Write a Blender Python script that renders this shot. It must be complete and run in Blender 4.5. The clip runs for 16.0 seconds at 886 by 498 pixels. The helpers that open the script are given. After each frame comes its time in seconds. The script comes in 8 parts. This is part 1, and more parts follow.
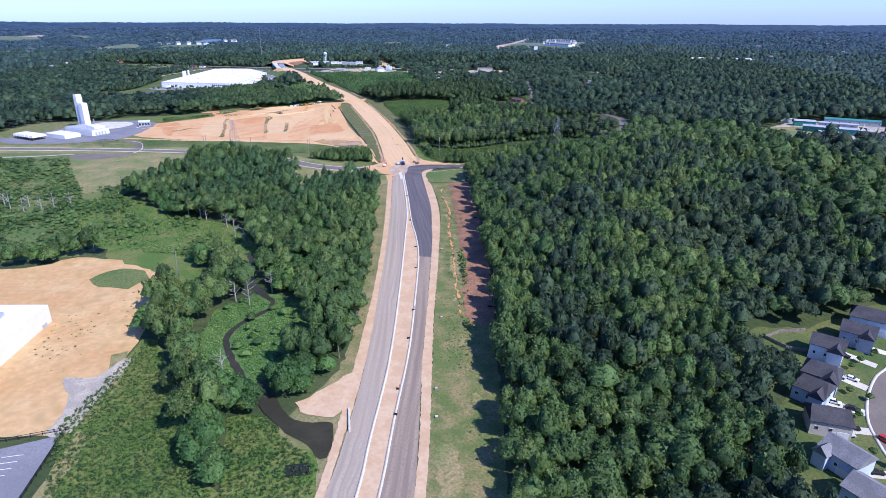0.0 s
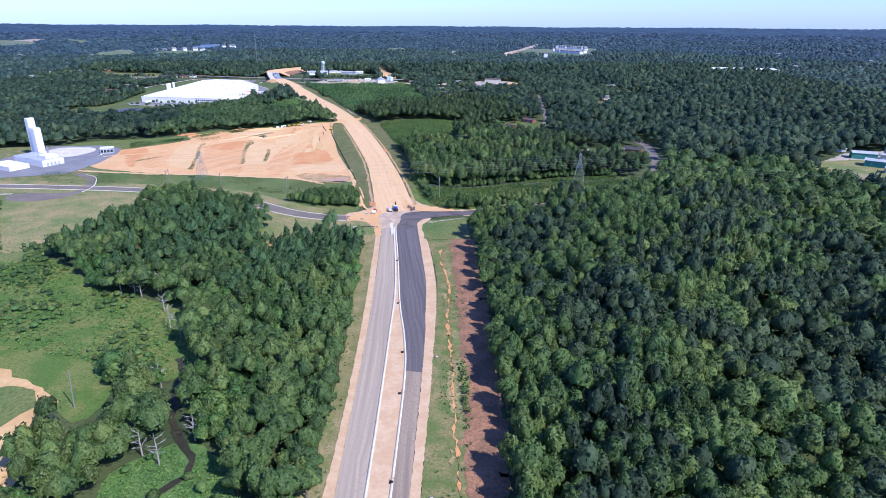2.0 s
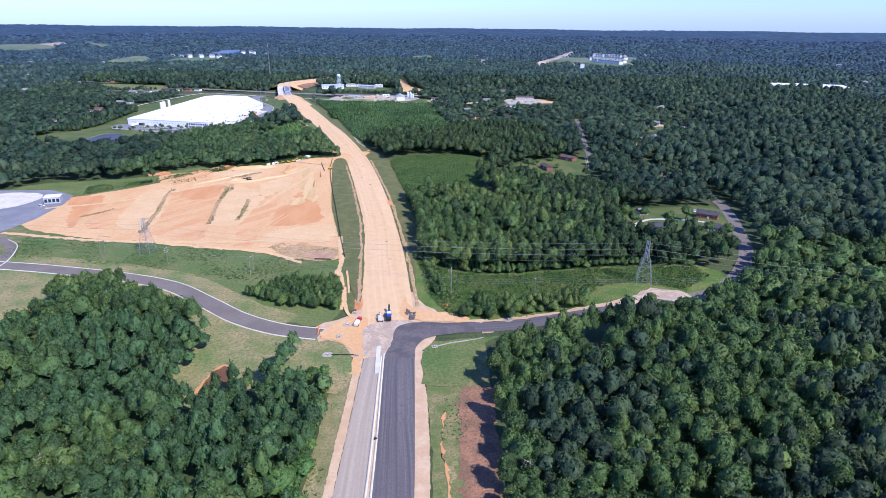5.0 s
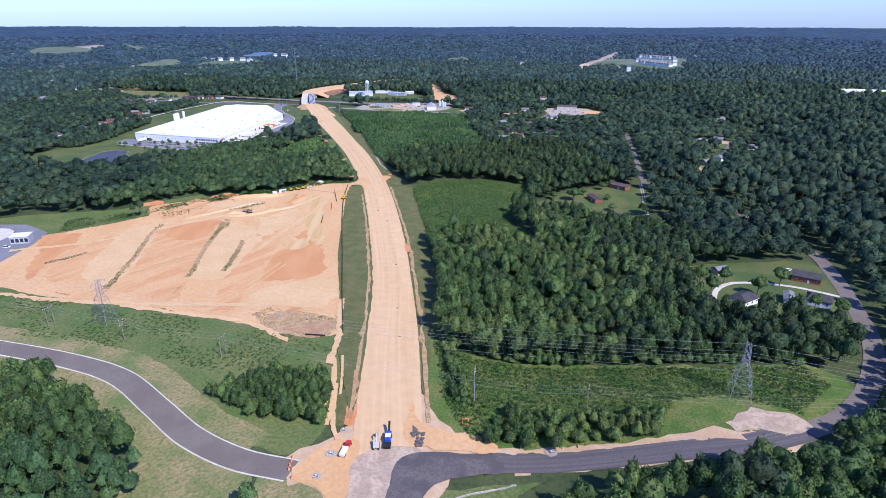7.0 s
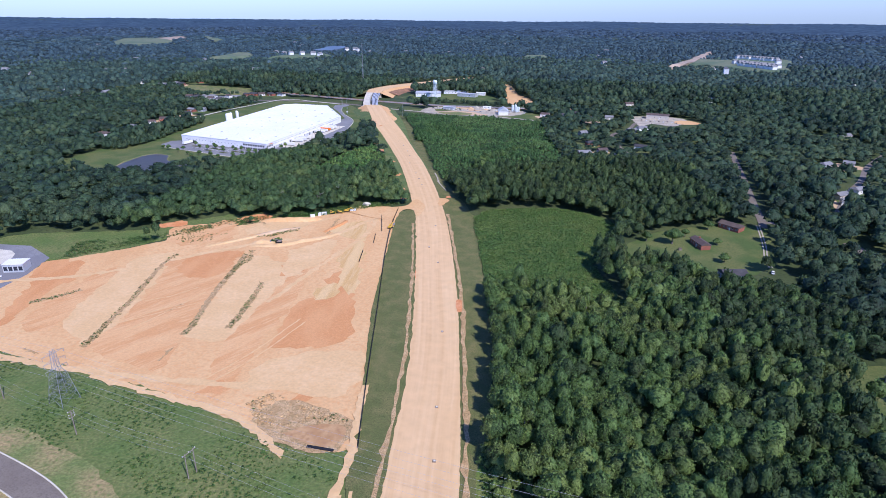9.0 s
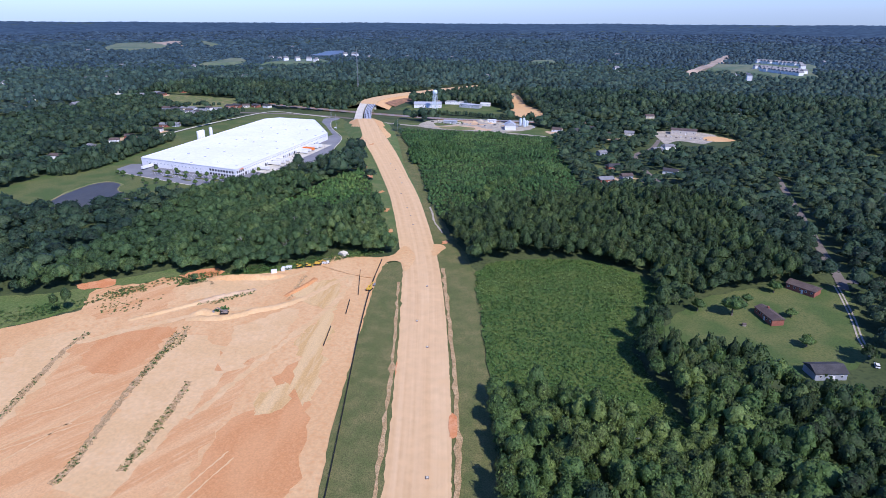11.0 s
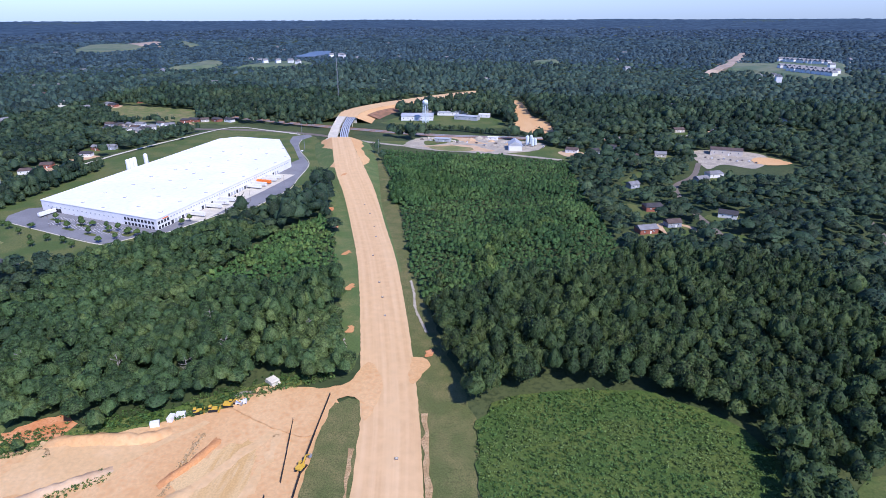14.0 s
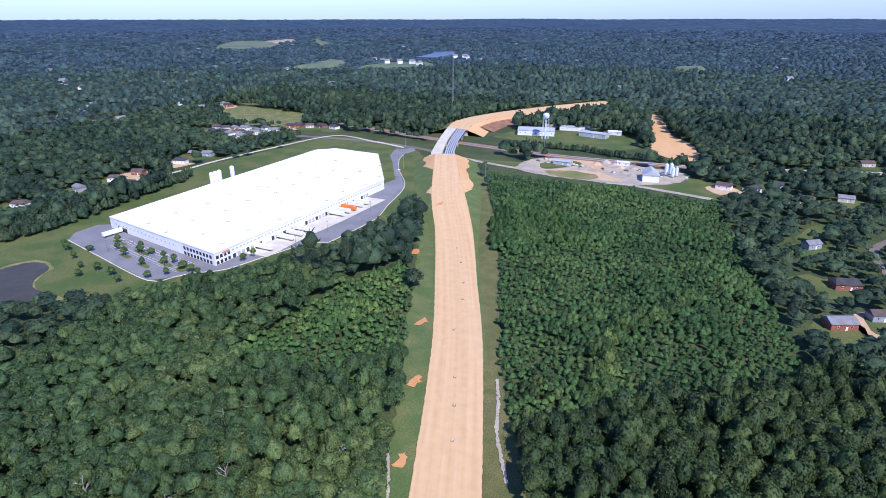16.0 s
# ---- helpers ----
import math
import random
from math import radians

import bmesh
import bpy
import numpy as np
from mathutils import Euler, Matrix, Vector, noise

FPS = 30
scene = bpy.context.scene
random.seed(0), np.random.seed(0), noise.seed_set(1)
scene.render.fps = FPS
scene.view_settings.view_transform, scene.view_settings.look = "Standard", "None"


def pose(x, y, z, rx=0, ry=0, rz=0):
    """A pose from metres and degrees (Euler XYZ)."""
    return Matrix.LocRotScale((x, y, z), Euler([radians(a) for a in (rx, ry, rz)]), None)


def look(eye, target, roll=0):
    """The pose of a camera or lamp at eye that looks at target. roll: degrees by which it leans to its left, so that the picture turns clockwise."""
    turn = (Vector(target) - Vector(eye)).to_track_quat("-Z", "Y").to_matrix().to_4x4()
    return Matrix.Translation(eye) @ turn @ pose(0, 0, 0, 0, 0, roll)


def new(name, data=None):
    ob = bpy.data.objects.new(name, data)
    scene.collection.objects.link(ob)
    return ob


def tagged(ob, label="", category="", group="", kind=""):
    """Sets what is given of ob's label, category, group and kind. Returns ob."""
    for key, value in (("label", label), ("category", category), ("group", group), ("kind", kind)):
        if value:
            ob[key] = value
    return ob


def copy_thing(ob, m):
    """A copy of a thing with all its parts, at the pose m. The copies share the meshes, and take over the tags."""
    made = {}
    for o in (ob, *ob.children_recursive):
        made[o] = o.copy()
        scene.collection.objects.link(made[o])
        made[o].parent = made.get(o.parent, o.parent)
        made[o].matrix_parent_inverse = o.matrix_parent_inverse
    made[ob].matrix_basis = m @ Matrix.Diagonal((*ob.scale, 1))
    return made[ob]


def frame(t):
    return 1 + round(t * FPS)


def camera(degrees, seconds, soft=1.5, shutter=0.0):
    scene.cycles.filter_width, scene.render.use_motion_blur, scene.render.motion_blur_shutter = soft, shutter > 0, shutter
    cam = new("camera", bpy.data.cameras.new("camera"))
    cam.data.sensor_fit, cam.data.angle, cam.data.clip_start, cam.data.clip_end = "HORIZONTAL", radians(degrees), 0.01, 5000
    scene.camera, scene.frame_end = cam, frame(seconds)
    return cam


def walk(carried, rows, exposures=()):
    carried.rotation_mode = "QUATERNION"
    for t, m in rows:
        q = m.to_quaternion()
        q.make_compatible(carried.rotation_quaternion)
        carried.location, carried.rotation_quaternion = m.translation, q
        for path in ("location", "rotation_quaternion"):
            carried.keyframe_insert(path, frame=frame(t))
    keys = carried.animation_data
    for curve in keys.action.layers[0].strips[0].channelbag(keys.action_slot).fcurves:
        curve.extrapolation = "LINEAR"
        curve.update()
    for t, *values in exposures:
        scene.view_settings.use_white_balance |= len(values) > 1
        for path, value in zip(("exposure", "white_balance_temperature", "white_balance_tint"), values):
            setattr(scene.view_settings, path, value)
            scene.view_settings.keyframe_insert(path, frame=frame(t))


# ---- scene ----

# ---------------------------------------------------------------- camera
cam = camera(72.3, 16.0, soft=0.6)
ROWS = [
    (0.0, 0.04, 0.01, 92.78, 68.68, -0.21, -1.00),
    (0.5, 0.91, 18.21, 94.66, 68.72, -0.20, -1.09),
    (1.0, 1.92, 36.24, 96.56, 68.75, -0.23, -0.86),
    (1.5, 3.07, 54.09, 98.51, 68.82, -0.31, -0.33),
    (2.0, 4.29, 71.82, 100.60, 68.84, -0.33, -0.37),
    (2.5, 5.55, 89.45, 102.81, 68.87, -0.17, -1.65),
    (3.0, 6.83, 107.01, 105.03, 68.91, -0.08, -2.74),
    (3.5, 8.03, 124.52, 107.13, 68.97, -0.04, -3.47),
    (4.0, 8.97, 142.04, 108.99, 68.91, -0.25, -1.60),
    (6.5, 11.77, 229.99, 116.55, 68.85, -0.23, 5.24),
    (7.0, 11.72, 247.86, 117.35, 68.71, -0.09, 5.89),
    (7.5, 11.03, 265.85, 117.62, 68.52, -0.08, 7.33),
    (8.0, 9.72, 283.95, 117.67, 68.36, -0.19, 9.69),
    (8.5, 7.82, 302.35, 117.72, 68.27, -0.33, 11.36),
    (9.0, 5.32, 321.13, 117.78, 68.18, -0.46, 12.83),
    (11.5, -10.00, 417.21, 117.94, 68.41, -0.26, 13.28),
    (12.0, -13.34, 436.17, 117.82, 68.38, -0.16, 13.09),
    (12.5, -16.89, 454.88, 117.59, 68.35, -0.01, 13.00),
    (13.0, -20.49, 473.47, 117.32, 68.25, 0.06, 12.86),
    (13.5, -24.06, 492.06, 117.12, 68.14, 0.12, 13.22),
    (14.0, -27.57, 510.73, 117.05, 68.12, 0.19, 12.94),
    (14.5, -31.04, 529.50, 117.12, 68.07, 0.05, 15.41),
    (15.0, -34.61, 548.25, 117.27, 68.02, -0.17, 18.86),
    (15.5, -38.43, 566.96, 117.49, 67.97, -0.20, 21.62),
    (16.0, -42.39, 585.63, 117.74, 68.06, 0.07, 24.64),
]
walk(cam, [(t, pose(x, y, z, rx, ry, rz)) for t, x, y, z, rx, ry, rz in ROWS], exposures=[(t, stops, kelvin, 20) for t, stops, kelvin in ((0.0, 0.71, 5700), (2.0, 0.78, 5700), (3.5, 0.82, 5700), (6.5, 0.66, 5800), (9.0, 0.52, 5850), (11.5, 0.44, 5890), (13.5, 0.49, 5900), (16.0, 0.64, 5920))])

# ---------------------------------------------------------------- light
SUN_EL, SUN_AZ = 46.0, 132.0      # degrees; azimuth from +y towards +x
world = bpy.data.worlds.new("sky")
scene.world = world
world.use_nodes = True
wn = world.node_tree.nodes
sky = wn.new("ShaderNodeTexSky")
sky.sky_type = "NISHITA"
sky.sun_disc = False
sky.sun_elevation, sky.sun_rotation = radians(SUN_EL), radians(SUN_AZ)
sky.altitude, sky.air_density, sky.dust_density, sky.ozone_density = 200, 1.0, 0.3, 2.5
wn["Background"].inputs["Strength"].default_value = 0.112
tint = wn.new("ShaderNodeMix")
tint.data_type, tint.blend_type = "RGBA", "MULTIPLY"
tint.inputs[0].default_value, tint.inputs[7].default_value = 1.0, (0.54, 0.74, 1.28, 1.0)
world.node_tree.links.new(sky.outputs[0], tint.inputs[6])
world.node_tree.links.new(tint.outputs[2], wn["Background"].inputs["Color"])
sun = new("sun", bpy.data.lights.new("sun", "SUN"))
sun.data.energy, sun.data.angle, sun.data.color = 3.5, radians(0.53), (1.0, 0.95, 0.88)
sun_dir = Vector((math.sin(radians(SUN_AZ)) * math.cos(radians(SUN_EL)), math.cos(radians(SUN_AZ)) * math.cos(radians(SUN_EL)), math.sin(radians(SUN_EL))))
sun.matrix_world = look(sun_dir * 400, (0, 0, 0))


# ---------------------------------------------------------------- materials
def rgba(c):
    return (c[0], c[1], c[2], 1.0)


def surface(name, a, b, c, big=12.0, fine=0.8, rough=0.9, bump=0.3, metal=0.0, spec=0.25, stretch=None, lo=0.42, hi=0.58, lane=None, streak=False, cut=(0.48, 0.72), grit=0.05):
    """Ground, road or wall: two colours in large stains, a third in fine grain."""
    m = bpy.data.materials.new(name)
    m.use_nodes = True
    nt, b0 = m.node_tree, m.node_tree.nodes["Principled BSDF"]
    geo = nt.nodes.new("ShaderNodeNewGeometry")
    pos = geo.outputs["Position"]
    if stretch:
        mp = nt.nodes.new("ShaderNodeMapping")
        mp.inputs["Rotation"].default_value[2] = radians(stretch[0])
        mp.vector_type = "TEXTURE"
        mp.inputs["Scale"].default_value = (stretch[1], stretch[2], 1)
        nt.links.new(pos, mp.inputs["Vector"])
        pos = mp.outputs["Vector"]

    if lane:
        uv = nt.nodes.new("ShaderNodeUVMap")
        mp = nt.nodes.new("ShaderNodeMapping")
        mp.inputs["Scale"].default_value = (1.0, 1.0 / lane, 1)
        nt.links.new(uv.outputs[0], mp.inputs["Vector"])
        pos = mp.outputs["Vector"]

    def noise_at(size, detail, src):
        n = nt.nodes.new("ShaderNodeTexNoise")
        n.inputs["Scale"].default_value, n.inputs["Detail"].default_value = 1.0 / size, detail
        nt.links.new(src, n.inputs["Vector"])
        return n.outputs["Fac"]

    def ramp(fac, x0, x1):
        r = nt.nodes.new("ShaderNodeMapRange")
        r.inputs["From Min"].default_value, r.inputs["From Max"].default_value = x0, x1
        nt.links.new(fac, r.inputs["Value"])
        return r.outputs["Result"]

    def mixed(fac, p, q):
        k = nt.nodes.new("ShaderNodeMix")
        k.data_type = "RGBA"
        nt.links.new(fac, k.inputs[0])
        for sock, v in ((k.inputs[6], p), (k.inputs[7], q)):
            if isinstance(v, tuple):
                sock.default_value = rgba(v)
            else:
                nt.links.new(v, sock)
        return k.outputs[2]

    fine_fac = noise_at(fine, 4.0, pos if streak else geo.outputs["Position"])
    col = mixed(ramp(noise_at(big, 5.0, pos), lo, hi), a, b)
    col = mixed(ramp(fine_fac, *cut), col, c)
    dust = nt.nodes.new("ShaderNodeHueSaturation")
    nt.links.new(col, dust.inputs["Color"])
    speck = nt.nodes.new("ShaderNodeMapRange")
    speck.inputs["From Min"].default_value, speck.inputs["From Max"].default_value = 0.32, 0.68
    speck.inputs["To Min"].default_value, speck.inputs["To Max"].default_value = 1.0 - grit, 1.0 + grit
    nt.links.new(noise_at(max(fine * 0.5, 0.3), 4.0, geo.outputs["Position"]), speck.inputs["Value"])
    nt.links.new(speck.outputs["Result"], dust.inputs["Value"])
    nt.links.new(dust.outputs[0], b0.inputs["Base Color"])
    b0.inputs["Roughness"].default_value, b0.inputs["Metallic"].default_value = rough, metal
    b0.inputs["Specular IOR Level"].default_value = spec
    if bump:
        bp = nt.nodes.new("ShaderNodeBump")
        bp.inputs["Strength"].default_value, bp.inputs["Distance"].default_value = bump, fine * 0.5
        nt.links.new(fine_fac, bp.inputs["Height"])
        nt.links.new(bp.outputs[0], b0.inputs["Normal"])
    return m


def foliage(name, a, b, c, cell=5.0, speck=0.45):
    """Leaves: hue shifts from crown to crown and from clump to clump; fine grain also paints shaded gaps."""
    m = bpy.data.materials.new(name)
    m.use_nodes = True
    nt, b0 = m.node_tree, m.node_tree.nodes["Principled BSDF"]
    geo = nt.nodes.new("ShaderNodeNewGeometry")
    flat = nt.nodes.new("ShaderNodeMapping")
    flat.inputs["Scale"].default_value = (1, 1, 0.15)
    nt.links.new(geo.outputs["Position"], flat.inputs["Vector"])
    vor = nt.nodes.new("ShaderNodeTexVoronoi")
    vor.inputs["Scale"].default_value = 1.0 / cell
    nt.links.new(flat.outputs[0], vor.inputs["Vector"])
    sep = nt.nodes.new("ShaderNodeSeparateColor")
    nt.links.new(vor.outputs["Color"], sep.inputs[0])
    wide = nt.nodes.new("ShaderNodeTexNoise")
    wide.inputs["Scale"].default_value, wide.inputs["Detail"].default_value = 1 / 70.0, 3.0
    nt.links.new(geo.outputs["Position"], wide.inputs["Vector"])
    add = nt.nodes.new("ShaderNodeMath")
    add.operation = "MULTIPLY_ADD"
    nt.links.new(sep.outputs[0], add.inputs[0])
    add.inputs[1].default_value = 0.75
    wid = nt.nodes.new("ShaderNodeMapRange")
    wid.inputs["From Min"].default_value, wid.inputs["From Max"].default_value = 0.35, 0.65
    wid.inputs["To Min"].default_value, wid.inputs["To Max"].default_value = -0.15, 0.4
    nt.links.new(wide.outputs["Fac"], wid.inputs["Value"])
    nt.links.new(wid.outputs[0], add.inputs[2])
    cr = nt.nodes.new("ShaderNodeValToRGB")
    els = cr.color_ramp.elements
    els[0].position, els[0].color = 0.05, rgba(a)
    els[1].position, els[1].color = 0.95, rgba(c)
    e = els.new(0.55)
    e.color = rgba(b)
    nt.links.new(add.outputs[0], cr.inputs[0])
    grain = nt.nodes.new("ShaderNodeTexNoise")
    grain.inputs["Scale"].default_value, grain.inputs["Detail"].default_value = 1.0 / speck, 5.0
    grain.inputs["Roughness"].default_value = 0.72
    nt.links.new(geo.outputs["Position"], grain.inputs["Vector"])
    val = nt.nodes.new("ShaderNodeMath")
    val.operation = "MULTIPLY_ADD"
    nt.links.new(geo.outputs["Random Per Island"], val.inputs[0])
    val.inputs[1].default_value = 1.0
    # Grain range wide enough to paint shaded gaps between leaves into the colour.
    gap_shade = nt.nodes.new("ShaderNodeMapRange")
    gap_shade.inputs["From Min"].default_value, gap_shade.inputs["From Max"].default_value = 0.38, 0.62
    gap_shade.inputs["To Min"].default_value, gap_shade.inputs["To Max"].default_value = 0.08, 1.20
    nt.links.new(grain.outputs["Fac"], gap_shade.inputs["Value"])
    nt.links.new(gap_shade.outputs[0], val.inputs[2])
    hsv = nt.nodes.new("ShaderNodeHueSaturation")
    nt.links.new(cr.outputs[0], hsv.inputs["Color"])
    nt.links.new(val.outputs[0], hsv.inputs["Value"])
    nt.links.new(hsv.outputs[0], b0.inputs["Base Color"])
    b0.inputs["Roughness"].default_value = 0.6
    b0.inputs["Specular IOR Level"].default_value = 0.25
    bp = nt.nodes.new("ShaderNodeBump")
    bp.inputs["Strength"].default_value, bp.inputs["Distance"].default_value = 0.6, speck * 0.6
    nt.links.new(grain.outputs["Fac"], bp.inputs["Height"])
    nt.links.new(bp.outputs[0], b0.inputs["Normal"])
    thin = nt.nodes.new("ShaderNodeBsdfTranslucent")
    nt.links.new(hsv.outputs[0], thin.inputs["Color"])
    both = nt.nodes.new("ShaderNodeMixShader")
    both.inputs[0].default_value = 0.40
    nt.links.new(b0.outputs[0], both.inputs[1])
    nt.links.new(thin.outputs[0], both.inputs[2])
    nt.links.new(both.outputs[0], nt.nodes["Material Output"].inputs["Surface"])
    return m


M = {
    "soil": surface("woodland_soil", (0.05, 0.075, 0.025), (0.08, 0.10, 0.035), (0.035, 0.05, 0.018), 25, 1.5),
    "grass": surface("mown_grass", (0.120, 0.158, 0.044), (0.270, 0.215, 0.095), (0.092, 0.128, 0.034), 5, 0.7, bump=0.4, lo=0.40, hi=0.66, grit=0.28),
    "lawn": surface("lawn", (0.076, 0.116, 0.030), (0.134, 0.146, 0.046), (0.056, 0.090, 0.023), 18, 0.8, bump=0.3, grit=0.20),
    "verge": surface("verge_grass", (0.108, 0.124, 0.038), (0.178, 0.160, 0.060), (0.082, 0.098, 0.028), 6, 0.5, bump=0.5, lo=0.40, hi=0.66, grit=0.30),
    "meadow": surface("tall_meadow", (0.064, 0.112, 0.022), (0.098, 0.136, 0.028), (0.040, 0.074, 0.016), 10, 0.9, bump=0.9, grit=0.3),
    "marsh_grass": surface("marsh_grass", (0.085, 0.165, 0.040), (0.120, 0.200, 0.052), (0.065, 0.130, 0.030), 6, 0.7, bump=0.6, grit=0.3),
    "weeds": surface("weeds", (0.092, 0.157, 0.029), (0.167, 0.189, 0.049), (0.059, 0.108, 0.020), 9, 0.8, bump=1.0, grit=0.3),
    "clay": surface("red_clay", (0.609, 0.357, 0.155), (0.660, 0.422, 0.200), (0.584, 0.323, 0.135), 16, 1.6, bump=0.15, stretch=(8, 1.0, 3.0), lo=0.36, hi=0.64, grit=0.09),
    "clod": surface("clods_and_litter", (0.420, 0.268, 0.124), (0.515, 0.350, 0.178), (0.210, 0.165, 0.070), 2.5, 0.5, bump=0.6, grit=0.32),
    "clay_red": surface("darker_red_clay", (0.553, 0.261, 0.099), (0.597, 0.307, 0.126), (0.581, 0.295, 0.119), 9, 1.2, bump=0.15, stretch=(8, 1.0, 3.0), grit=0.09),
    "clay_mid": surface("tracked_clay", (0.581, 0.307, 0.126), (0.631, 0.370, 0.166), (0.650, 0.409, 0.196), 7, 1.0, bump=0.15, stretch=(-28, 1.0, 7.0), streak=True, cut=(0.50, 0.74), grit=0.09),
    "clay_pale": surface("pale_washed_clay", (0.627, 0.412, 0.194), (0.662, 0.445, 0.221), (0.609, 0.386, 0.176), 12, 2.0, bump=0.12, grit=0.08),
    "haul": surface("graded_clay", (0.610, 0.392, 0.190), (0.680, 0.466, 0.246), (0.640, 0.424, 0.213), 1.7, 7.0, bump=0.0, lane=70, lo=0.34, hi=0.66, grit=0.05),
    "tan": surface("tan_soil", (0.530, 0.355, 0.200), (0.585, 0.420, 0.252), (0.515, 0.342, 0.192), 5, 1.2, bump=0.1, grit=0.07),
    "brown": surface("bare_soil_with_litter", (0.230, 0.128, 0.074), (0.340, 0.175, 0.098), (0.150, 0.098, 0.050), 7, 0.8, bump=0.6, grit=0.25),
    "orange": surface("orange_clay", (0.60, 0.24, 0.09), (0.66, 0.32, 0.15), (0.5, 0.19, 0.07), 5, 0.6, bump=0.3),
    "asphalt": surface("worn_asphalt", (0.230, 0.178, 0.131), (0.357, 0.285, 0.196), (0.245, 0.190, 0.139), 1.3, 0.5, rough=0.85, bump=0.1, lane=40, lo=0.36, hi=0.66, grit=0.08),
    "asphalt_new": surface("new_asphalt", (0.098, 0.088, 0.086), (0.178, 0.154, 0.140), (0.104, 0.092, 0.088), 1.0, 0.5, rough=0.75, bump=0.1, lane=70, lo=0.36, hi=0.68, grit=0.05),
    "street": surface("street_asphalt", (0.175, 0.146, 0.117), (0.209, 0.178, 0.141), (0.148, 0.125, 0.100), 12, 0.5, rough=0.85, bump=0.1, grit=0.08),
    "lot": surface("parking_asphalt", (0.20, 0.20, 0.205), (0.24, 0.24, 0.24), (0.17, 0.17, 0.175), 12, 0.6, rough=0.85, bump=0.1, grit=0.08),
    "concrete": surface("concrete", (0.561, 0.520, 0.409), (0.653, 0.610, 0.487), (0.479, 0.440, 0.348), 6, 0.4, rough=0.85, bump=0.1),
    "gravel": surface("grey_gravel", (0.367, 0.325, 0.252), (0.479, 0.420, 0.313), (0.265, 0.240, 0.187), 6, 0.5, bump=0.5, grit=0.2),
    "water": surface("muddy_water", (0.066, 0.060, 0.042), (0.080, 0.072, 0.048), (0.056, 0.052, 0.036), 10, 2.0, rough=0.3, bump=0.03, spec=0.06),
    # Haze blue and the dark of tree gaps are painted into the canopy colour.
    "canopy": surface("far_canopy_haze", (0.030, 0.060, 0.086), (0.052, 0.090, 0.116), (0.020, 0.042, 0.064), 160, 45, bump=0.0, lo=0.38, hi=0.64, cut=(0.46, 0.60)),
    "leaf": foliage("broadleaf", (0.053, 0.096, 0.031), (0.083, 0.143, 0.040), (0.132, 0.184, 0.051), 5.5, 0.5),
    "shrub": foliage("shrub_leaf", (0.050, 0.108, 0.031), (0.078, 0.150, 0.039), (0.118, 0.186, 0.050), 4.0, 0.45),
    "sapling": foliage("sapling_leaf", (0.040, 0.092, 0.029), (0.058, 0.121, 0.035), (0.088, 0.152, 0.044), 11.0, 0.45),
    # Distance haze is painted into these three leaf greens as extra blue.
    "leaf_far_haze": foliage("broadleaf_far_haze", (0.034, 0.064, 0.080), (0.050, 0.090, 0.104), (0.072, 0.114, 0.114), 14.0, 3.0),
    "leaf_mid_haze": foliage("broadleaf_distant_haze", (0.029, 0.057, 0.048), (0.046, 0.085, 0.064), (0.076, 0.117, 0.077), 9.0, 1.8),
    "leaf_remote_haze": foliage("broadleaf_remote_haze", (0.038, 0.067, 0.098), (0.053, 0.091, 0.122), (0.072, 0.110, 0.134), 22.0, 4.0),
    # Field grass and soil greyed by haze that is painted into the colour.
    "far_grass_haze": surface("distant_pasture_haze", (0.105, 0.150, 0.085), (0.165, 0.185, 0.110), (0.085, 0.125, 0.070), 60, 14, bump=0.0),
    "far_soil_haze": surface("distant_ploughland_haze", (0.34, 0.27, 0.20), (0.42, 0.33, 0.25), (0.29, 0.23, 0.17), 60, 14, bump=0.0),
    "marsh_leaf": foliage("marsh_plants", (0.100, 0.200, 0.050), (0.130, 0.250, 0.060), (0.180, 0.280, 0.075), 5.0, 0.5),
    # Dark leaf green with a little haze blue painted in.
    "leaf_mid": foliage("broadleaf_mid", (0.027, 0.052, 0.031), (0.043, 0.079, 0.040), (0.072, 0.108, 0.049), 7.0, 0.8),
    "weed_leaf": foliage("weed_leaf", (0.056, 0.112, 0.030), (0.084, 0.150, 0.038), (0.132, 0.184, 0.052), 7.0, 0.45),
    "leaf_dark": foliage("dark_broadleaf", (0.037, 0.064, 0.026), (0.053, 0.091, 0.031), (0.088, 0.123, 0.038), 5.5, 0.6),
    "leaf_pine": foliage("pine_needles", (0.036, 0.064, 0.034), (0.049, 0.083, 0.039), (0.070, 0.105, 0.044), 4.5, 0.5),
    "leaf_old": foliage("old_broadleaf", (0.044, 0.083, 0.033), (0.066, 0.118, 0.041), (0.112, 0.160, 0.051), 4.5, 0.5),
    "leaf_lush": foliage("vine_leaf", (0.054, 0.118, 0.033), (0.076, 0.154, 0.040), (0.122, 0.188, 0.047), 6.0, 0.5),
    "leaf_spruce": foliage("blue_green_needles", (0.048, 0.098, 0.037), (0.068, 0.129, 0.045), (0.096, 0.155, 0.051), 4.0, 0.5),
    "bank_grass": surface("bank_grass", (0.096, 0.146, 0.042), (0.172, 0.182, 0.064), (0.074, 0.116, 0.032), 7, 0.6, bump=0.5, lo=0.42, hi=0.70, grit=0.28),
    "verge_dry": surface("dry_verge_grass", (0.165, 0.170, 0.060), (0.300, 0.240, 0.118), (0.120, 0.140, 0.044), 6, 0.7, bump=0.4, lo=0.36, hi=0.68, grit=0.26),
    "rough_grass": surface("rough_pasture", (0.098, 0.152, 0.038), (0.176, 0.184, 0.062), (0.068, 0.114, 0.026), 22, 1.1, bump=0.6, lo=0.36, hi=0.66, grit=0.28),
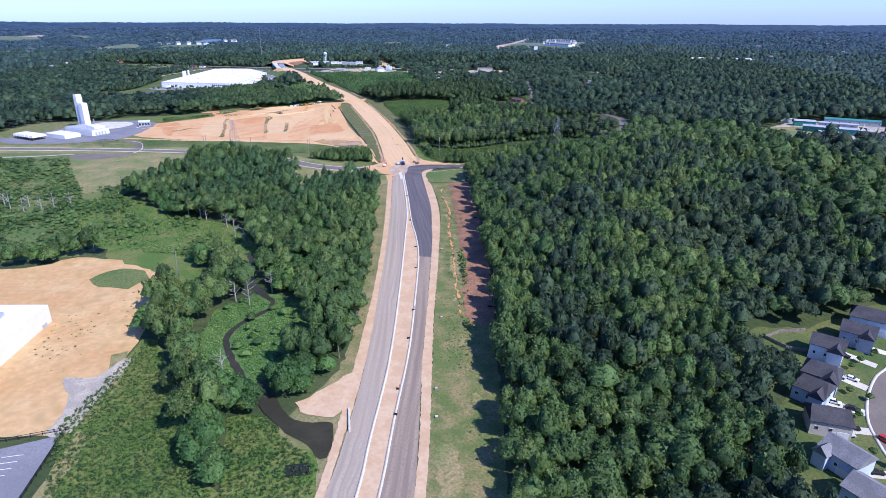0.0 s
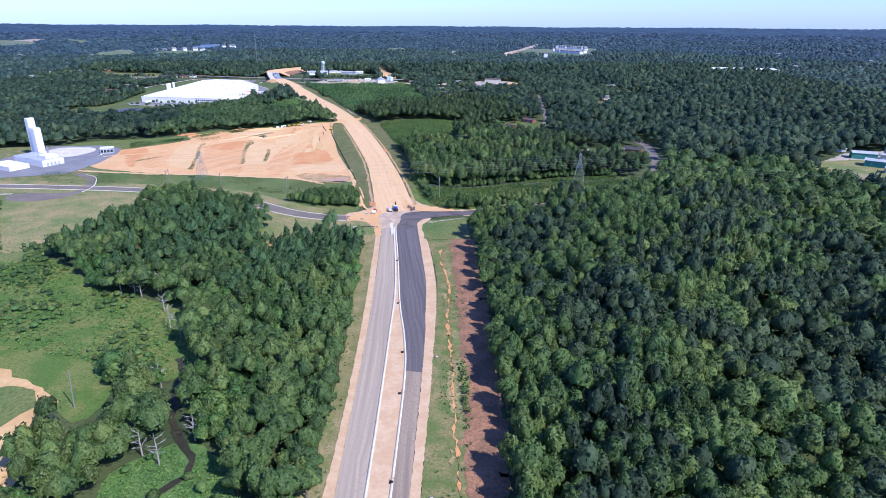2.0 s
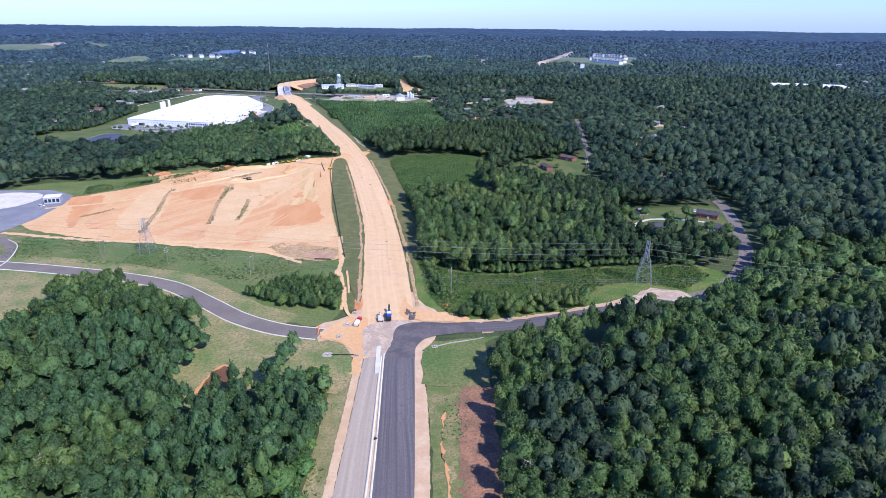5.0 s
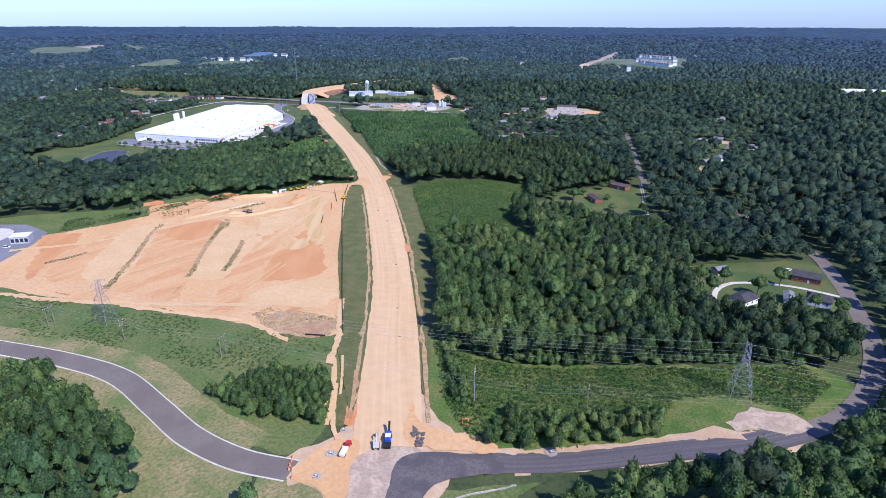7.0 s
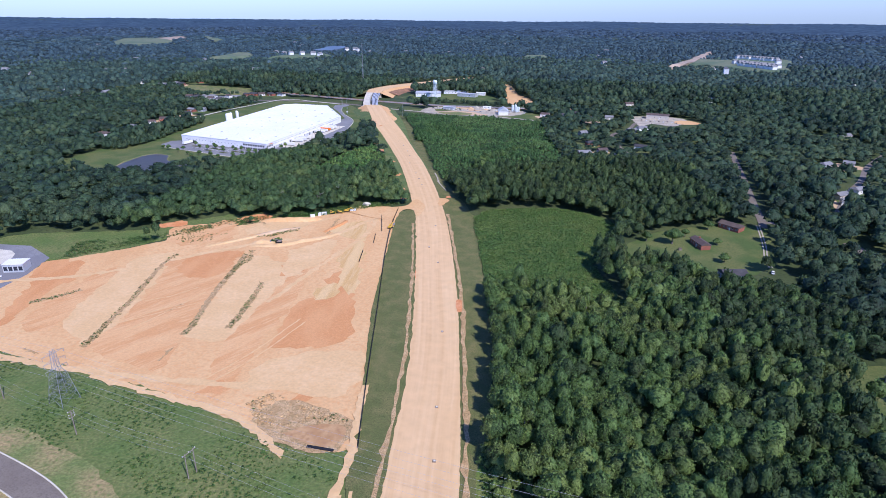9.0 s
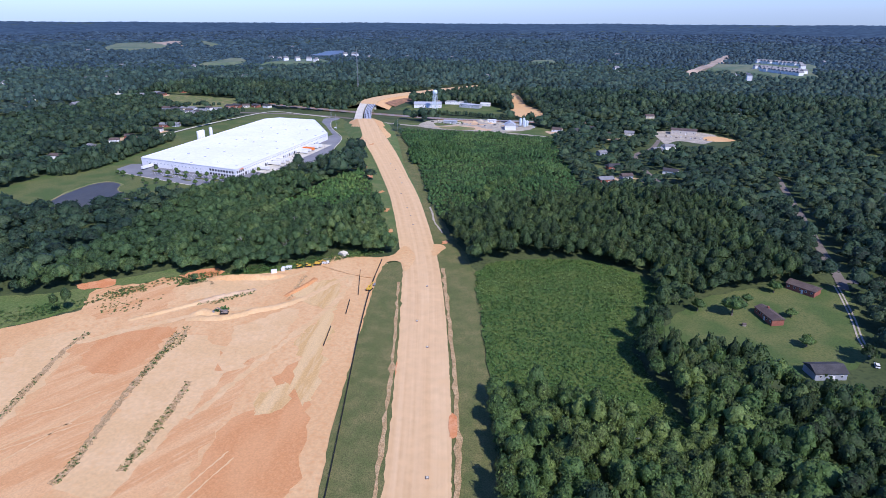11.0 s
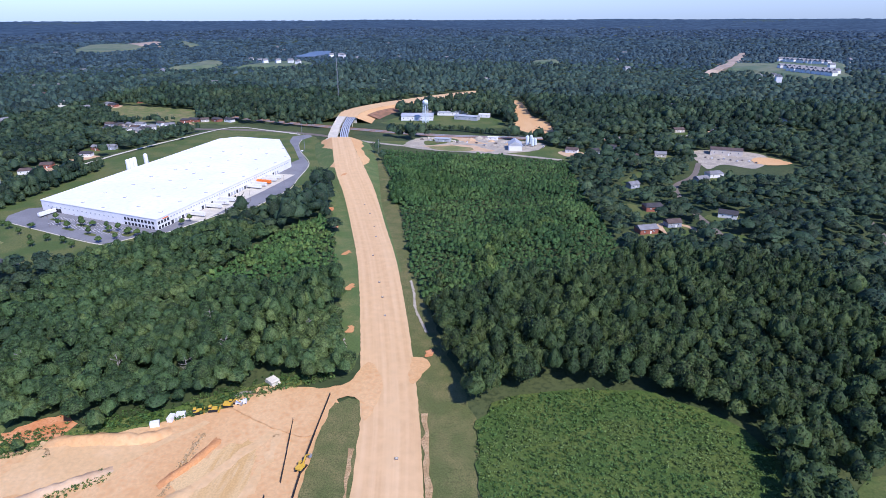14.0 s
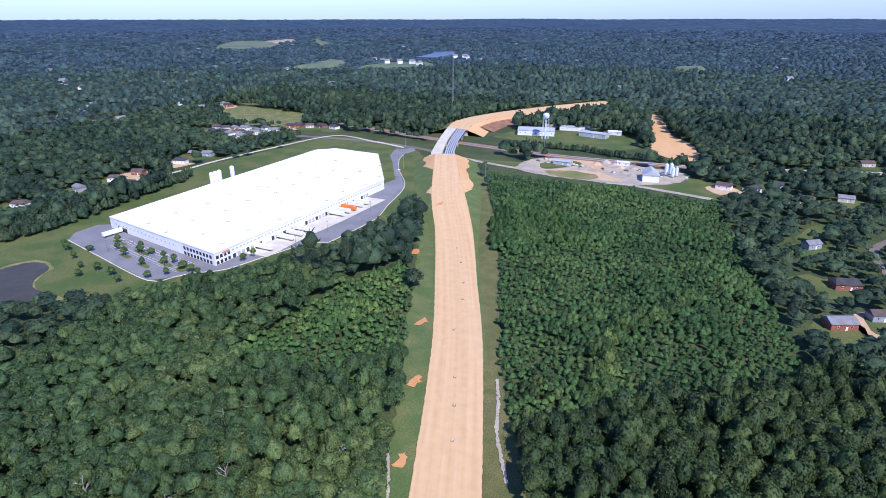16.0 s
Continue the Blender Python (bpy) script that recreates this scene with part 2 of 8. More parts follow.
    "dry_meadow": surface("dry_meadow", (0.150, 0.190, 0.058), (0.330, 0.255, 0.118), (0.105, 0.145, 0.040), 14, 1.1, bump=0.6, lo=0.36, hi=0.64, grit=0.28),
    "asphalt_dusty": surface("dusty_asphalt", (0.320, 0.262, 0.196), (0.450, 0.370, 0.262), (0.335, 0.275, 0.205), 1.3, 0.5, rough=0.85, bump=0.1, lane=60, lo=0.34, hi=0.68, grit=0.05),
    "dust": surface("milled_dust", (0.42, 0.315, 0.215), (0.54, 0.41, 0.275), (0.33, 0.25, 0.175), 4, 0.8, bump=0.2, grit=0.11),
    "mud_dark": surface("dark_mud_water", (0.150, 0.078, 0.036), (0.185, 0.100, 0.046), (0.120, 0.062, 0.030), 5, 1.2, rough=0.3, bump=0.05, spec=0.06),
    "mud": surface("brown_mud_water", (0.42, 0.24, 0.10), (0.50, 0.31, 0.14), (0.36, 0.20, 0.09), 5, 1.2, rough=0.35, bump=0.1, spec=0.3),
    "ochre": surface("ochre_clay", (0.56, 0.355, 0.140), (0.64, 0.44, 0.205), (0.62, 0.43, 0.21), 5, 1.0, bump=0.15, stretch=(8, 1.0, 9.0), streak=True, grit=0.11),
    "field_leaf": foliage("field_grass_leaf", (0.070, 0.138, 0.036), (0.098, 0.174, 0.044), (0.138, 0.200, 0.055), 9.0, 0.4),
    "lake": surface("open_lake_water", (0.075, 0.095, 0.110), (0.085, 0.105, 0.120), (0.070, 0.090, 0.105), 60, 9.0, rough=0.3, bump=0.02, spec=0.08),
    "creek_water": surface("dark_creek_water", (0.040, 0.038, 0.024), (0.052, 0.048, 0.030), (0.034, 0.032, 0.020), 8, 2.0, rough=0.3, bump=0.04, spec=0.05),
    "asphalt_cross": surface("fresh_asphalt", (0.105, 0.092, 0.085), (0.155, 0.132, 0.115), (0.085, 0.076, 0.072), 5, 0.6, rough=0.75, bump=0.1),
    "lot_clay": surface("weedy_clay", (0.530, 0.310, 0.126), (0.600, 0.414, 0.195), (0.440, 0.295, 0.119), 16, 3.0, bump=0.12, lo=0.32, hi=0.68, grit=0.11),
    "grey_twig": surface("bleached_twigs", (0.30, 0.28, 0.25), (0.38, 0.36, 0.33), (0.22, 0.20, 0.18), 1.0, 0.3, bump=0.2),
    "shingle": surface("dark_shingle", (0.058, 0.056, 0.058), (0.078, 0.075, 0.076), (0.046, 0.045, 0.047), 3, 0.35, bump=0.3),
    "shingle_brown": surface("brown_shingle", (0.10, 0.075, 0.065), (0.13, 0.10, 0.085), (0.085, 0.06, 0.05), 3, 0.35, bump=0.3),
    "shingle_grey": surface("grey_shingle", (0.20, 0.20, 0.20), (0.25, 0.25, 0.25), (0.16, 0.16, 0.16), 3, 0.35, bump=0.3),
    "brick": surface("red_brick", (0.28, 0.10, 0.07), (0.33, 0.13, 0.09), (0.22, 0.08, 0.055), 2, 0.25, bump=0.2),
    "siding_white": surface("white_siding", (0.72, 0.72, 0.70), (0.76, 0.76, 0.74), (0.68, 0.68, 0.66), 3, 0.5, bump=0.1),
    "siding_blue": surface("pale_blue_siding", (0.48, 0.56, 0.66), (0.52, 0.60, 0.70), (0.44, 0.52, 0.62), 3, 0.5, bump=0.1),
    "siding_beige": surface("beige_siding", (0.52, 0.47, 0.40), (0.56, 0.51, 0.44), (0.48, 0.43, 0.37), 3, 0.5, bump=0.1),
    "siding_grey": surface("grey_siding", (0.30, 0.32, 0.36), (0.34, 0.36, 0.40), (0.27, 0.29, 0.33), 3, 0.5, bump=0.1),
    "sheet_grey": surface("grey_sheet_metal", (0.40, 0.42, 0.43), (0.46, 0.48, 0.49), (0.35, 0.37, 0.38), 8, 1.0, rough=0.5, bump=0.0),
    "sheet_green": surface("green_sheet_metal", (0.05, 0.24, 0.19), (0.06, 0.28, 0.22), (0.04, 0.20, 0.16), 8, 1.0, rough=0.5, bump=0.0),
    "glass": surface("dark_window_glass", (0.03, 0.035, 0.045), (0.04, 0.045, 0.055), (0.025, 0.03, 0.04), 3, 1, rough=0.1, bump=0.0, spec=0.5),
    "steel": surface("galvanised_steel", (0.30, 0.31, 0.32), (0.36, 0.37, 0.38), (0.26, 0.27, 0.28), 3, 0.5, rough=0.5, bump=0.0, metal=0.3),
    "wire": surface("aluminium_wire", (0.33, 0.33, 0.34), (0.38, 0.38, 0.39), (0.28, 0.28, 0.29), 3, 0.5, rough=0.4, bump=0.0),
    "timber": surface("weathered_pole_timber", (0.22, 0.18, 0.15), (0.28, 0.24, 0.20), (0.16, 0.13, 0.11), 1, 0.2, bump=0.3),
    "black": surface("black_fabric", (0.015, 0.015, 0.017), (0.025, 0.025, 0.027), (0.01, 0.01, 0.012), 1, 0.3, rough=0.8, bump=0.2),
    "rubber": surface("black_rubber", (0.02, 0.02, 0.02), (0.03, 0.03, 0.03), (0.015, 0.015, 0.015), 1, 0.2, rough=0.85, bump=0.1),
    "yellow": surface("machine_yellow", (0.62, 0.38, 0.04), (0.66, 0.42, 0.06), (0.55, 0.33, 0.05), 1, 0.4, rough=0.5, bump=0.0),
    "red": surface("red_paint", (0.45, 0.035, 0.03), (0.50, 0.05, 0.04), (0.40, 0.03, 0.025), 1, 0.4, rough=0.4, bump=0.0),
    "blue": surface("blue_paint", (0.03, 0.08, 0.42), (0.04, 0.10, 0.48), (0.025, 0.06, 0.36), 1, 0.4, rough=0.4, bump=0.0),
    "safety": surface("safety_orange", (0.80, 0.20, 0.03), (0.85, 0.24, 0.04), (0.72, 0.17, 0.03), 1, 0.4, rough=0.5, bump=0.0),
    "silver": surface("silver_paint", (0.45, 0.46, 0.47), (0.50, 0.51, 0.52), (0.42, 0.43, 0.44), 1, 0.4, rough=0.35, bump=0.0),
    "tower_paint": surface("pale_tower_paint", (0.58, 0.66, 0.68), (0.64, 0.72, 0.74), (0.54, 0.62, 0.64), 4, 0.8, rough=0.4, bump=0.0),
    "paint_line": surface("road_paint", (0.75, 0.75, 0.73), (0.80, 0.80, 0.78), (0.65, 0.65, 0.63), 2, 0.3, rough=0.7, bump=0.0),
    "bark": surface("bark", (0.16, 0.13, 0.10), (0.24, 0.20, 0.16), (0.10, 0.08, 0.06), 1.0, 0.2, bump=0.5),
    "roof_white": surface("white_membrane", (0.80, 0.80, 0.79), (0.86, 0.86, 0.85), (0.74, 0.74, 0.73), 30, 3.0, rough=0.6, bump=0.0),
    "wall_white": surface("white_panel", (0.76, 0.76, 0.75), (0.80, 0.80, 0.79), (0.72, 0.72, 0.71), 10, 1.5, rough=0.7, bump=0.0),
}


# ---------------------------------------------------------------- shapes
def sstep(a, b, v):
    t = np.clip((v - a) / (b - a), 0, 1)
    return t * t * (3 - 2 * t)


def terr(x, y):
    """The lie of the land."""
    x, y = np.asarray(x, float), np.asarray(y, float)
    h = -3.5 * (1 - sstep(100, 250, y)) + 3 * sstep(540, 720, y) + 9 * sstep(15, 85, x) * sstep(110, 330, y) * (1 - sstep(470, 640, y))
    return h - 4 * sstep(40, 90, -x) * (1 - sstep(270, 400, y))


def bulk(name, verts, faces, mat):
    """One mesh object out of arrays; faces all with the same number of corners."""
    me = bpy.data.meshes.new(name)
    verts, faces = np.asarray(verts, np.float32), np.asarray(faces, np.int32)
    n, k = faces.shape
    me.vertices.add(len(verts))
    me.vertices.foreach_set("co", verts.ravel())
    me.loops.add(n * k)
    me.loops.foreach_set("vertex_index", faces.ravel())
    me.polygons.add(n)
    me.polygons.foreach_set("loop_start", np.arange(0, n * k, k, dtype=np.int32))
    me.update(calc_edges=True)
    me.materials.append(mat)
    return new(name, me)


def part(name, bm, mat, parent=None, label=""):
    me = bpy.data.meshes.new(name)
    bm.to_mesh(me)
    bm.free()
    me.materials.append(mat)
    ob = new(name, me)
    if parent:
        ob.parent = parent
    return tagged(ob, label)


def box(bm, cx, cy, z0, sx, sy, sz, turn=0.0, taper=1.0):
    """A block standing on z0, turned about its middle."""
    c, s = math.cos(radians(turn)), math.sin(radians(turn))
    vs = []
    for z, k in ((z0, 1.0), (z0 + sz, taper)):
        for u, v in ((-1, -1), (1, -1), (1, 1), (-1, 1)):
            px, py = u * sx / 2 * k, v * sy / 2 * k
            vs.append(bm.verts.new((cx + c * px - s * py, cy + s * px + c * py, z)))
    for f in ((3, 2, 1, 0), (4, 5, 6, 7), (0, 1, 5, 4), (1, 2, 6, 5), (2, 3, 7, 6), (3, 0, 4, 7)):
        bm.faces.new([vs[i] for i in f])
    return bm


def tube(bm, p, q, r0, r1, n=6):
    """A tapered round bar from p to q."""
    p, q = Vector(p), Vector(q)
    side = (q - p).orthogonal().normalized()
    other = (q - p).normalized().cross(side)
    rings = []
    for c, r in ((p, r0), (q, r1)):
        rings.append([bm.verts.new(c + r * (math.cos(a) * side + math.sin(a) * other)) for a in [i * math.tau / n for i in range(n)]])
    for i in range(n):
        bm.faces.new((rings[0][i], rings[0][(i + 1) % n], rings[1][(i + 1) % n], rings[1][i]))
    bm.faces.new(rings[1])
    bm.faces.new(rings[0][::-1])
    return bm


def spline(pts, step=4.0):
    """A smooth line through pts, resampled."""
    p = np.array(pts, float)
    p = np.vstack([2 * p[0] - p[1], p, 2 * p[-1] - p[-2]])
    out = []
    for i in range(1, len(p) - 2):
        n = max(2, int(np.linalg.norm(p[i + 1] - p[i]) / step))
        t = np.linspace(0, 1, n, endpoint=False)[:, None]
        a, b, c, d = p[i - 1], p[i], p[i + 1], p[i + 2]
        out.append(0.5 * (2 * b + (c - a) * t + (2 * a - 5 * b + 4 * c - d) * t ** 2 + (3 * b - 3 * c + d - a) * t ** 3))
    out.append(p[-2][None])
    return np.vstack(out)


def rough_edge(loop, amount, size, seed):
    """A closed outline made uneven."""
    rng = np.random.default_rng(seed)
    pts = spline(list(loop) + [loop[0]], size)[:-1]
    return pts + rng.normal(0, amount, pts.shape)


def inside(poly, x, y):
    poly = np.asarray(poly, float)
    hit = np.zeros(np.shape(x), bool)
    j = len(poly) - 1
    for i in range(len(poly)):
        xi, yi, xj, yj = *poly[i], *poly[j]
        if yi != yj:
            hit ^= ((yi > y) != (yj > y)) & (x < (xj - xi) * (y - yi) / (yj - yi) + xi)
        j = i
    return hit


CLEAR = []      # outlines that bear no trees


def patch(name, loop, mat, lift, wobble=0.6, size=4.0, label="", category="ground", clear=True, smooth=True, rise=None, kind="structure"):
    """A piece of ground cover laid over the land."""
    pts = rough_edge(loop, wobble, size, len(name) + int(abs(loop[0][0]))) if smooth else np.array(loop, float)
    bm = bmesh.new()
    bm.faces.new([bm.verts.new((x, y, 0)) for x, y in pts])
    lo, hi = pts.min(0), pts.max(0)
    cut = 10.0
    for ax in (0, 1):
        for v in np.arange(math.ceil(lo[ax] / cut) * cut, hi[ax], cut):
            co, no = [0, 0, 0], [0, 0, 0]
            co[ax], no[ax] = v, 1
            bmesh.ops.bisect_plane(bm, geom=bm.faces[:] + bm.edges[:] + bm.verts[:], plane_co=co, plane_no=no)
    bmesh.ops.triangulate(bm, faces=bm.faces[:])
    for v in bm.verts:
        v.co.z = float(terr(v.co.x, v.co.y)) + lift + (rise(v.co.x, v.co.y) if rise else 0)
    bmesh.ops.recalc_face_normals(bm, faces=bm.faces[:])
    if sum(f.normal.z for f in bm.faces) < 0:
        bmesh.ops.reverse_faces(bm, faces=bm.faces[:])
    if clear:
        CLEAR.append(pts)
    return tagged(part(name, bm, mat), label, category, kind=kind)


def band(name, left, right, mat, lift, label="", category="road", clear=0.0, step=4.0, rise=None, edge=0.0, seed=1, cols=4):
    """A strip of road between two edge lines."""
    a, b = spline(left, step), spline(right, step)
    n = max(len(a), len(b))
    res = lambda p: np.stack([np.interp(np.linspace(0, 1, n), np.linspace(0, 1, len(p)), p[:, k]) for k in (0, 1)], 1)
    a, b = res(a), res(b)
    wide, mids = np.linalg.norm(a - b, axis=1), (a + b) / 2
    if edge:
        rng = np.random.default_rng(seed)
        a, b = a + rng.normal(0, edge, a.shape), b + rng.normal(0, edge, b.shape)
    w = np.linspace(0, 1, cols)
    xy = (a[:, None] * (1 - w[:, None]) + b[:, None] * w[:, None]).reshape(-1, 2)
    z = terr(xy[:, 0], xy[:, 1]) + lift
    if rise:
        z = z + np.array([rise(*p) for p in xy])
    i = np.arange(n - 1)[:, None] * cols + np.arange(cols - 1)[None]
    i = i.ravel()
    quads = np.stack([i, i + 1, i + cols + 1, i + cols], 1)
    ob = bulk(name, np.c_[xy, z], quads, mat)
    run = np.concatenate([[0], np.cumsum(np.linalg.norm(np.diff(mids, axis=0), axis=1))])
    uv = np.stack([np.tile(w, n) * np.repeat(wide, cols), np.repeat(run, cols)], 1)
    ob.data.uv_layers.new(name="UVMap").data.foreach_set("uv", uv[quads.ravel()].astype(np.float32).ravel())
    if ob.data.polygons[0].normal.z < 0:
        ob.data.flip_normals()
    mid, half = (a + b) / 2, np.linalg.norm(a - b, axis=1) / 2 + clear
    d = np.gradient(mid, axis=0)
    d = np.stack([-d[:, 1], d[:, 0]], 1) / np.linalg.norm(d, axis=1)[:, None]
    CLEAR.append(np.vstack([mid + d * half[:, None], (mid - d * half[:, None])[::-1]]))
    return tagged(ob, label, category, kind="structure")


def offset(line, w):
    p = np.array(line, float)
    d = np.gradient(p, axis=0)
    d = np.stack([-d[:, 1], d[:, 0]], 1) / np.linalg.norm(d, axis=1)[:, None]
    return [tuple(q) for q in p + d * w]


def path(name, line, width, mat, lift, **kw):
    return band(name, offset(line, width / 2), offset(line, -width / 2), mat, lift, **kw)


# ---------------------------------------------------------------- ground
def axis(lo, hi, fine_lo, fine_hi, fine):
    core = np.arange(fine_lo, fine_hi + fine, fine)
    grow = lambda d: np.cumsum(fine * 1.25 ** np.arange(1, 40))
    g = grow(0)
    up = fine_hi + g[g < hi - fine_hi]
    dn = fine_lo - g[g < fine_lo - lo]
    return np.concatenate([[lo], dn[::-1], core, up, [hi]])


gx, gy = axis(-7000, 7000, -500, 300, 10), axis(-600, 6600, -50, 1300, 10)
X, Y = np.meshgrid(gx, gy)
i = (np.arange(len(gy) - 1)[:, None] * len(gx) + np.arange(len(gx) - 1)[None]).ravel()
tagged(bulk("ground", np.c_[X.ravel(), Y.ravel(), terr(X, Y).ravel()], np.stack([i, i + 1, i + len(gx) + 1, i + len(gx)], 1), M["soil"]),
       "wooded rolling ground of dark soil and undergrowth", "ground", kind="structure")
# roads, carriageways and bare ground -------------------------------------
def ramp_up(x, y):
    return float(6.0 * sstep(840, 990, y) * (1 - 0.55 * sstep(1130, 1300, y)))


L_OUT = [(-36.0, -20.0), (-29.0, 60.0), (-23.1, 101.7), (-21.2, 120.6), (-19.5, 153.4), (-19.1, 196.2), (-20.0, 267.0), (-24.1, 367.3)]
L_IN = [(-30.0, -20.0), (-22.0, 60.0), (-16.4, 100.8), (-15.1, 120.6), (-12.7, 153.4), (-11.9, 196.2), (-12.0, 251.9), (-12.8, 293.4), (-18.0, 361.2)]
R_IN = [(-24.0, -20.0), (-16.5, 60.0), (-11.6, 100.7), (-9.7, 127.6), (-7.1, 159.7), (-6.0, 196.1), (-5.6, 229.8)]
R_IN2 = [(-5.6, 229.8), (-7.1, 251.8), (-9.9, 275.2), (-13.2, 316.9), (-16.0, 348.1), (-17.3, 363.2)]
R_OUT = [(-16.0, -20.0), (-8.0, 60.0), (-4.0, 100.7), (-3.0, 153.4), (-2.0, 179.9), (-0.4, 228.7)]
R_OUT2 = [(-0.4, 228.7), (0.1, 255), (-0.3, 266.9), (-0.5, 293.4), (-3.7, 332.9), (-6.0, 359.1), (-7.0, 375.4)]
HAUL_L = [(-25.1, 359.1), (-29.1, 387.6), (-37.0, 433.0), (-48.2, 501.3), (-67, 579), (-88, 656), (-122, 748), (-148, 807), (-176, 866), (-203, 918), (-245, 1012)]
HAUL_R = [(-6.0, 367.3), (-9.1, 392.8), (-18.6, 451.3), (-29.2, 503.3), (-43.3, 565.9), (-69, 657), (-105, 755), (-131, 815), (-158, 876), (-184, 927), (-203, 963), (-228, 1014)]

# grassy corridor beside the paved stretch, bare strip along the wood, power-line cutting
band("verge_east", [(-8.0, 0.0), (-2.0, 98.8), (-0.1, 153.4), (1.9, 228.7), (4.1, 293.4), (-1.9, 352.1), (-4.1, 373.4)], [(12.0, 0.0), (16.1, 98.7), (19.3, 153.3), (21.3, 215.6), (21.8, 265.8), (20.2, 336.7), (18.9, 373.4)],
     M["grass"], 0.06, "mown grass verge of the new road", "verge", edge=0.25, step=2.5)
band("verge_west", [(-48.0, 0.0), (-43.2, 98.8), (-36.7, 128.7), (-26.3, 153.4), (-25.3, 206.0), (-27.0, 267.0), (-33.1, 359.1)], [(-33.0, 0.0), (-23.1, 98.8), (-21.2, 120.6), (-19.5, 153.4), (-18.9, 206.0), (-20.0, 267.0), (-24.1, 359.1)],
     M["verge_dry"], 0.06, "grassy roadside slope with bare patches", "verge", edge=0.25, step=2.5)
band("litter_strip", [(11.0, 175), (11.4, 215), (11.6, 265.8), (10.8, 310), (9.6, 345)], [(20.4, 175), (22.2, 202.5), (23.0, 265.8), (21.0, 345)], M["brown"], 0.12, "bare brown soil strip along the wood edge", "ground", edge=0.7, step=2.0)
path("clay_gully", [(5.6, 331), (5.2, 319), (7.0, 306), (8.7, 294), (8.4, 278), (7.8, 263), (8.2, 246), (8.8, 228), (9.0, 205), (9.4, 180)], 0.45, M["clay_red"], 0.16, label="washed-out clay gully along the verge", category="track", edge=0.4, step=1.6)
patch("power_line_cutting_west", [(-328, 470), (-239, 482), (-144, 474), (-83, 462), (-50.0, 454), (-40.1, 408.1), (-44.1, 382.5), (-75, 393), (-95, 405), (-117, 418), (-141, 425), (-199, 432), (-328, 440)],
      M["rough_grass"], 0.08, label="weedy green cutting under the power line", category="meadow")
patch("power_line_cutting_east", [(-14.1, 454.4), (5.9, 440.1), (35.8, 435.1), (78, 428), (112, 432), (122, 420), (104, 402), (80, 394), (40.0, 391.8), (-0.1, 390.7), (-9.1, 408.1)],
      M["weeds"], 0.08, label="overgrown green cutting under the power line", category="meadow")
patch("verge_haul_east", [(-9.1, 399.9), (-2.1, 408.1), (-12.1, 458.5), (-17.2, 507.3), (-29.4, 565.9), (-50.7, 654.5), (-78, 713), (-96, 749), (-115, 800), (-145, 879), (-196, 989), (-221, 1001), (-160, 880), (-133, 815), (-106, 755), (-71, 657), (-45.3, 565.9), (-31.2, 503.3), (-20.1, 451.3)],
      M["verge"], 0.07, label="long grass verge beside the haul road", category="verge")
patch("verge_haul_west", [(-32.1, 399.9), (-46.0, 436.0), (-58.1, 483.0), (-72, 532), (-84, 587), (-96, 648), (-95, 657), (-90, 659), (-86, 652), (-66, 579), (-47.2, 501.3), (-36.0, 433.0)],
      M["verge"], 0.38, wobble=0.2, size=3, label="long grass strip between haul road and graded site", category="verge")
patch("verge_haul_north", [(-102, 674), (-117, 713), (-135, 753), (-158, 806), (-192, 880), (-220, 930), (-257, 1014), (-241, 1012), (-201, 918), (-174, 866), (-146, 807), (-120, 748), (-98, 684)],
      M["bank_grass"], 0.07, label="grassy slope below the haul road", category="verge")
patch("weed_margin", [(-249, 570), (-216, 585), (-188, 616), (-148, 641), (-118, 666), (-110, 664), (-132, 644), (-187, 607), (-216, 573), (-240, 547), (-299, 556)], M["weeds"], 0.07, label="weedy margin of the graded site", category="meadow")
patch("site_slope", [(-296, 556), (-293, 568), (-268, 580), (-232, 592), (-211, 612), (-192, 628), (-184, 618), (-186, 606), (-207, 588), (-217, 572), (-242, 548), (-262, 553)], M["rough_grass"], 0.075, label="green grassy slope beside the graded site", category="meadow")
patch("graded_site", [(-97, 666), (-89, 624), (-81, 587), (-69, 530), (-57.1, 483.0), (-50.0, 452.3), (-66, 452), (-87, 455), (-122, 463), (-156, 468), (-193, 472), (-236, 487), (-246, 515), (-238, 547), (-213, 573), (-185, 607), (-132, 644)],
      M["clay"], 0.16, wobble=0.35, size=2.5, label="graded building site of bare red clay", category="ground")
patch("intersection_pad", [(-46.1, 381.5), (-44.1, 372.3), (-34.1, 367.3), (-25.1, 359.1), (-6.0, 363.2), (-0.1, 374.4), (1.9, 391.8), (-8.1, 406.0), (-14.0, 418.3), (-30.1, 420.3), (-33.1, 395.8)], M["tan"], 0.1, label="bare tan soil round the unfinished crossing", category="ground")

band("shoulder_east", [(-12.0, 0.0), (-4.0, 100.7), (-3.0, 153.4), (-2.0, 179.9), (-0.4, 228.7), (-0.2, 255), (-0.8, 293.4), (-5.4, 352.1), (-6.6, 366)], [(-8.4, 0.0), (-1.6, 100.7), (-0.4, 137.8), (0.5, 179.9), (2.5, 228.7), (3.7, 286.2), (0.6, 330), (-2.4, 352), (-3.6, 366)],
     M["tan"], 0.13, "bare sandy shoulder of the new road", "shoulder", edge=0.09, step=0.9)
band("shoulder_west", [(-34.0, 0.0), (-25.0, 101.7), (-22.4, 159.7), (-21.3, 206.0), (-22.4, 267.0), (-26.6, 361.1)], [(-32.0, 0.0), (-23.1, 101.7), (-19.5, 153.4), (-19.1, 196.2), (-20.0, 267.0), (-24.1, 361.1)],
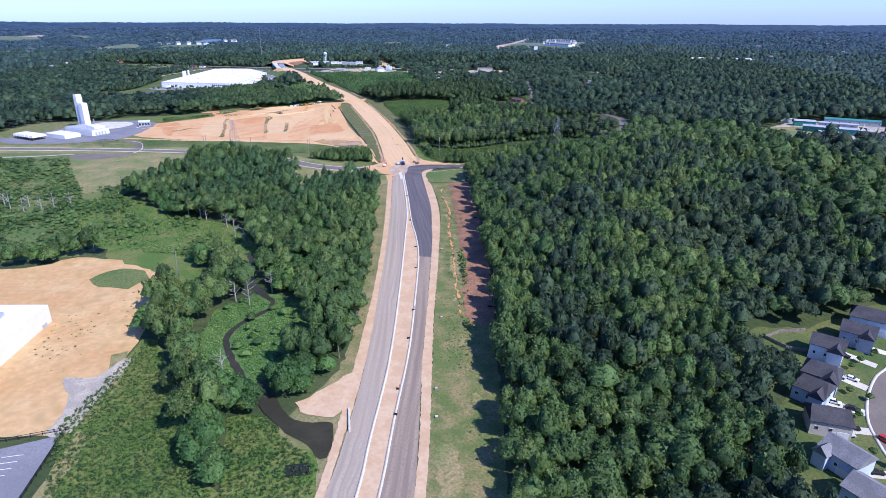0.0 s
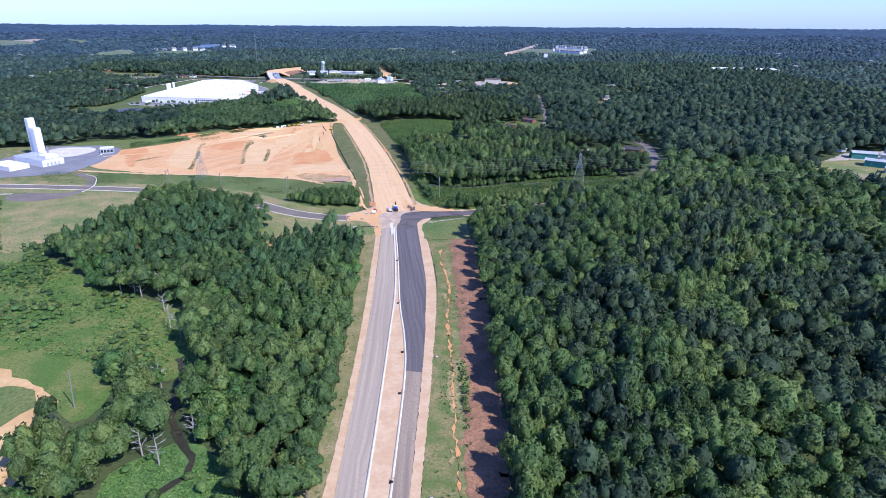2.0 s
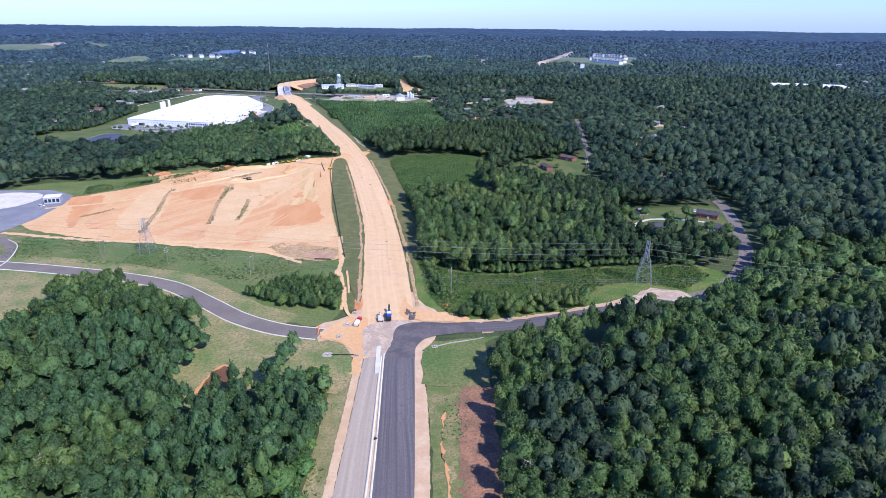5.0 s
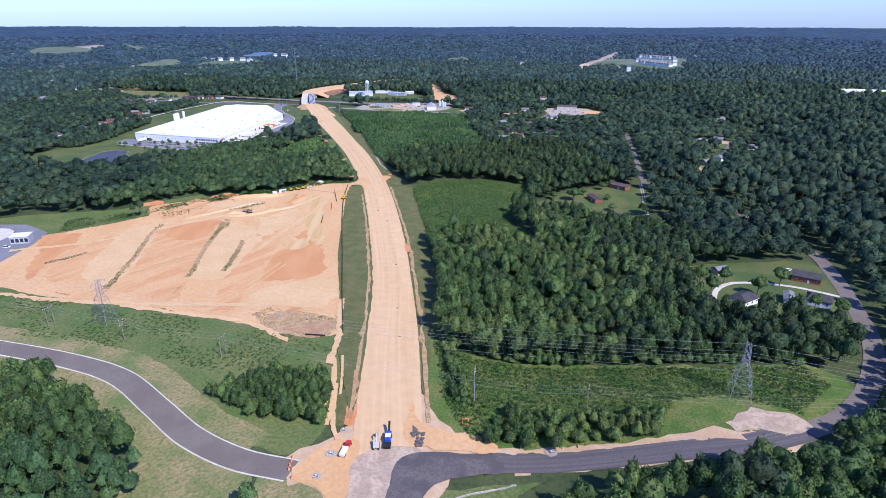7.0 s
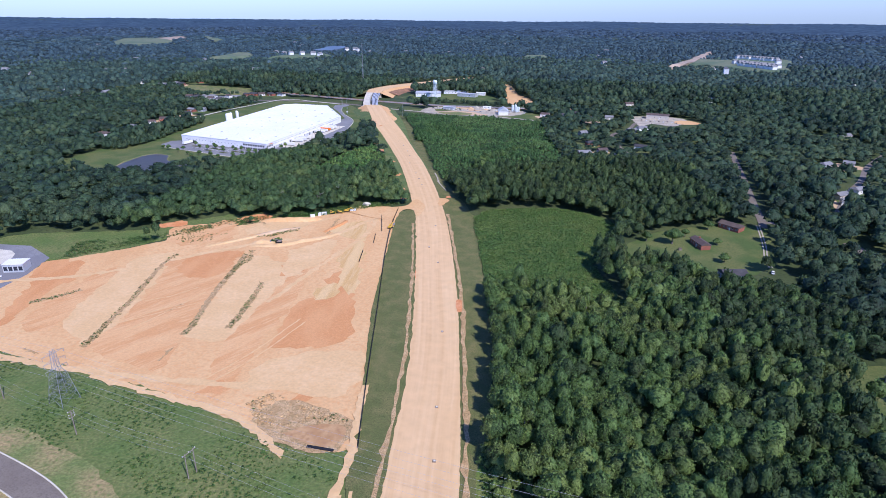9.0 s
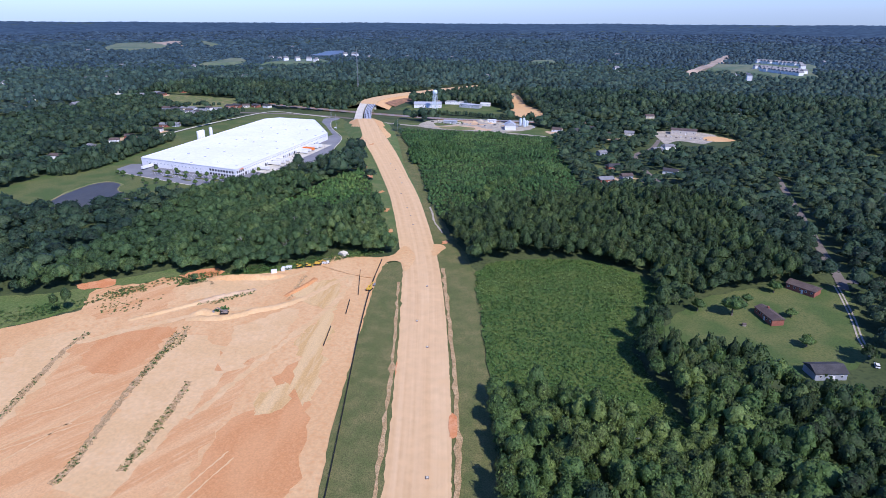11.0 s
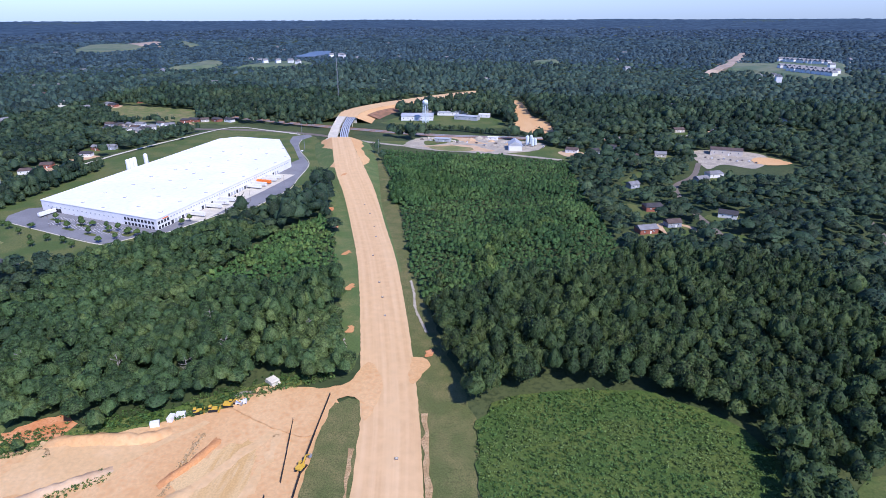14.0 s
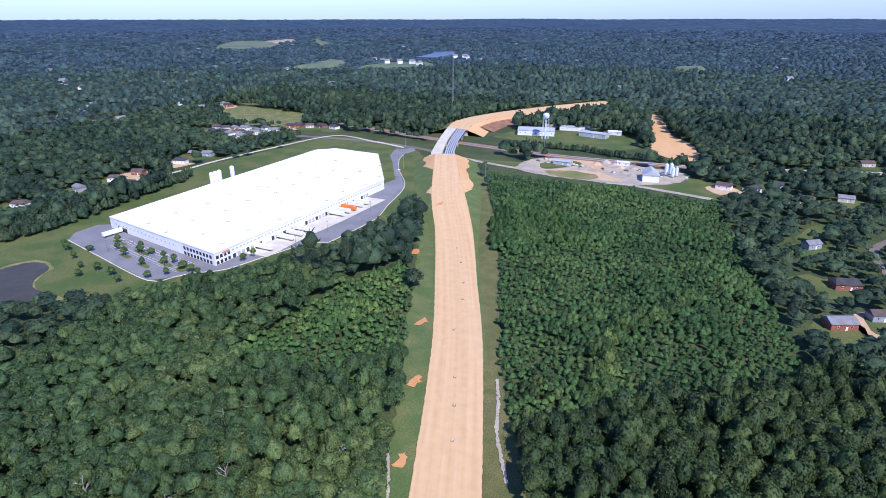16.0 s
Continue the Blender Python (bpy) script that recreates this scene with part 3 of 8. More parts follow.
     M["tan"], 0.13, "bare sandy shoulder of the new road", "shoulder", edge=0.09, step=0.9)
band("carriageway_west", L_OUT, L_IN, M["asphalt_dusty"], 0.2, "worn grey asphalt carriageway dusted with clay", "road")
band("median", L_IN, R_IN + R_IN2[1:], M["tan"], 0.22, "bare tan soil median between the carriageways", "median")
band("carriageway_east", R_IN, R_OUT, M["asphalt"], 0.2, "worn grey asphalt carriageway", "road")
band("carriageway_new", R_IN2, R_OUT2, M["asphalt_new"], 0.24, "freshly laid dark asphalt carriageway", "road")
band("haul_road", HAUL_L, HAUL_R, M["haul"], 0.26, "graded road bed of pale orange clay", "road", clear=2.0, rise=ramp_up, edge=0.07, step=1.2, cols=8)

SIDE_W = [(-328, 438), (-259, 436), (-204, 432), (-173, 428), (-141, 422), (-117, 414), (-95, 399), (-78, 387), (-60, 379), (-43.1, 375.9)]
SIDE_E = [(-8.1, 380.5), (9.9, 384.6), (31.9, 385.7), (61, 387), (80, 389), (98, 396), (113, 405), (129, 423), (143, 449), (151, 476), (161, 515), (167, 551), (162, 603), (150, 662)]
path("side_road_west", SIDE_W, 8.0, M["street"], 0.2, label="curving asphalt side road with concrete kerbs", category="road", clear=11.0)
path("side_road_verge", SIDE_W[:9], 27.0, M["dry_meadow"], 0.122, label="dry mown verge of the side road", category="verge", edge=0.5)
path("side_road_shoulder", offset(SIDE_E[:6], 1.6), 11.5, M["tan"], 0.055, label="bare soil edges of the rebuilt side road", category="shoulder", edge=0.8)
path("side_road_east", SIDE_E[:6], 8.0, M["asphalt_new"], 0.2, label="dark asphalt side road", category="road", clear=1.0)
path("side_road_old", SIDE_E[5:], 6.5, M["street"], 0.21, label="old grey asphalt country road", category="road", clear=3.0)

# fields, meadows, young growth
FIELD = [(-51.0, 657.4), (-43.7, 669.9), (-18.1, 680.4), (5.6, 680.3), (30.5, 661.0), (22.9, 616.5), (17.3, 602.7), (31.6, 560.0), (26.6, 550.9), (0.6, 561.8), (-27.5, 564.5), (-29.8, 569), (-38.4, 602.0), (-49.0, 645.0)]
patch("hay_field", FIELD, M["meadow"], 0.5, label="green field of tall uncut grass", category="field")
YOUNG_E = [(-196, 1004), (-117, 1001), (-40.0, 992), (-19.4, 877.0), (-1.9, 785.6), (-34.2, 760.8), (-64, 735), (-83, 719), (-102, 756), (-121, 800), (-152, 879)]
YOUNG_W = [(-168, 818), (-184, 784), (-188, 716), (-140, 725), (-127, 746), (-143, 780)]
WEED_SW = [(-96, 129), (-93, 160), (-90, 174), (-69, 139), (-56.6, 113.4), (-44.1, 98.8), (-50.0, 60.0), (-95, 60), (-86, 107)]
OPEN_W = [(-330, 434), (-199, 430), (-146, 421), (-157, 404), (-156, 385), (-167, 346), (-170, 318), (-155, 285), (-146, 250), (-166, 237), (-261, 232), (-334, 247)]
MARSH = [(-76, 190), (-64, 199), (-48, 192), (-39, 172), (-42, 154), (-51, 141), (-60, 141), (-69, 152), (-75, 170)]
MARSH_S = [(-52.0, 130.6), (-42.4, 128.7), (-32.7, 117.6), (-26.0, 110.6), (-27.0, 60.0), (-48.0, 60.0), (-46.0, 101.7)]
patch("weed_bank", WEED_SW, M["weeds"], 0.1, label="weedy green bank of brambles and grass", category="meadow")
patch("open_scrub", OPEN_W, M["rough_grass"], 0.1, label="open scrubland of grass and low bushes", category="meadow")
OPEN_2 = [(-202, 318), (-165, 322), (-132, 294), (-100, 282), (-86, 266), (-76, 246), (-72, 233), (-84, 230), (-112, 242), (-143, 250), (-166, 262)]
patch("open_glade", OPEN_2, M["weeds"], 0.105, label="open weedy glade between woods", category="meadow")
patch("marsh", MARSH, M["marsh_grass"], 0.1, label="bright green marshy clearing by the creek", category="meadow")
patch("marsh_bank", MARSH_S, M["weeds"], 0.1, label="rough grassy bank beside the creek pool", category="meadow")
patch("bare_lot_southwest", [(-273, 150), (-281, 235), (-173, 227), (-146, 240), (-112, 225), (-104, 216), (-97, 188), (-94, 161), (-96, 129), (-109, 127), (-193, 119)], M["lot_clay"], 0.14, label="bare clay lot with sparse weeds", category="ground")
BROWN_C = [(-79, 331), (-82.5, 345), (-83, 358), (-79, 374), (-70, 378), (-57, 376), (-51, 366), (-50.5, 350), (-55, 343), (-62, 337), (-69, 331)]
patch("brown_clearing", BROWN_C, M["dry_meadow"], 0.1, label="brown dry clearing among trees", category="ground")
patch("clearing_edge", [(-52, 378), (-43, 373), (-42.5, 358), (-46, 345), (-52, 344)], M["dry_meadow"], 0.13, wobble=0.4, label="dry grass edge of the clearing", category="meadow", clear=False)
patch("clearing_edge", [(-92, 376), (-83, 379), (-79, 362), (-80, 344), (-86, 343), (-90, 358)], M["dry_meadow"], 0.13, wobble=0.4, label="dry grass edge of the clearing", category="meadow", clear=False)
patch("clay_rim", [(-74.6, 333.6), (-75, 347), (-72.2, 354), (-68.4, 353), (-63, 339.4), (-66.6, 333.8)], M["clay_red"], 0.15, wobble=0.3, size=2, label="orange clay rim of a small pond", category="bank")
patch("clearing_pond", [(-73.6, 334.6), (-74, 346.6), (-71.6, 353), (-68.6, 352), (-63.6, 340), (-67, 334.6)], M["mud_dark"], 0.2, wobble=0.3, size=2, label="small muddy pond in a clearing", category="water")
patch("wood_pond", [(50, 364), (58, 366), (63, 362), (63, 354), (52, 352), (48, 358)], M["mud_dark"], 0.2, wobble=0.5, size=2, label="muddy brown pond among trees", category="water")
BROWN_M = [(-218, 364), (-196, 332), (-184, 340), (-172, 366), (-160, 387), (-159, 409), (-176, 418), (-221, 415), (-243, 402)]
patch("brown_meadow", BROWN_M, M["dry_meadow"], 0.14, label="brown dry meadow", category="meadow")

# warehouse ground
patch("warehouse_lawn", [(-387, 693), (-324, 683), (-279, 718), (-244, 753), (-217, 801), (-202, 831), (-210, 905), (-257, 1015), (-294, 1048), (-368, 1058), (-386, 1000), (-396, 943), (-399, 895), (-378, 862), (-372, 800), (-389, 760)], M["lawn"], 0.08, label="mown lawn round the warehouse", category="lawn")
patch("warehouse_yard", [(-353, 797), (-353, 783), (-346, 774), (-314, 766), (-266, 755), (-258, 763), (-253, 770), (-243, 779), (-236, 800), (-228, 822), (-219, 828), (-216, 868), (-222, 895), (-226, 915), (-233, 938), (-258, 976), (-271, 1000), (-278, 1021), (-275, 1036), (-281, 1047), (-293, 1034), (-287, 1014), (-271, 990), (-247, 950), (-250, 925), (-258, 790), (-338, 806)], M["lot"], 0.14, wobble=0, smooth=False, label="grey asphalt yard and car park", category="car park")
POND = [(-339, 738), (-336, 745), (-331, 748), (-324, 748), (-318, 744), (-313, 735), (-308, 730), (-302, 728), (-294, 728), (-286, 726), (-284, 722), (-290, 716), (-300, 703), (-306, 695), (-326, 690), (-334, 702), (-338, 718)]
patch("pond_bank", [(-314 + (x + 314) * 1.08, 722 + (y - 722) * 1.09) for x, y in POND], M["dry_meadow"], 0.12, wobble=0.6, label="bare tan bank of the pond", category="bank")
patch("retention_pond", POND, M["water"], 0.16, wobble=0.3, label="muddy brown retention pond", category="water")

# far clearings
patch("plant_yard", [(-182, 1015), (-177, 1049), (-154, 1064), (-127, 1065), (-106, 1062), (-67, 1054), (-58, 1046), (-67, 1020), (-95, 1003), (-118, 1002), (-160, 1006)], M["gravel"], 0.12, label="pale gravel yard of a concrete plant", category="yard")
patch("plant_lawn", [(-235, 1029), (-192, 1034), (-117, 1051), (-61, 1047), (-29.5, 1005.0), (-41.1, 990.5), (-100, 1005), (-171, 1014)], M["lawn"], 0.06, label="grassy ground beside the yard", category="lawn")
patch("plant_island", [(-167, 1037), (-152, 1056), (-137, 1051), (-146, 1033), (-159, 1023)], M["lawn"], 0.2, label="grass island in the gravel yard", category="lawn")
patch("plant_island", [(-158, 1016), (-140, 1025), (-118, 1019), (-123, 1006), (-147, 1006)], M["dry_meadow"], 0.2, label="dry grass island in the gravel yard", category="lawn")
path("plant_road", [(-235, 1031), (-201, 1021), (-171, 1015), (-100, 1005), (-41.1, 991.5)], 5.0, M["gravel"], 0.16, label="gravel access road", category="road", clear=2)
path("rail_bed", [(-413, 1122), (-329, 1099), (-237, 1079), (-154, 1067), (-48.1, 1073.1), (9.3, 1088.4), (77, 1110)], 12.0, M["brown"], 0.14, label="railway bed of brown ballast", category="railway", clear=3)
patch("borrow_pit", [(-136, 1349), (-122, 1319), (-108, 1297), (-93, 1238), (-84, 1195), (-66, 1162), (-55, 1119), (-60, 1094), (-78, 1098), (-93, 1122), (-103, 1186), (-113, 1246), (-126, 1300)], M["clay"], 0.14, label="bare red clay cutting", category="ground")
patch("mill_lawn", [(-235, 1118), (-220, 1162), (-157, 1180), (-118, 1169), (-108, 1120), (-157, 1104)], M["lawn"], 0.07, label="grass round old industrial sheds", category="lawn")
path("highway", [(-693, 1020), (-553, 1026), (-489, 1031), (-420, 1045), (-338, 1054), (-276, 1046), (-240, 1033)], 7.0, M["street"], 0.16, label="grey highway", category="road", clear=4)

# house lots
patch("lawn_ranch", [(27.3, 598.9), (28.9, 614.5), (36.7, 636.9), (53.4, 656.1), (75, 670), (99, 677), (113, 679), (106, 642), (100, 618), (79, 598), (52.3, 597.6)], M["lawn"], 0.1, label="large mown lawn round brick ranch houses", category="lawn")
patch("lawn_cottages", [(97, 519), (131, 529), (158, 531), (158, 493), (142, 456), (110, 456), (96, 465), (89, 479)], M["lawn"], 0.1, label="mown lawns of small cottages", category="lawn")
patch("lawn_suburb", [(103, 159), (113, 165), (137, 176), (161, 176), (165, 85), (80, 85), (77, 102), (82, 114), (84, 126), (94, 134), (100, 146)], M["lawn"], 0.1, label="lawns of a suburban street", category="lawn")
patch("yard_east", [(246, 455), (281, 489), (316, 513), (372, 510), (370, 428), (338, 445), (304, 400)], M["gravel"], 0.1, label="gravel storage yard", category="yard")


# ground kept open without cover of its own
for loop in ([(-27, 560), (-50, 655), (-42, 672), (-34, 640), (-24, 575)], [(-300, 60), (-300, 132), (-112, 132), (-88, 130), (-88, 60)], [(-262, 1060), (-225, 1050), (-110, 1066), (-50, 1085), (-60, 1120), (-108, 1128), (-160, 1112), (-225, 1125), (-232, 1180), (-240, 1300), (-262, 1290), (-268, 1140)],
             [(-244, 1010), (-190, 1008), (-180, 1040), (-236, 1060)], [(-420, 1030), (-300, 1040), (-262, 1030), (-270, 1075), (-420, 1090)]):
    CLEAR.append(np.array(loop, float))
for loop in ([(-245, 1015), (-196, 990), (-117, 988), (-40, 980), (-22, 1000), (-60, 1030), (-160, 1025)], [(-330, 425), (-330, 480), (-150, 470), (-140, 418), (-200, 425)], [(-146, 262), (-108, 243), (-92, 220), (-98, 210), (-118, 226), (-134, 232)],
             [(-12, 358), (-12, 400), (10, 394), (100, 396), (108, 383), (60, 374), (36, 369), (19, 356)], [(-48, 372), (-26, 362), (-30, 425), (-44, 425), (-40, 396)], [(-112, 162), (-112, 188), (-96, 188), (-94, 162)], [(-100, 208), (-88, 226), (-80, 214), (-90, 196)],
             [(-262, 1000), (-205, 990), (-215, 1030), (-245, 1115), (-292, 1112), (-275, 1050)],
             [(-100, 132), (-100, 95), (-80, 95), (-80, 120), (-86, 132)]):
    CLEAR.append(np.array(loop, float))
patch("meadow_corner", [(-146, 262), (-126, 258), (-108, 243), (-92, 224), (-96, 210), (-118, 228), (-134, 234)], M["weeds"], 0.12, label="bright green weedy grass beside the bare lot", category="meadow")
patch("lot_grass", [(-128, 226), (-120, 228), (-113, 223), (-112, 214), (-120, 210), (-132, 216)], M["rough_grass"], 0.2, wobble=1.0, label="patch of grass on the bare lot", category="meadow", clear=False)
patch("crossing_asphalt", [(-17, 361), (-15.5, 371), (-15, 382), (-9, 387), (6, 387.6), (14, 388), (14, 380.3), (9, 379.8), (-1, 376.3), (-5, 372), (-6.6, 366), (-6.4, 361)], M["asphalt_cross"], 0.31, wobble=0.1, size=2, label="new dark asphalt curving into the side road", category="road")
patch("crossing_dust", [(-24.4, 361), (-26, 372), (-27, 382), (-19, 388.5), (-8, 388), (-13, 383), (-14.5, 371), (-16.5, 361)], M["dust"], 0.29, wobble=0.25, size=2, label="grey dust and milled asphalt over clay", category="ground")
patch("crossing_clay", [(-43, 377), (-36, 388), (-28, 390), (-25.5, 372), (-24.2, 360), (-23.5, 350), (-27, 350), (-28, 361), (-35, 371), (-41, 372)], M["clay"], 0.27, wobble=0.4, size=2, label="bare red clay beside the crossing", category="ground")
patch("crossing_clay", [(-15, 412), (-10, 400), (9, 395), (13, 391.5), (10, 388.6), (-7, 389), (-15, 393)], M["clay"], 0.3, wobble=0.4, size=2, label="bare red clay beside the crossing", category="ground")
patch("crossing_grass", [(-47, 340), (-43.5, 369), (-35, 370.5), (-28.5, 361), (-27.5, 340)], M["dry_meadow"], 0.22, wobble=0.4, size=3, label="dry grass beside the crossing", category="verge")
patch("crossing_grass", [(-2.5, 345), (-3.6, 364), (-1, 370), (9, 375.2), (18, 377.3), (25, 377.5), (18, 372), (15, 361), (12, 345)], M["rough_grass"], 0.22, wobble=0.3, size=3, label="mown grass in the corner of the crossing", category="verge")

# worked ground of the site
for k, (clay, loop) in enumerate((
    ("clay_pale", [(-188, 494), (-196, 519), (-202, 546), (-204, 560), (-188, 567), (-177, 535), (-168, 504), (-168, 484), (-173, 485)]),
    ("clay_mid", [(-166, 481), (-167, 502), (-176, 536), (-186, 564), (-156, 577), (-147, 543), (-135, 498), (-129, 475), (-144, 476)]),
    ("clay_pale", [(-134, 496), (-145, 540), (-151, 573), (-132, 572), (-121, 562), (-120, 532), (-116, 499), (-124, 496)]),
    ("clay_mid", [(-118, 498), (-120, 537), (-120, 559), (-116, 567), (-108, 540), (-106, 520), (-104, 493), (-100, 469), (-108, 465)]),
    ("clay_red", [(-100, 497), (-103, 514), (-104, 533), (-98, 543), (-103, 560), (-96, 568), (-81, 536), (-74, 509), (-83, 501)]),
    ("ochre", [(-96, 555), (-105, 596), (-103, 609), (-97, 590), (-85, 546)]),
    ("clay_red", [(-216, 493), (-229, 520), (-236, 542), (-227, 550), (-219, 535), (-213, 506), (-208, 485)]),
    ("clay_mid", [(-205, 490), (-210, 515), (-208, 544), (-201, 542), (-196, 516), (-188, 492), (-193, 486)]),
    ("clay_red", [(-109, 464), (-109, 469), (-104, 474), (-101, 467)]),
    ("clay_red", [(-78, 467), (-77, 472), (-73, 475), (-71, 472), (-73, 467)]),
    ("clay_red", [(-130, 567), (-129, 578), (-123, 575), (-118, 560), (-123, 556)]),
    ("clay_pale", [(-97, 470), (-96, 487), (-81, 497), (-66, 502), (-60, 489), (-65, 474), (-82, 473)]))):
    patch("worked_clay", loop, M[clay], 0.2 + 0.004 * k, wobble=0.8, size=3, label={"clay_pale": "pale smoothed clay band of the site", "clay_mid": "tracked orange clay of the site", "clay_red": "darker red clay area of the site", "ochre": "ochre clay of the site"}[clay], category="ground", clear=False)
WEED_LINES = ([(-188, 568), (-187, 557), (-182, 540), (-175, 518), (-171, 501), (-168, 489), (-166, 481)], [(-154, 576), (-150, 559), (-146, 538), (-141, 519), (-137, 506), (-136, 497)], [(-130, 548), (-126, 533), (-124, 521), (-122, 506)], [(-149, 552), (-150, 562), (-149, 570), (-153, 581)], [(-161, 599), (-157, 604), (-150, 610), (-144, 616)], [(-178, 614), (-169, 620), (-165, 617)], [(-215, 506), (-208, 514), (-203, 522)], [(-134, 488), (-133, 479)], [(-186, 475), (-178, 473)], [(-128, 635), (-126, 619), (-125, 611)])
for k, line in enumerate(WEED_LINES):
    path("weed_strip", line, (1.9, 2.3, 2.0, 1.0, 1.2, 1.2, 1.6, 0.9, 0.8, 0.9)[k], M["clod"], 0.28, label="strip of clods and weeds across bare clay", category="ground", edge=0.35, step=1.0)
for line in ([(-167, 499), (-158, 509), (-146, 523)], [(-159, 495), (-154, 512), (-149, 533)], [(-169, 519), (-161, 526), (-155, 536)], [(-164, 503), (-158, 514), (-151, 520)], [(-112, 470), (-104, 492), (-98, 520)], [(-109, 468), (-101, 490), (-95, 518)]):
    path("scraper_mark", line, 0.5, M["clay_pale"], 0.262, label="pale scraper mark across the clay", category="track", edge=0.12, step=1.2)
for k, line in enumerate(([(-246, 520), (-210, 538), (-168, 579), (-146, 597), (-124, 606), (-108, 640)], [(-240, 476), (-180, 468), (-120, 470), (-70, 478), (-56, 490)], [(-110, 655), (-104, 620), (-112, 570), (-118, 530)], [(-130, 640), (-150, 610), (-168, 590)])):
    path("haul_track", line, 3.2 if k < 2 else 2.4, M["clay_pale"], 0.25, label="pale wheel track across the site", category="track", edge=0.5, step=2.5)
patch("orange_cut", [(-186, 622), (-175, 633), (-167, 628), (-178, 619)], M["orange"], 0.2, wobble=0.5, size=2, label="raw orange clay cut", category="ground")
patch("orange_cut", [(-226, 602), (-214, 612), (-208, 606), (-218, 600)], M["orange"], 0.2, wobble=0.5, size=2, label="raw orange clay cut", category="ground")
patch("bare_spots", [(8, 210), (12, 212), (13, 232), (10, 236), (7, 225)], M["dry_meadow"], 0.14, wobble=0.5, size=2, label="bare patch in the verge", category="ground", clear=False)
patch("bare_spots", [(1, 100), (5, 101), (6, 112), (4, 119), (1, 115)], M["dry_meadow"], 0.14, wobble=0.7, size=2, label="bare patch in the verge", category="ground", clear=False)
patch("bare_spots", [(-33, 165), (-26, 168), (-25, 186), (-28, 190)], M["dry_meadow"], 0.14, wobble=0.6, size=2, label="bare patch in the verge", category="ground", clear=False)

patch("site_exit", [(-130, 648), (-124, 658), (-111, 661.5), (-100, 663.5), (-95.5, 668), (-93, 680), (-84, 668), (-84, 650), (-89, 659), (-96, 658), (-98, 640)], M["clay"], 0.42, wobble=0.2, size=2, label="bare clay ramp joining site and haul road", category="ground")
patch("clay_lay_by", [(-80, 686), (-76, 687), (-72, 684), (-73, 677), (-75, 671), (-77, 673)], M["clay"], 0.3, wobble=0.4, size=2, label="clay lay-by beside the haul road", category="ground")
patch("site_meadow", [(-214, 600), (-203, 607), (-184, 621), (-179, 610), (-171, 592), (-183, 585), (-192, 578), (-206, 585)], M["clay_mid"], 0.24, wobble=0.8, size=3, label="dry weedy slope at the site edge", category="meadow")
for mat, loop in (("clay_red", [(-180, 568), (-167, 575), (-157, 580), (-155, 566), (-152, 552), (-162, 545), (-176, 552)]), ("ochre", [(-108, 592), (-100, 595), (-96, 579), (-98, 571), (-105, 577)]), ("ochre", [(-128, 616), (-121, 628), (-111, 635), (-103, 608), (-122, 613)]),
                  ("clay_red", [(-123, 560), (-125, 578), (-119, 574), (-119, 563)]), ("ochre", [(-104, 545), (-97, 556), (-92, 545), (-98, 536)]), ("clay_pale", [(-171, 621), (-152, 625), (-144, 627), (-143, 613), (-156, 607), (-167, 601), (-171, 609)]), ("clay_pale", [(-134, 585), (-120, 604), (-112, 590), (-118, 560), (-128, 562)])):
    patch("worked_clay", loop, M[mat], 0.245, wobble=1.1, size=2, label="worked patch of the graded site", category="ground", clear=False)

patch("east_field", [(246, 467), (262, 474), (290, 478), (300, 466), (273, 428), (251, 405), (238, 427), (236, 445)], M["dry_meadow"], 0.2, wobble=0.8, label="dry grassy field beside the storage yard", category="field")
CLEAR.append(np.array([(236, 445), (230, 420), (240, 392), (256, 395), (280, 420), (270, 440)], float))

path("lot_margin", [(-97, 165), (-92, 150), (-89, 132), (-86.5, 112), (-85, 90), (-84, 60)], 4.5, M["dry_meadow"], 0.24, label="dry grassy margin beside the car park", category="verge", edge=0.4)

patch("back_garden", [(92, 160), (98, 166), (105, 169), (116, 167), (106, 154), (103, 147), (93, 146), (86, 150)], M["lawn"], 0.15, wobble=0.5, size=3, label="grassy back gardens behind the houses", category="lawn")

CLEAR.append(np.array([(-47, 340), (-24, 340), (-24, 392), (-47, 381)], float))
for x, y, a, b in ((9, 165, 1.0, 3.5), (8, 192, 0.8, 3.0), (10, 250, 1.2, 5.0), (7, 280, 0.9, 4.0), (9, 305, 1.1, 4.5), (12, 135, 1.3, 3.5), (-24.5, 205, 0.7, 6.0), (-25, 240, 0.8, 5.0), (-27.5, 300, 1.0, 7.0), (-29, 330, 0.9, 5.0)):
    patch("bare_spots", [(x - a, y - b), (x + a * 0.6, y - b * 0.7), (x + a, y + b * 0.5), (x - a * 0.3, y + b)], M["dry_meadow"], 0.15, wobble=0.5, size=1.0, label="bare patch in the verge", category="ground", clear=False)

path("haul_margin", offset([(-33, 408), (-37.5, 436), (-48.5, 501), (-67, 579), (-83, 638)], 0.5), 1.3, M["clod"], 0.46, label="brown soil margin of the haul road", category="shoulder", edge=0.35)
path("haul_margin", offset([(-10, 400), (-18.6, 451), (-29.2, 503), (-43.3, 566), (-69, 657)], -1.8), 1.6, M["clod"], 0.3, label="dry soil margin of the haul road", category="shoulder", edge=0.35)
CLEAR.append(np.array([(-10, 0), (-6, 0), (0.5, 100.7), (2, 137.8), (3, 179.9), (5, 228.7), (6.5, 286.2), (3, 330), (0, 352), (-2, 366), (-4, 366), (-3, 350), (-2, 330), (1.5, 286), (0.5, 228), (-1.5, 180), (-3, 100)], float))


# ---------------------------------------------------------------- builders
def thing(name, label, category, x, y, turn=0.0, z=None, group=""):
    ob = new(name)
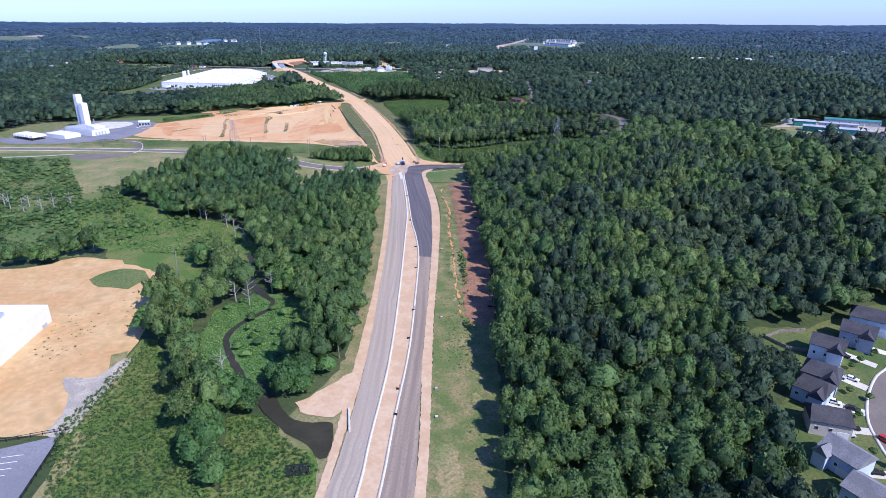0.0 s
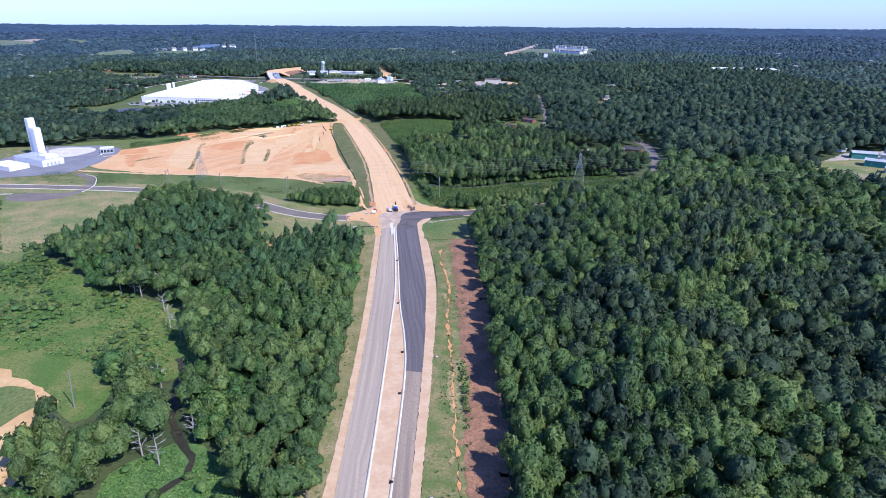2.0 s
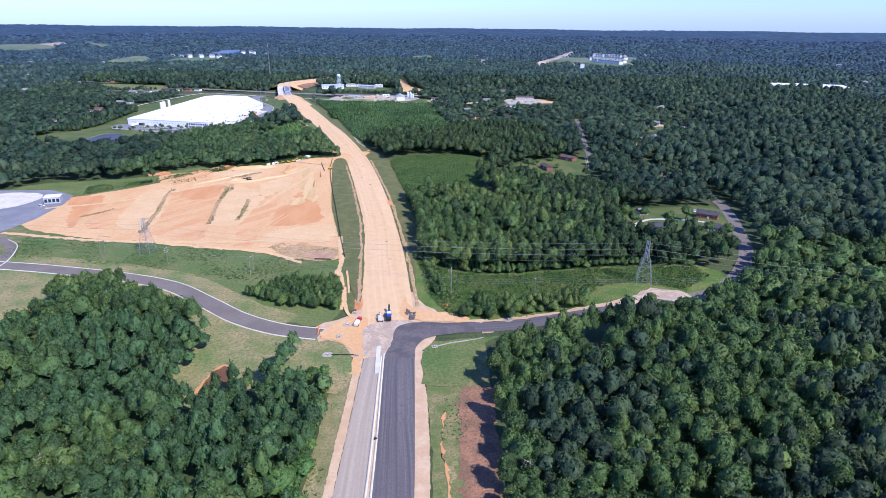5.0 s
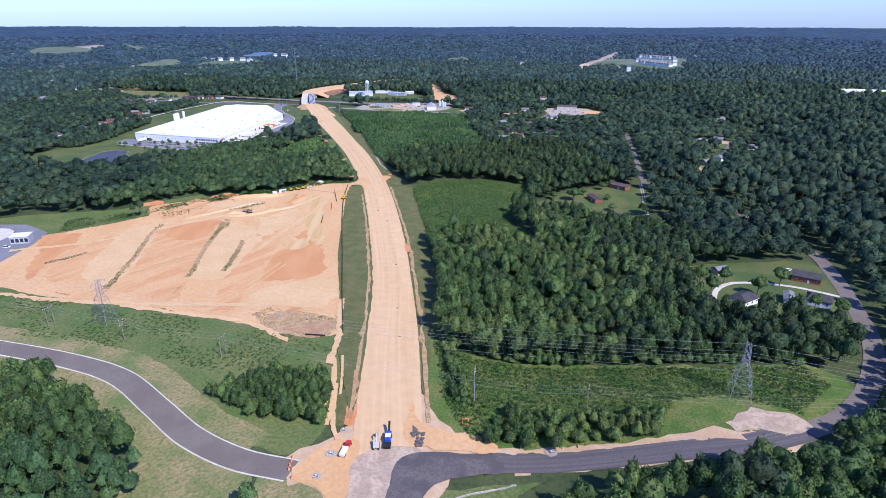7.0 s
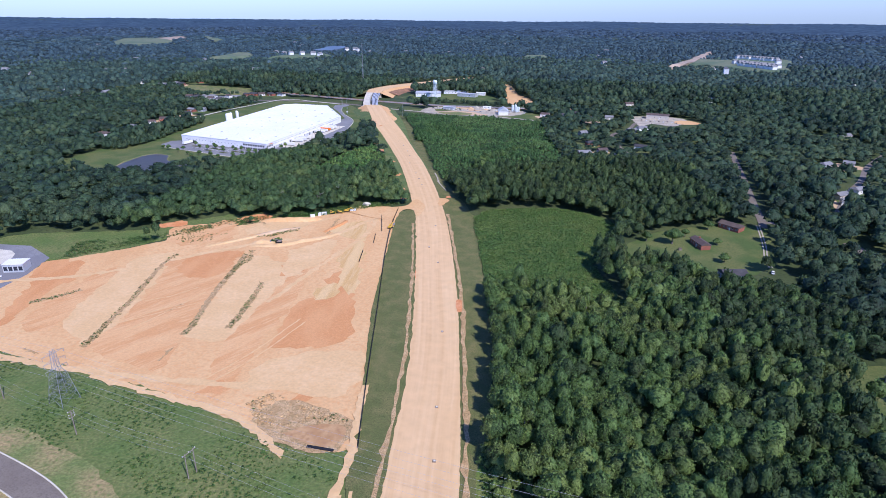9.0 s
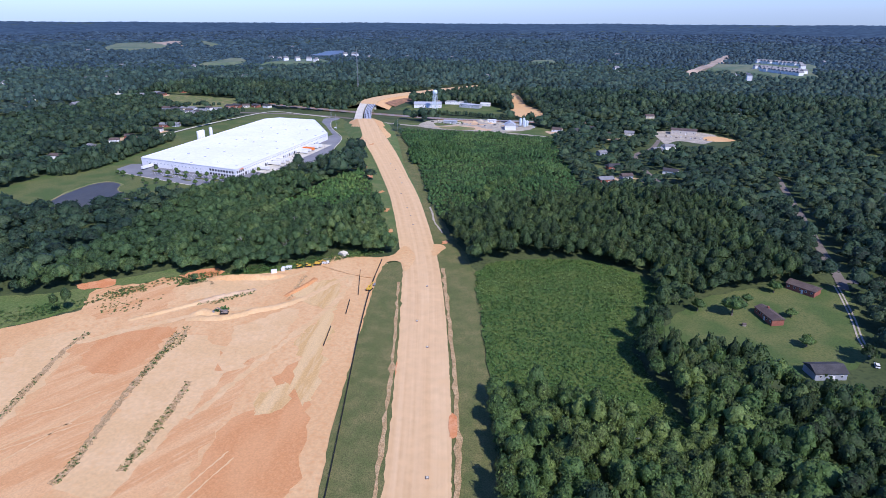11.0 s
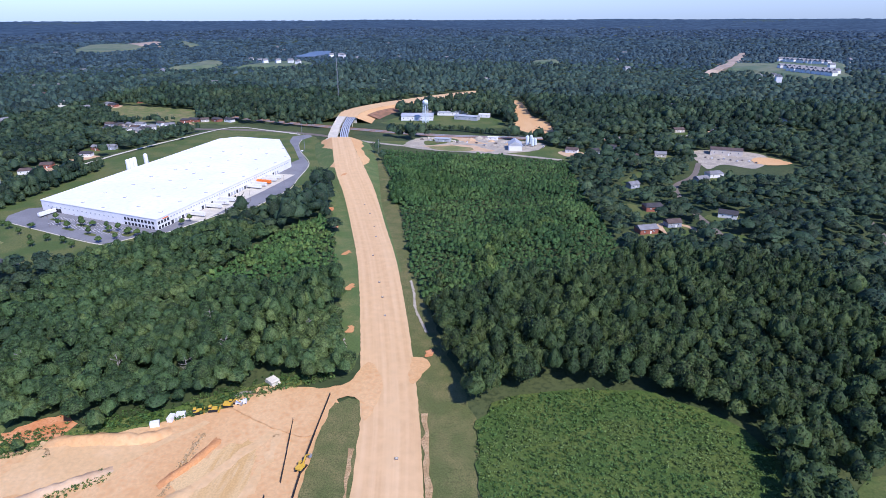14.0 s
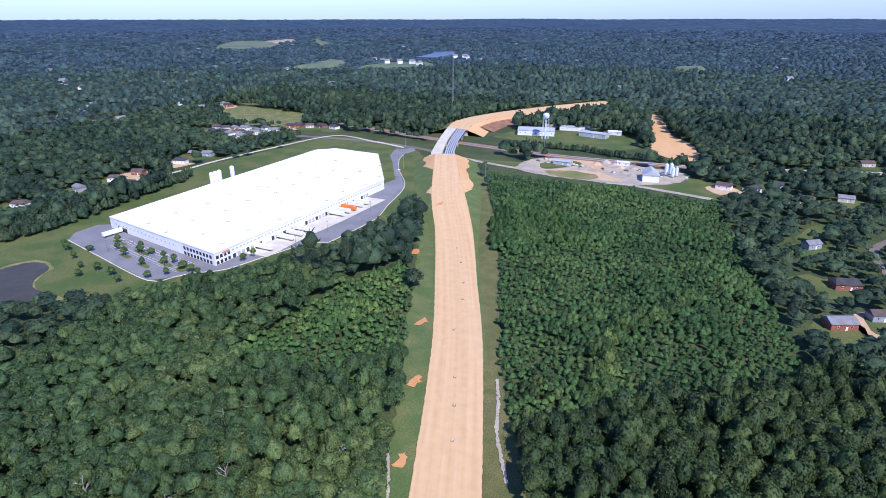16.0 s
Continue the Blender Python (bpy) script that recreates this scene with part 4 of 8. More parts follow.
    ob.matrix_basis = pose(x, y, float(terr(x, y)) + 0.1 if z is None else z, 0, 0, turn)
    return tagged(ob, label, category, group)


def prism(bm, loop, z0, z1):
    lo = [bm.verts.new((x, y, z0)) for x, y in loop]
    hi = [bm.verts.new((x, y, z1)) for x, y in loop]
    n = len(loop)
    for k in range(n):
        bm.faces.new((lo[k], lo[(k + 1) % n], hi[(k + 1) % n], hi[k]))
    bm.faces.new(hi)
    bm.faces.new(lo[::-1])
    bmesh.ops.recalc_face_normals(bm, faces=bm.faces[:])
    return bm


def extrude_profile(bm, prof, y0, y1):
    """A side outline of (x, z) drawn across from y0 to y1."""
    a = [bm.verts.new((x, y0, z)) for x, z in prof]
    b = [bm.verts.new((x, y1, z)) for x, z in prof]
    n = len(prof)
    for k in range(n):
        bm.faces.new((a[k], a[(k + 1) % n], b[(k + 1) % n], b[k]))
    bm.faces.new(a[::-1])
    bm.faces.new(b)
    bmesh.ops.recalc_face_normals(bm, faces=bm.faces[:])
    return bm


def gable(bm, w, d, z, rise, over=0.35, hip=0.0, cx=0.0, cy=0.0, along="x"):
    """A roof of two slopes with a ridge; hip draws the ridge ends in."""
    hw, hd = w / 2 + over, d / 2 + over
    if along == "y":
        ridge = ((cx, cy - hd + hip), (cx, cy + hd - hip))
    else:
        ridge = ((cx - hw + hip, cy), (cx + hw - hip, cy))
    lo = [bm.verts.new((cx + u * hw, cy + v * hd, z)) for u, v in ((-1, -1), (1, -1), (1, 1), (-1, 1))]
    up = [bm.verts.new((cx + u * hw, cy + v * hd, z + 0.15)) for u, v in ((-1, -1), (1, -1), (1, 1), (-1, 1))]
    r = [bm.verts.new((x, y, z + 0.15 + rise)) for x, y in ridge]
    bm.faces.new(lo[::-1])
    for k in range(4):
        bm.faces.new((lo[k], lo[(k + 1) % 4], up[(k + 1) % 4], up[k]))
    if along == "y":
        for f in ((up[0], up[1], r[0]), (up[1], up[2], r[1], r[0]), (up[2], up[3], r[1]), (up[3], up[0], r[0], r[1])):
            bm.faces.new(f)
    else:
        for f in ((up[0], up[1], r[1], r[0]), (up[1], up[2], r[1]), (up[2], up[3], r[0], r[1]), (up[3], up[0], r[0])):
            bm.faces.new(f)
    bmesh.ops.recalc_face_normals(bm, faces=bm.faces[:])
    return bm


def house(label, x, y, turn, w, d, h, rise, wall, roof, hip=0.0, garage=False, chimney=False, wing=None, windows=3, z=None, category="house", group=""):
    ob = thing("house" if category == "house" else category, label, category, x, y, turn, z, group)
    part("wall", box(bmesh.new(), 0, 0, -1.2, w, d, h + 1.2), wall, ob)
    part("roof", gable(bmesh.new(), w, d, h, rise, hip=hip), roof, ob)
    for side in (-1, 1):
        for k in range(windows):
            px = (k + 0.5) / windows * w - w / 2
            if garage and side < 0 and k == windows - 1:
                continue
            win = part("window", box(bmesh.new(), px, side * d / 2, h * 0.42, 0.85, 0.10, 0.95), M["siding_white"], ob)
            part("pane", box(bmesh.new(), px, side * (d / 2 + 0.03), h * 0.42 + 0.1, 0.65, 0.12, 0.75), M["glass"], win)
    part("door", box(bmesh.new(), w * 0.08, -d / 2, 0.0, 0.8, 0.14, 1.7), M["siding_white"], ob)
    if garage:
        part("garage_door", box(bmesh.new(), w / 2 - 1.9, -d / 2 - 0.02, 0.0, 2.6, 0.12, 1.9), M["siding_white"], ob)
    if chimney:
        part("chimney", box(bmesh.new(), -w * 0.2, d * 0.1, h * 0.6, 0.8, 0.8, rise + h * 0.4 + 0.6), M["brick"], ob)
    if wing:
        wx, wy, ww, wd = wing
        part("wing_wall", box(bmesh.new(), wx, wy, -1.2, ww, wd, h * 0.92 + 1.2), wall, ob)
        part("wing_roof", gable(bmesh.new(), ww, wd, h * 0.92, rise * 0.8, along="y", hip=0), roof, ob).location = (wx, wy, 0)
    return ob


def wheel(bm, x, y, r, w):
    return tube(bm, (x, y - w / 2, r), (x, y + w / 2, r), r, r, 10)


def car(label, x, y, turn, paint, kind="car", z=None):
    """A parked car, 3.4 m long."""
    ob = thing("car", label, "car", x, y, turn, z)
    tall = 1.28 if kind == "suv" else 1.05
    prof = [(-1.7, 0.28), (1.7, 0.28), (1.72, 0.55), (1.6, 0.66), (0.8, 0.72), (-1.45, 0.74), (-1.7, 0.62)]
    body = extrude_profile(bmesh.new(), prof, -0.68, 0.68)
    bmesh.ops.bevel(body, geom=body.edges[:], offset=0.05, segments=1, affect="EDGES")
    part("body", body, paint, ob)
    cab = [(0.75, 0.72), (0.25, tall - 0.04), (-1.05 if kind != "suv" else -1.4, tall - 0.04), (-1.5, 0.73)]
    part("glazing", extrude_profile(bmesh.new(), cab, -0.60, 0.60), M["glass"], ob)
    part("roof", box(bmesh.new(), -0.42 if kind != "suv" else -0.58, 0, tall - 0.06, 1.35 if kind != "suv" else 1.65, 1.14, 0.06), paint, ob)
    for wx in (-1.1, 1.1):
        for wy in (-0.62, 0.62):
            part("wheel", wheel(bmesh.new(), wx, wy, 0.26, 0.16), M["rubber"], ob)
    return ob


def excavator(label, x, y, turn, reach=1.0, paint=None, z=None):
    ob = thing("excavator", label, "excavator", x, y, turn, z)
    paint = paint or M["yellow"]
    for s in (-1, 1):
        tr = extrude_profile(bmesh.new(), [(-1.5, 0.1), (1.5, 0.1), (1.75, 0.38), (1.5, 0.66), (-1.5, 0.66), (-1.75, 0.38)], s * 0.75 - 0.22, s * 0.75 + 0.22)
        part("track", tr, M["rubber"], ob)
    up = box(bmesh.new(), -0.35, 0, 0.72, 2.3, 1.8, 0.75)
    bmesh.ops.bevel(up, geom=up.edges[:], offset=0.08, segments=1, affect="EDGES")
    part("engine_housing", up, paint, ob)
    cab = part("cab", box(bmesh.new(), 0.55, 0.5, 0.8, 1.0, 0.75, 1.25, taper=0.85), paint, ob)
    part("window", box(bmesh.new(), 0.6, 0.5, 1.35, 0.96, 0.78, 0.5, taper=0.9), M["glass"], cab)
    a, b, c = (0.7, -0.15, 1.2), (2.4 * reach, -0.15, 2.9), (4.2 * reach, -0.15, 1.7)
    part("boom", tube(bmesh.new(), a, b, 0.26, 0.2, 4), paint, ob)
    part("arm", tube(bmesh.new(), b, c, 0.18, 0.14, 4), paint, ob)
    part("bucket", extrude_profile(bmesh.new(), [(c[0] - 0.4, 0.9), (c[0] + 0.25, 1.8), (c[0] + 0.4, 1.2), (c[0] + 0.1, 0.75)], -0.55, 0.25), M["steel"], ob)
    return ob


def dozer(label, x, y, turn, z=None):
    ob = thing("bulldozer", label, "bulldozer", x, y, turn, z)
    for s in (-1, 1):
        part("track", extrude_profile(bmesh.new(), [(-1.2, 0.1), (1.2, 0.1), (1.45, 0.4), (1.2, 0.75), (-1.2, 0.75), (-1.45, 0.4)], s * 0.75 - 0.2, s * 0.75 + 0.2), M["rubber"], ob)
    hood = box(bmesh.new(), 0.4, 0, 0.5, 1.7, 1.1, 0.85)
    bmesh.ops.bevel(hood, geom=hood.edges[:], offset=0.07, segments=1, affect="EDGES")
    part("hood", hood, M["yellow"], ob)
    part("cab", box(bmesh.new(), -0.75, 0, 0.6, 1.0, 1.2, 1.35, taper=0.85), M["yellow"], ob)
    part("window", box(bmesh.new(), -0.75, 0, 1.2, 1.02, 1.22, 0.5, taper=0.9), M["glass"], ob)
    part("blade", extrude_profile(bmesh.new(), [(1.75, 0.1), (1.9, 0.1), (1.8, 0.5), (1.95, 0.95), (1.8, 0.95), (1.65, 0.5)], -1.4, 1.4), M["yellow"], ob)
    return ob


def trailer(label, x, y, turn, paint, z=None, length=10.5, group="trailers at the dock"):
    ob = thing("semi_trailer", label, "trailer", x, y, turn, z, group)
    b = box(bmesh.new(), 0, 0, 0.85, length, 1.9, 2.0)
    bmesh.ops.bevel(b, geom=b.edges[:], offset=0.06, segments=1, affect="EDGES")
    part("cargo_box", b, paint, ob)
    for wx in (-length / 2 + 0.9, -length / 2 + 1.9):
        for wy in (-0.7, 0.7):
            part("wheel", wheel(bmesh.new(), wx, wy, 0.38, 0.32), M["rubber"], ob)
    for wy in (-0.6, 0.6):
        part("landing_leg", box(bmesh.new(), length / 2 - 2.2, wy, 0.0, 0.15, 0.15, 0.9), M["steel"], ob)
    part("chassis", box(bmesh.new(), 0, 0, 0.65, length - 0.4, 0.8, 0.2), M["steel"], ob)
    return ob


def sagging(p, q, sag, n=14):
    p, q = Vector(p), Vector(q)
    return [p.lerp(q, k / n) - Vector((0, 0, 4 * sag * (k / n) * (1 - k / n))) for k in range(n + 1)]


def pylon(label, x, y, turn, h=18.5):
    """A lattice transmission tower with three pairs of arms."""
    ob = thing("transmission_tower", label, "transmission tower", x, y, turn)
    half = lambda z: 2.6 * (1 - z / h) + 0.55 if z < h * 0.62 else 0.55 + 0.99 * (1 - z / h) * 1.0
    levels = [0, h * 0.17, h * 0.32, h * 0.45, h * 0.56, h * 0.66, h * 0.76, h * 0.87, h]
    corners = ((-1, -1), (1, -1), (1, 1), (-1, 1))
    for u, v in corners:
        bm = bmesh.new()
        for a, b in zip(levels, levels[1:]):
            tube(bm, (u * half(a), v * half(a), a), (u * half(b), v * half(b), b), 0.075, 0.075, 4)
        part("leg", bm, M["steel"], ob)
    bm = bmesh.new()
    for a, b in zip(levels, levels[1:]):
        for k in range(4):
            (u, v), (s, t) = corners[k], corners[(k + 1) % 4]
            tube(bm, (u * half(a), v * half(a), a), (s * half(b), t * half(b), b), 0.035, 0.035, 3)
            tube(bm, (s * half(a), t * half(a), a), (u * half(b), v * half(b), b), 0.035, 0.035, 3)
            tube(bm, (u * half(b), v * half(b), b), (s * half(b), t * half(b), b), 0.035, 0.035, 3)
    part("bracing", bm, M["steel"], ob)
    for z in (h * 0.66, h * 0.80, h * 0.94):
        bm = bmesh.new()
        for s in (-1, 1):
            tube(bm, (0, -0.4, z), (0, s * 3.6, z + 0.1), 0.09, 0.05, 4)
            tube(bm, (0, 0, z + 0.9), (0, s * 3.6, z + 0.1), 0.06, 0.05, 3)
            tube(bm, (0, s * 3.5, z), (0, s * 3.5, z - 0.9), 0.07, 0.07, 5)
        part("crossarm", bm, M["steel"], ob)
    return ob


def pole(label, x, y, h, arms=1, turn=0.0, mat="timber", double=False, lean=0.0):
    ob = thing("utility_pole", label, "utility pole", x, y, turn)
    for s in ((-1.4, 1.4) if double else (0.0,)):
        part("post", tube(bmesh.new(), (0, s, -0.5), (lean, s, h), 0.17, 0.11, 7), M[mat], ob)
    for k in range(arms):
        z = h - 0.5 - k * 1.0
        cross = part("crossarm", box(bmesh.new(), lean * z / h, 0, z, 0.16, 4.6 if double else 1.9, 0.16), M["timber"], ob)
        for s in (-1, 0, 1):
            part("insulator", tube(bmesh.new(), (lean * z / h, s * (2.1 if double else 0.85), z + 0.16), (lean * z / h, s * (2.1 if double else 0.85), z + 0.5), 0.07, 0.05, 5), M["siding_white"], cross)
    return ob


def kerb(name, line, mat, w=0.35, h=0.22, lift=0.2, label="pale concrete kerb", step=3.0):
    """A low solid edging along a line."""
    p = spline(line, step)
    d = np.gradient(p, axis=0)
    d = np.stack([-d[:, 1], d[:, 0]], 1) / np.linalg.norm(d, axis=1)[:, None] * w / 2
    z = terr(p[:, 0], p[:, 1]) + lift
    v = np.concatenate([np.c_[p + d, z - 0.15], np.c_[p + d * 0.8, z + h], np.c_[p - d * 0.8, z + h], np.c_[p - d, z - 0.15]])
    n = len(p)
    i = np.arange(n - 1)
    f = np.concatenate([np.stack([i + a * n, i + 1 + a * n, i + 1 + b * n, i + b * n], 1) for a, b in ((0, 1), (1, 2), (2, 3))])
    return tagged(bulk(name, v, f, mat), label, "kerb", kind="structure")


def slope(name, edge, out, mat, lift, label, rise, reach=None, seed=4):
    """A bank from the raised edge of a road down to the ground; reach covers only its ragged upper part."""
    e = spline(edge, 5.0 if reach is None else 1.5)
    d = np.gradient(e, axis=0)
    d = np.stack([-d[:, 1], d[:, 0]], 1) / np.linalg.norm(d, axis=1)[:, None]
    up = np.array([rise(*q) for q in e])
    o = e + d * (np.sign(out) * (1.5 + abs(out) * up / 6.0))[:, None]
    hi, lo = np.c_[e, terr(e[:, 0], e[:, 1]) + up + lift], np.c_[o, terr(o[:, 0], o[:, 1]) + 0.12]
    if reach is not None:
        g = np.random.default_rng(seed)
        k = np.arange(len(e))
        f = reach * np.clip(k / 9.0, 0.05, 1) * (0.8 + 0.16 * np.sin(k / 6.0 + seed) + 0.08 * np.sin(k / 2.3) + g.normal(0, 0.03, len(e)))
        lo = hi + (lo - hi) * np.clip(f, 0.02, 1)[:, None]
    v = np.concatenate([hi, lo])
    n = len(e)
    i = np.arange(n - 1)
    ob = bulk(name, v, np.stack([i, i + 1, i + 1 + n, i + n], 1), mat)
    if ob.data.polygons[0].normal.z < 0:
        ob.data.flip_normals()
    return tagged(ob, label, "embankment", kind="structure")


# ---------------------------------------------------------------- roadside
for nm, line in (("median_kerb_west", L_IN), ("median_kerb_east", R_IN + R_IN2[1:])):
    kerb(nm, line, M["concrete"], 0.7, 0.12, 0.26, "pale concrete kerb of the median")
for s, nm in ((1, "side_kerb_south"), (-1, "side_kerb_north")):
    kerb(nm, offset(SIDE_W, s * 4.2), M["concrete"], 0.42, 0.14, 0.22, "pale concrete kerb of the side road")
BANK_W = HAUL_L[6:]
BANK_E = HAUL_R[6:]
slope("embankment_west", BANK_W, 13, M["bank_grass"], 0.26, "grassy bank of the bridge approach", ramp_up)
slope("embankment_east", BANK_E, -15, M["bank_grass"], 0.26, "grassy bank of the bridge approach", ramp_up)
slope("embankment_clay_west", BANK_W[3:], 13, M["clay"], 0.34, "raw clay washed down the bridge approach", ramp_up, 0.75, 2)
slope("embankment_clay_east", BANK_E[3:], -15, M["clay"], 0.34, "raw clay washed down the bridge approach", ramp_up, 0.6, 5)

FAR_L = [(-280, 1112), (-287, 1144), (-286, 1166), (-282, 1190), (-274, 1218), (-264, 1247), (-251, 1271), (-238, 1295), (-214, 1330), (-180, 1372)]
FAR_R = [(-259, 1110), (-264, 1140), (-263, 1164), (-259, 1186), (-251, 1208), (-241, 1230), (-230, 1252), (-218, 1274), (-196, 1306), (-164, 1346)]
CLEAR.append(np.array(offset(FAR_R[1:], -22.0) + offset(FAR_R[1:], 2.0)[::-1], float))
band("haul_road_far", FAR_L, FAR_R, M["haul"], 0.26, "graded clay road bed curving away", "road", clear=5.0, rise=ramp_up, edge=0.3, step=3.0, cols=6)
slope("embankment_far_west", FAR_L, 18, M["verge"], 0.26, "grassy bank of the bridge approach", ramp_up)
slope("embankment_far_east", FAR_R, -15, M["clay"], 0.26, "raw clay bank of the curving road", ramp_up)
slope("brown_bank", offset(FAR_R[1:5], -7.0), -13, M["brown"], -1.7, "dark brown topsoil on the road bank", ramp_up)

# bridge: two curved decks over the railway
DECK_W = ([(-247, 1009), (-256, 1036), (-268.5, 1076), (-279.5, 1114)], [(-238, 1009), (-246.5, 1033), (-259, 1071), (-270.5, 1114)])
DECK_E = ([(-236.5, 1011), (-246, 1037), (-256.5, 1069), (-269, 1113)], [(-229.5, 1012), (-238.5, 1038), (-248.5, 1068), (-260, 1112)])
for nm, (lf, rt) in (("west", DECK_W), ("east", DECK_E)):
    br = tagged(new("road_bridge"), "finished pale concrete deck over the railway" if nm == "west" else "unfinished bridge deck of bare grey girders", "bridge", "bridge decks")
    lf, rt = np.array(spline(lf, 9.0)), np.array(spline(rt, 9.0))
    n = min(len(lf), len(rt))
    lf, rt = lf[np.linspace(0, len(lf) - 1, n).astype(int)], rt[np.linspace(0, len(rt) - 1, n).astype(int)]
    outline = [tuple(p) for p in lf] + [tuple(p) for p in rt[::-1]]
    # East: black slab added below the girders, standing for dark gaps between them.
    part("deck", prism(bmesh.new(), outline, 8.2, 9.3 if nm == "west" else 8.7), M["concrete"] if nm == "west" else M["rubber"], br)
    lines = ((0.02, 9.3, 0.75, 0.5), (0.98, 9.3, 0.75, 0.5)) if nm == "west" else tuple((q, 8.7, 0.75, 0.95) for q in (0.06, 0.28, 0.5, 0.72, 0.94))
    for q, z, tall, thick in lines:
        mid_line = lf + (rt - lf) * q
        side = np.gradient(mid_line, axis=0)
        side = np.stack([-side[:, 1], side[:, 0]], 1) / np.linalg.norm(side, axis=1)[:, None] * thick / 2
        ring = [tuple(p) for p in mid_line + side] + [tuple(p) for p in (mid_line - side)[::-1]]
        part("parapet" if nm == "west" else "girder", prism(bmesh.new(), ring, z, z + tall), M["concrete"] if nm == "west" else M["silver"], br)
    for k in (n // 4, n // 2, 3 * n // 4):
        for q in (0.15, 0.5, 0.85):
            m = lf[k] + (rt[k] - lf[k]) * q
            part("pier", tube(bmesh.new(), (m[0], m[1], 2.9), (m[0], m[1], 8.2), 0.5, 0.5, 8), M["concrete"], br)
        a, b = lf[k] * 0.92 + rt[k] * 0.08, lf[k] * 0.08 + rt[k] * 0.92
        part("pier_cap", box(bmesh.new(), *((a + b) / 2), 7.5, np.linalg.norm(b - a), 1.1, 0.7, turn=math.degrees(math.atan2(*(b - a)[::-1]))), M["concrete"], br)
    for k, out in ((0, -1), (-1, 1)):
        c = (lf[k] + rt[k]) / 2
        w = rt[k] - lf[k]
        part("abutment", box(bmesh.new(), c[0], c[1] + out * 0.8, 2.6, np.linalg.norm(w) + 2.0, 1.6, 5.6, turn=math.degrees(math.atan2(w[1], w[0]))), M["concrete"], br)

# rails
for s in (-3.2, -1.8, 1.8, 3.2):
    kerb("rail", offset([(-420, 1119), (-329, 1098), (-237, 1078), (-154, 1068), (-49, 1076), (10, 1092), (80, 1114)], s), M["steel"], 0.16, 0.16, 0.25, "steel rail of the railway")

# stormwater boxes, markers and pools along the haul road
inlet = thing("drain_inlet", "timber-shored drain inlet standing in the road bed", "drain inlet", -98, 713, 15, group="inlets along the haul road")
part("box", box(bmesh.new(), 0, 0, -0.2, 0.9, 0.9, 0.6), M["timber"], inlet)
part("grate", box(bmesh.new(), 0, 0, 0.4, 0.6, 0.6, 0.04), M["concrete"], inlet)
for x, y in ((-104, 728), (-110, 742), (-123, 771), (-130, 796), (-136, 811), (-146, 832), (-155, 848), (-70, 637), (-66, 606), (-40, 523), (-31, 476), (-57, 588), (-26, 452)):
    copy_thing(inlet, pose(x, y, float(terr(x, y) + ramp_up(x, y)) + 0.2, 0, 0, 15))
for x, y in ((1, 128), (3, 179), (1, 140), (4, 237), (-34, 384), (-36, 374)):
    copy_thing(inlet, pose(x, y, float(terr(x, y)) + 0.1, 0, 0, 0))
for nm, x, y, a, b, t in (("pool", -36, 419, 1.6, 7, 8), ("pool", -33, 402, 1.5, 5, 6), ("pool", -66, 574, 1.2, 7, 14), ("pool", -38, 546, 1.1, 5, 14), ("pool", -172, 835, 1.6, 3, 20), ("pool", -158, 808, 1.6, 4, 20), ("pool", 3, 402, 1.0, 1.6, 0)):
    c, s = math.cos(radians(t)), math.sin(radians(t))
    loop = [(x + c * u * a - s * v * b, y + s * u * a + c * v * b) for u, v in ((-1, -1), (1, -1), (1, 1), (-1, 1))]
    patch("muddy_pool", loop, M["orange"], 0.34, wobble=0.12, size=1.5, label="muddy orange settling pool", category="pool")
patch("basin_spoil", [(-84, 463), (-80, 468), (-74, 469), (-60, 466), (-53, 463), (-52, 455), (-56, 448), (-66, 448), (-76, 451), (-84, 455)], M["clod"], 0.3, wobble=0.5, size=2, label="lumpy spoil round the settling basin", category="ground")
patch("settling_basin", [(-72, 453), (-67, 458), (-60, 460.5), (-55.5, 460), (-54.5, 455), (-56.5, 451), (-63, 450.5)], M["mud"], 0.36, wobble=0.2, size=2, label="settling basin of brown muddy water", category="basin")
strip = thing("tarpaulin", "black plastic sheet along the basin edge", "tarpaulin", -59, 449.6, 0)
part("sheet", box(bmesh.new(), 0, 0, 0.1, 8.5, 1.0, 0.35, taper=0.9), M["black"], strip)
path("washed_track", [(-57, 482), (-53.5, 466), (-50, 451), (-48.5, 440), (-48, 430)], 2.4, M["clay_pale"], 0.455, label="pale washed-out clay track", category="track", edge=0.4, step=2.0)
path("washed_track", [(-150, 466), (-116, 461), (-98, 459), (-85, 455), (-75, 449), (-68, 444)], 2.6, M["clay_pale"], 0.33, label="pale washed-out clay track", category="track", edge=0.5, step=2.0)
for k, (line, w) in enumerate((([(-47, 434), (-44, 424), (-41, 410), (-39, 396)], 1.3), ([(-44.5, 436), (-41.5, 424), (-39, 412)], 0.9), ([(-42, 418), (-39.5, 406), (-37, 396), (-34, 390)], 1.5), ([(-46, 428), (-43, 415), (-42, 402)], 0.7))):
    path("washed_track", line, w, M["clay_pale"], 0.40 + 0.012 * k, label="washed-out clay gully", category="track", edge=0.1, step=1.2)
for ln, w in (([(-97, 747), (-92.5, 736), (-88, 722), (-83, 712), (-78.5, 703.5)], 1.0), ([(-112.5, 701.5), (-108, 694), (-104.5, 687), (-101, 678)], 0.7)):
    path("riprap_ditch", ln, w, M["gravel"], 0.3, label="narrow ditch lined with pale grey stones", category="ditch", edge=0.16, step=0.9)
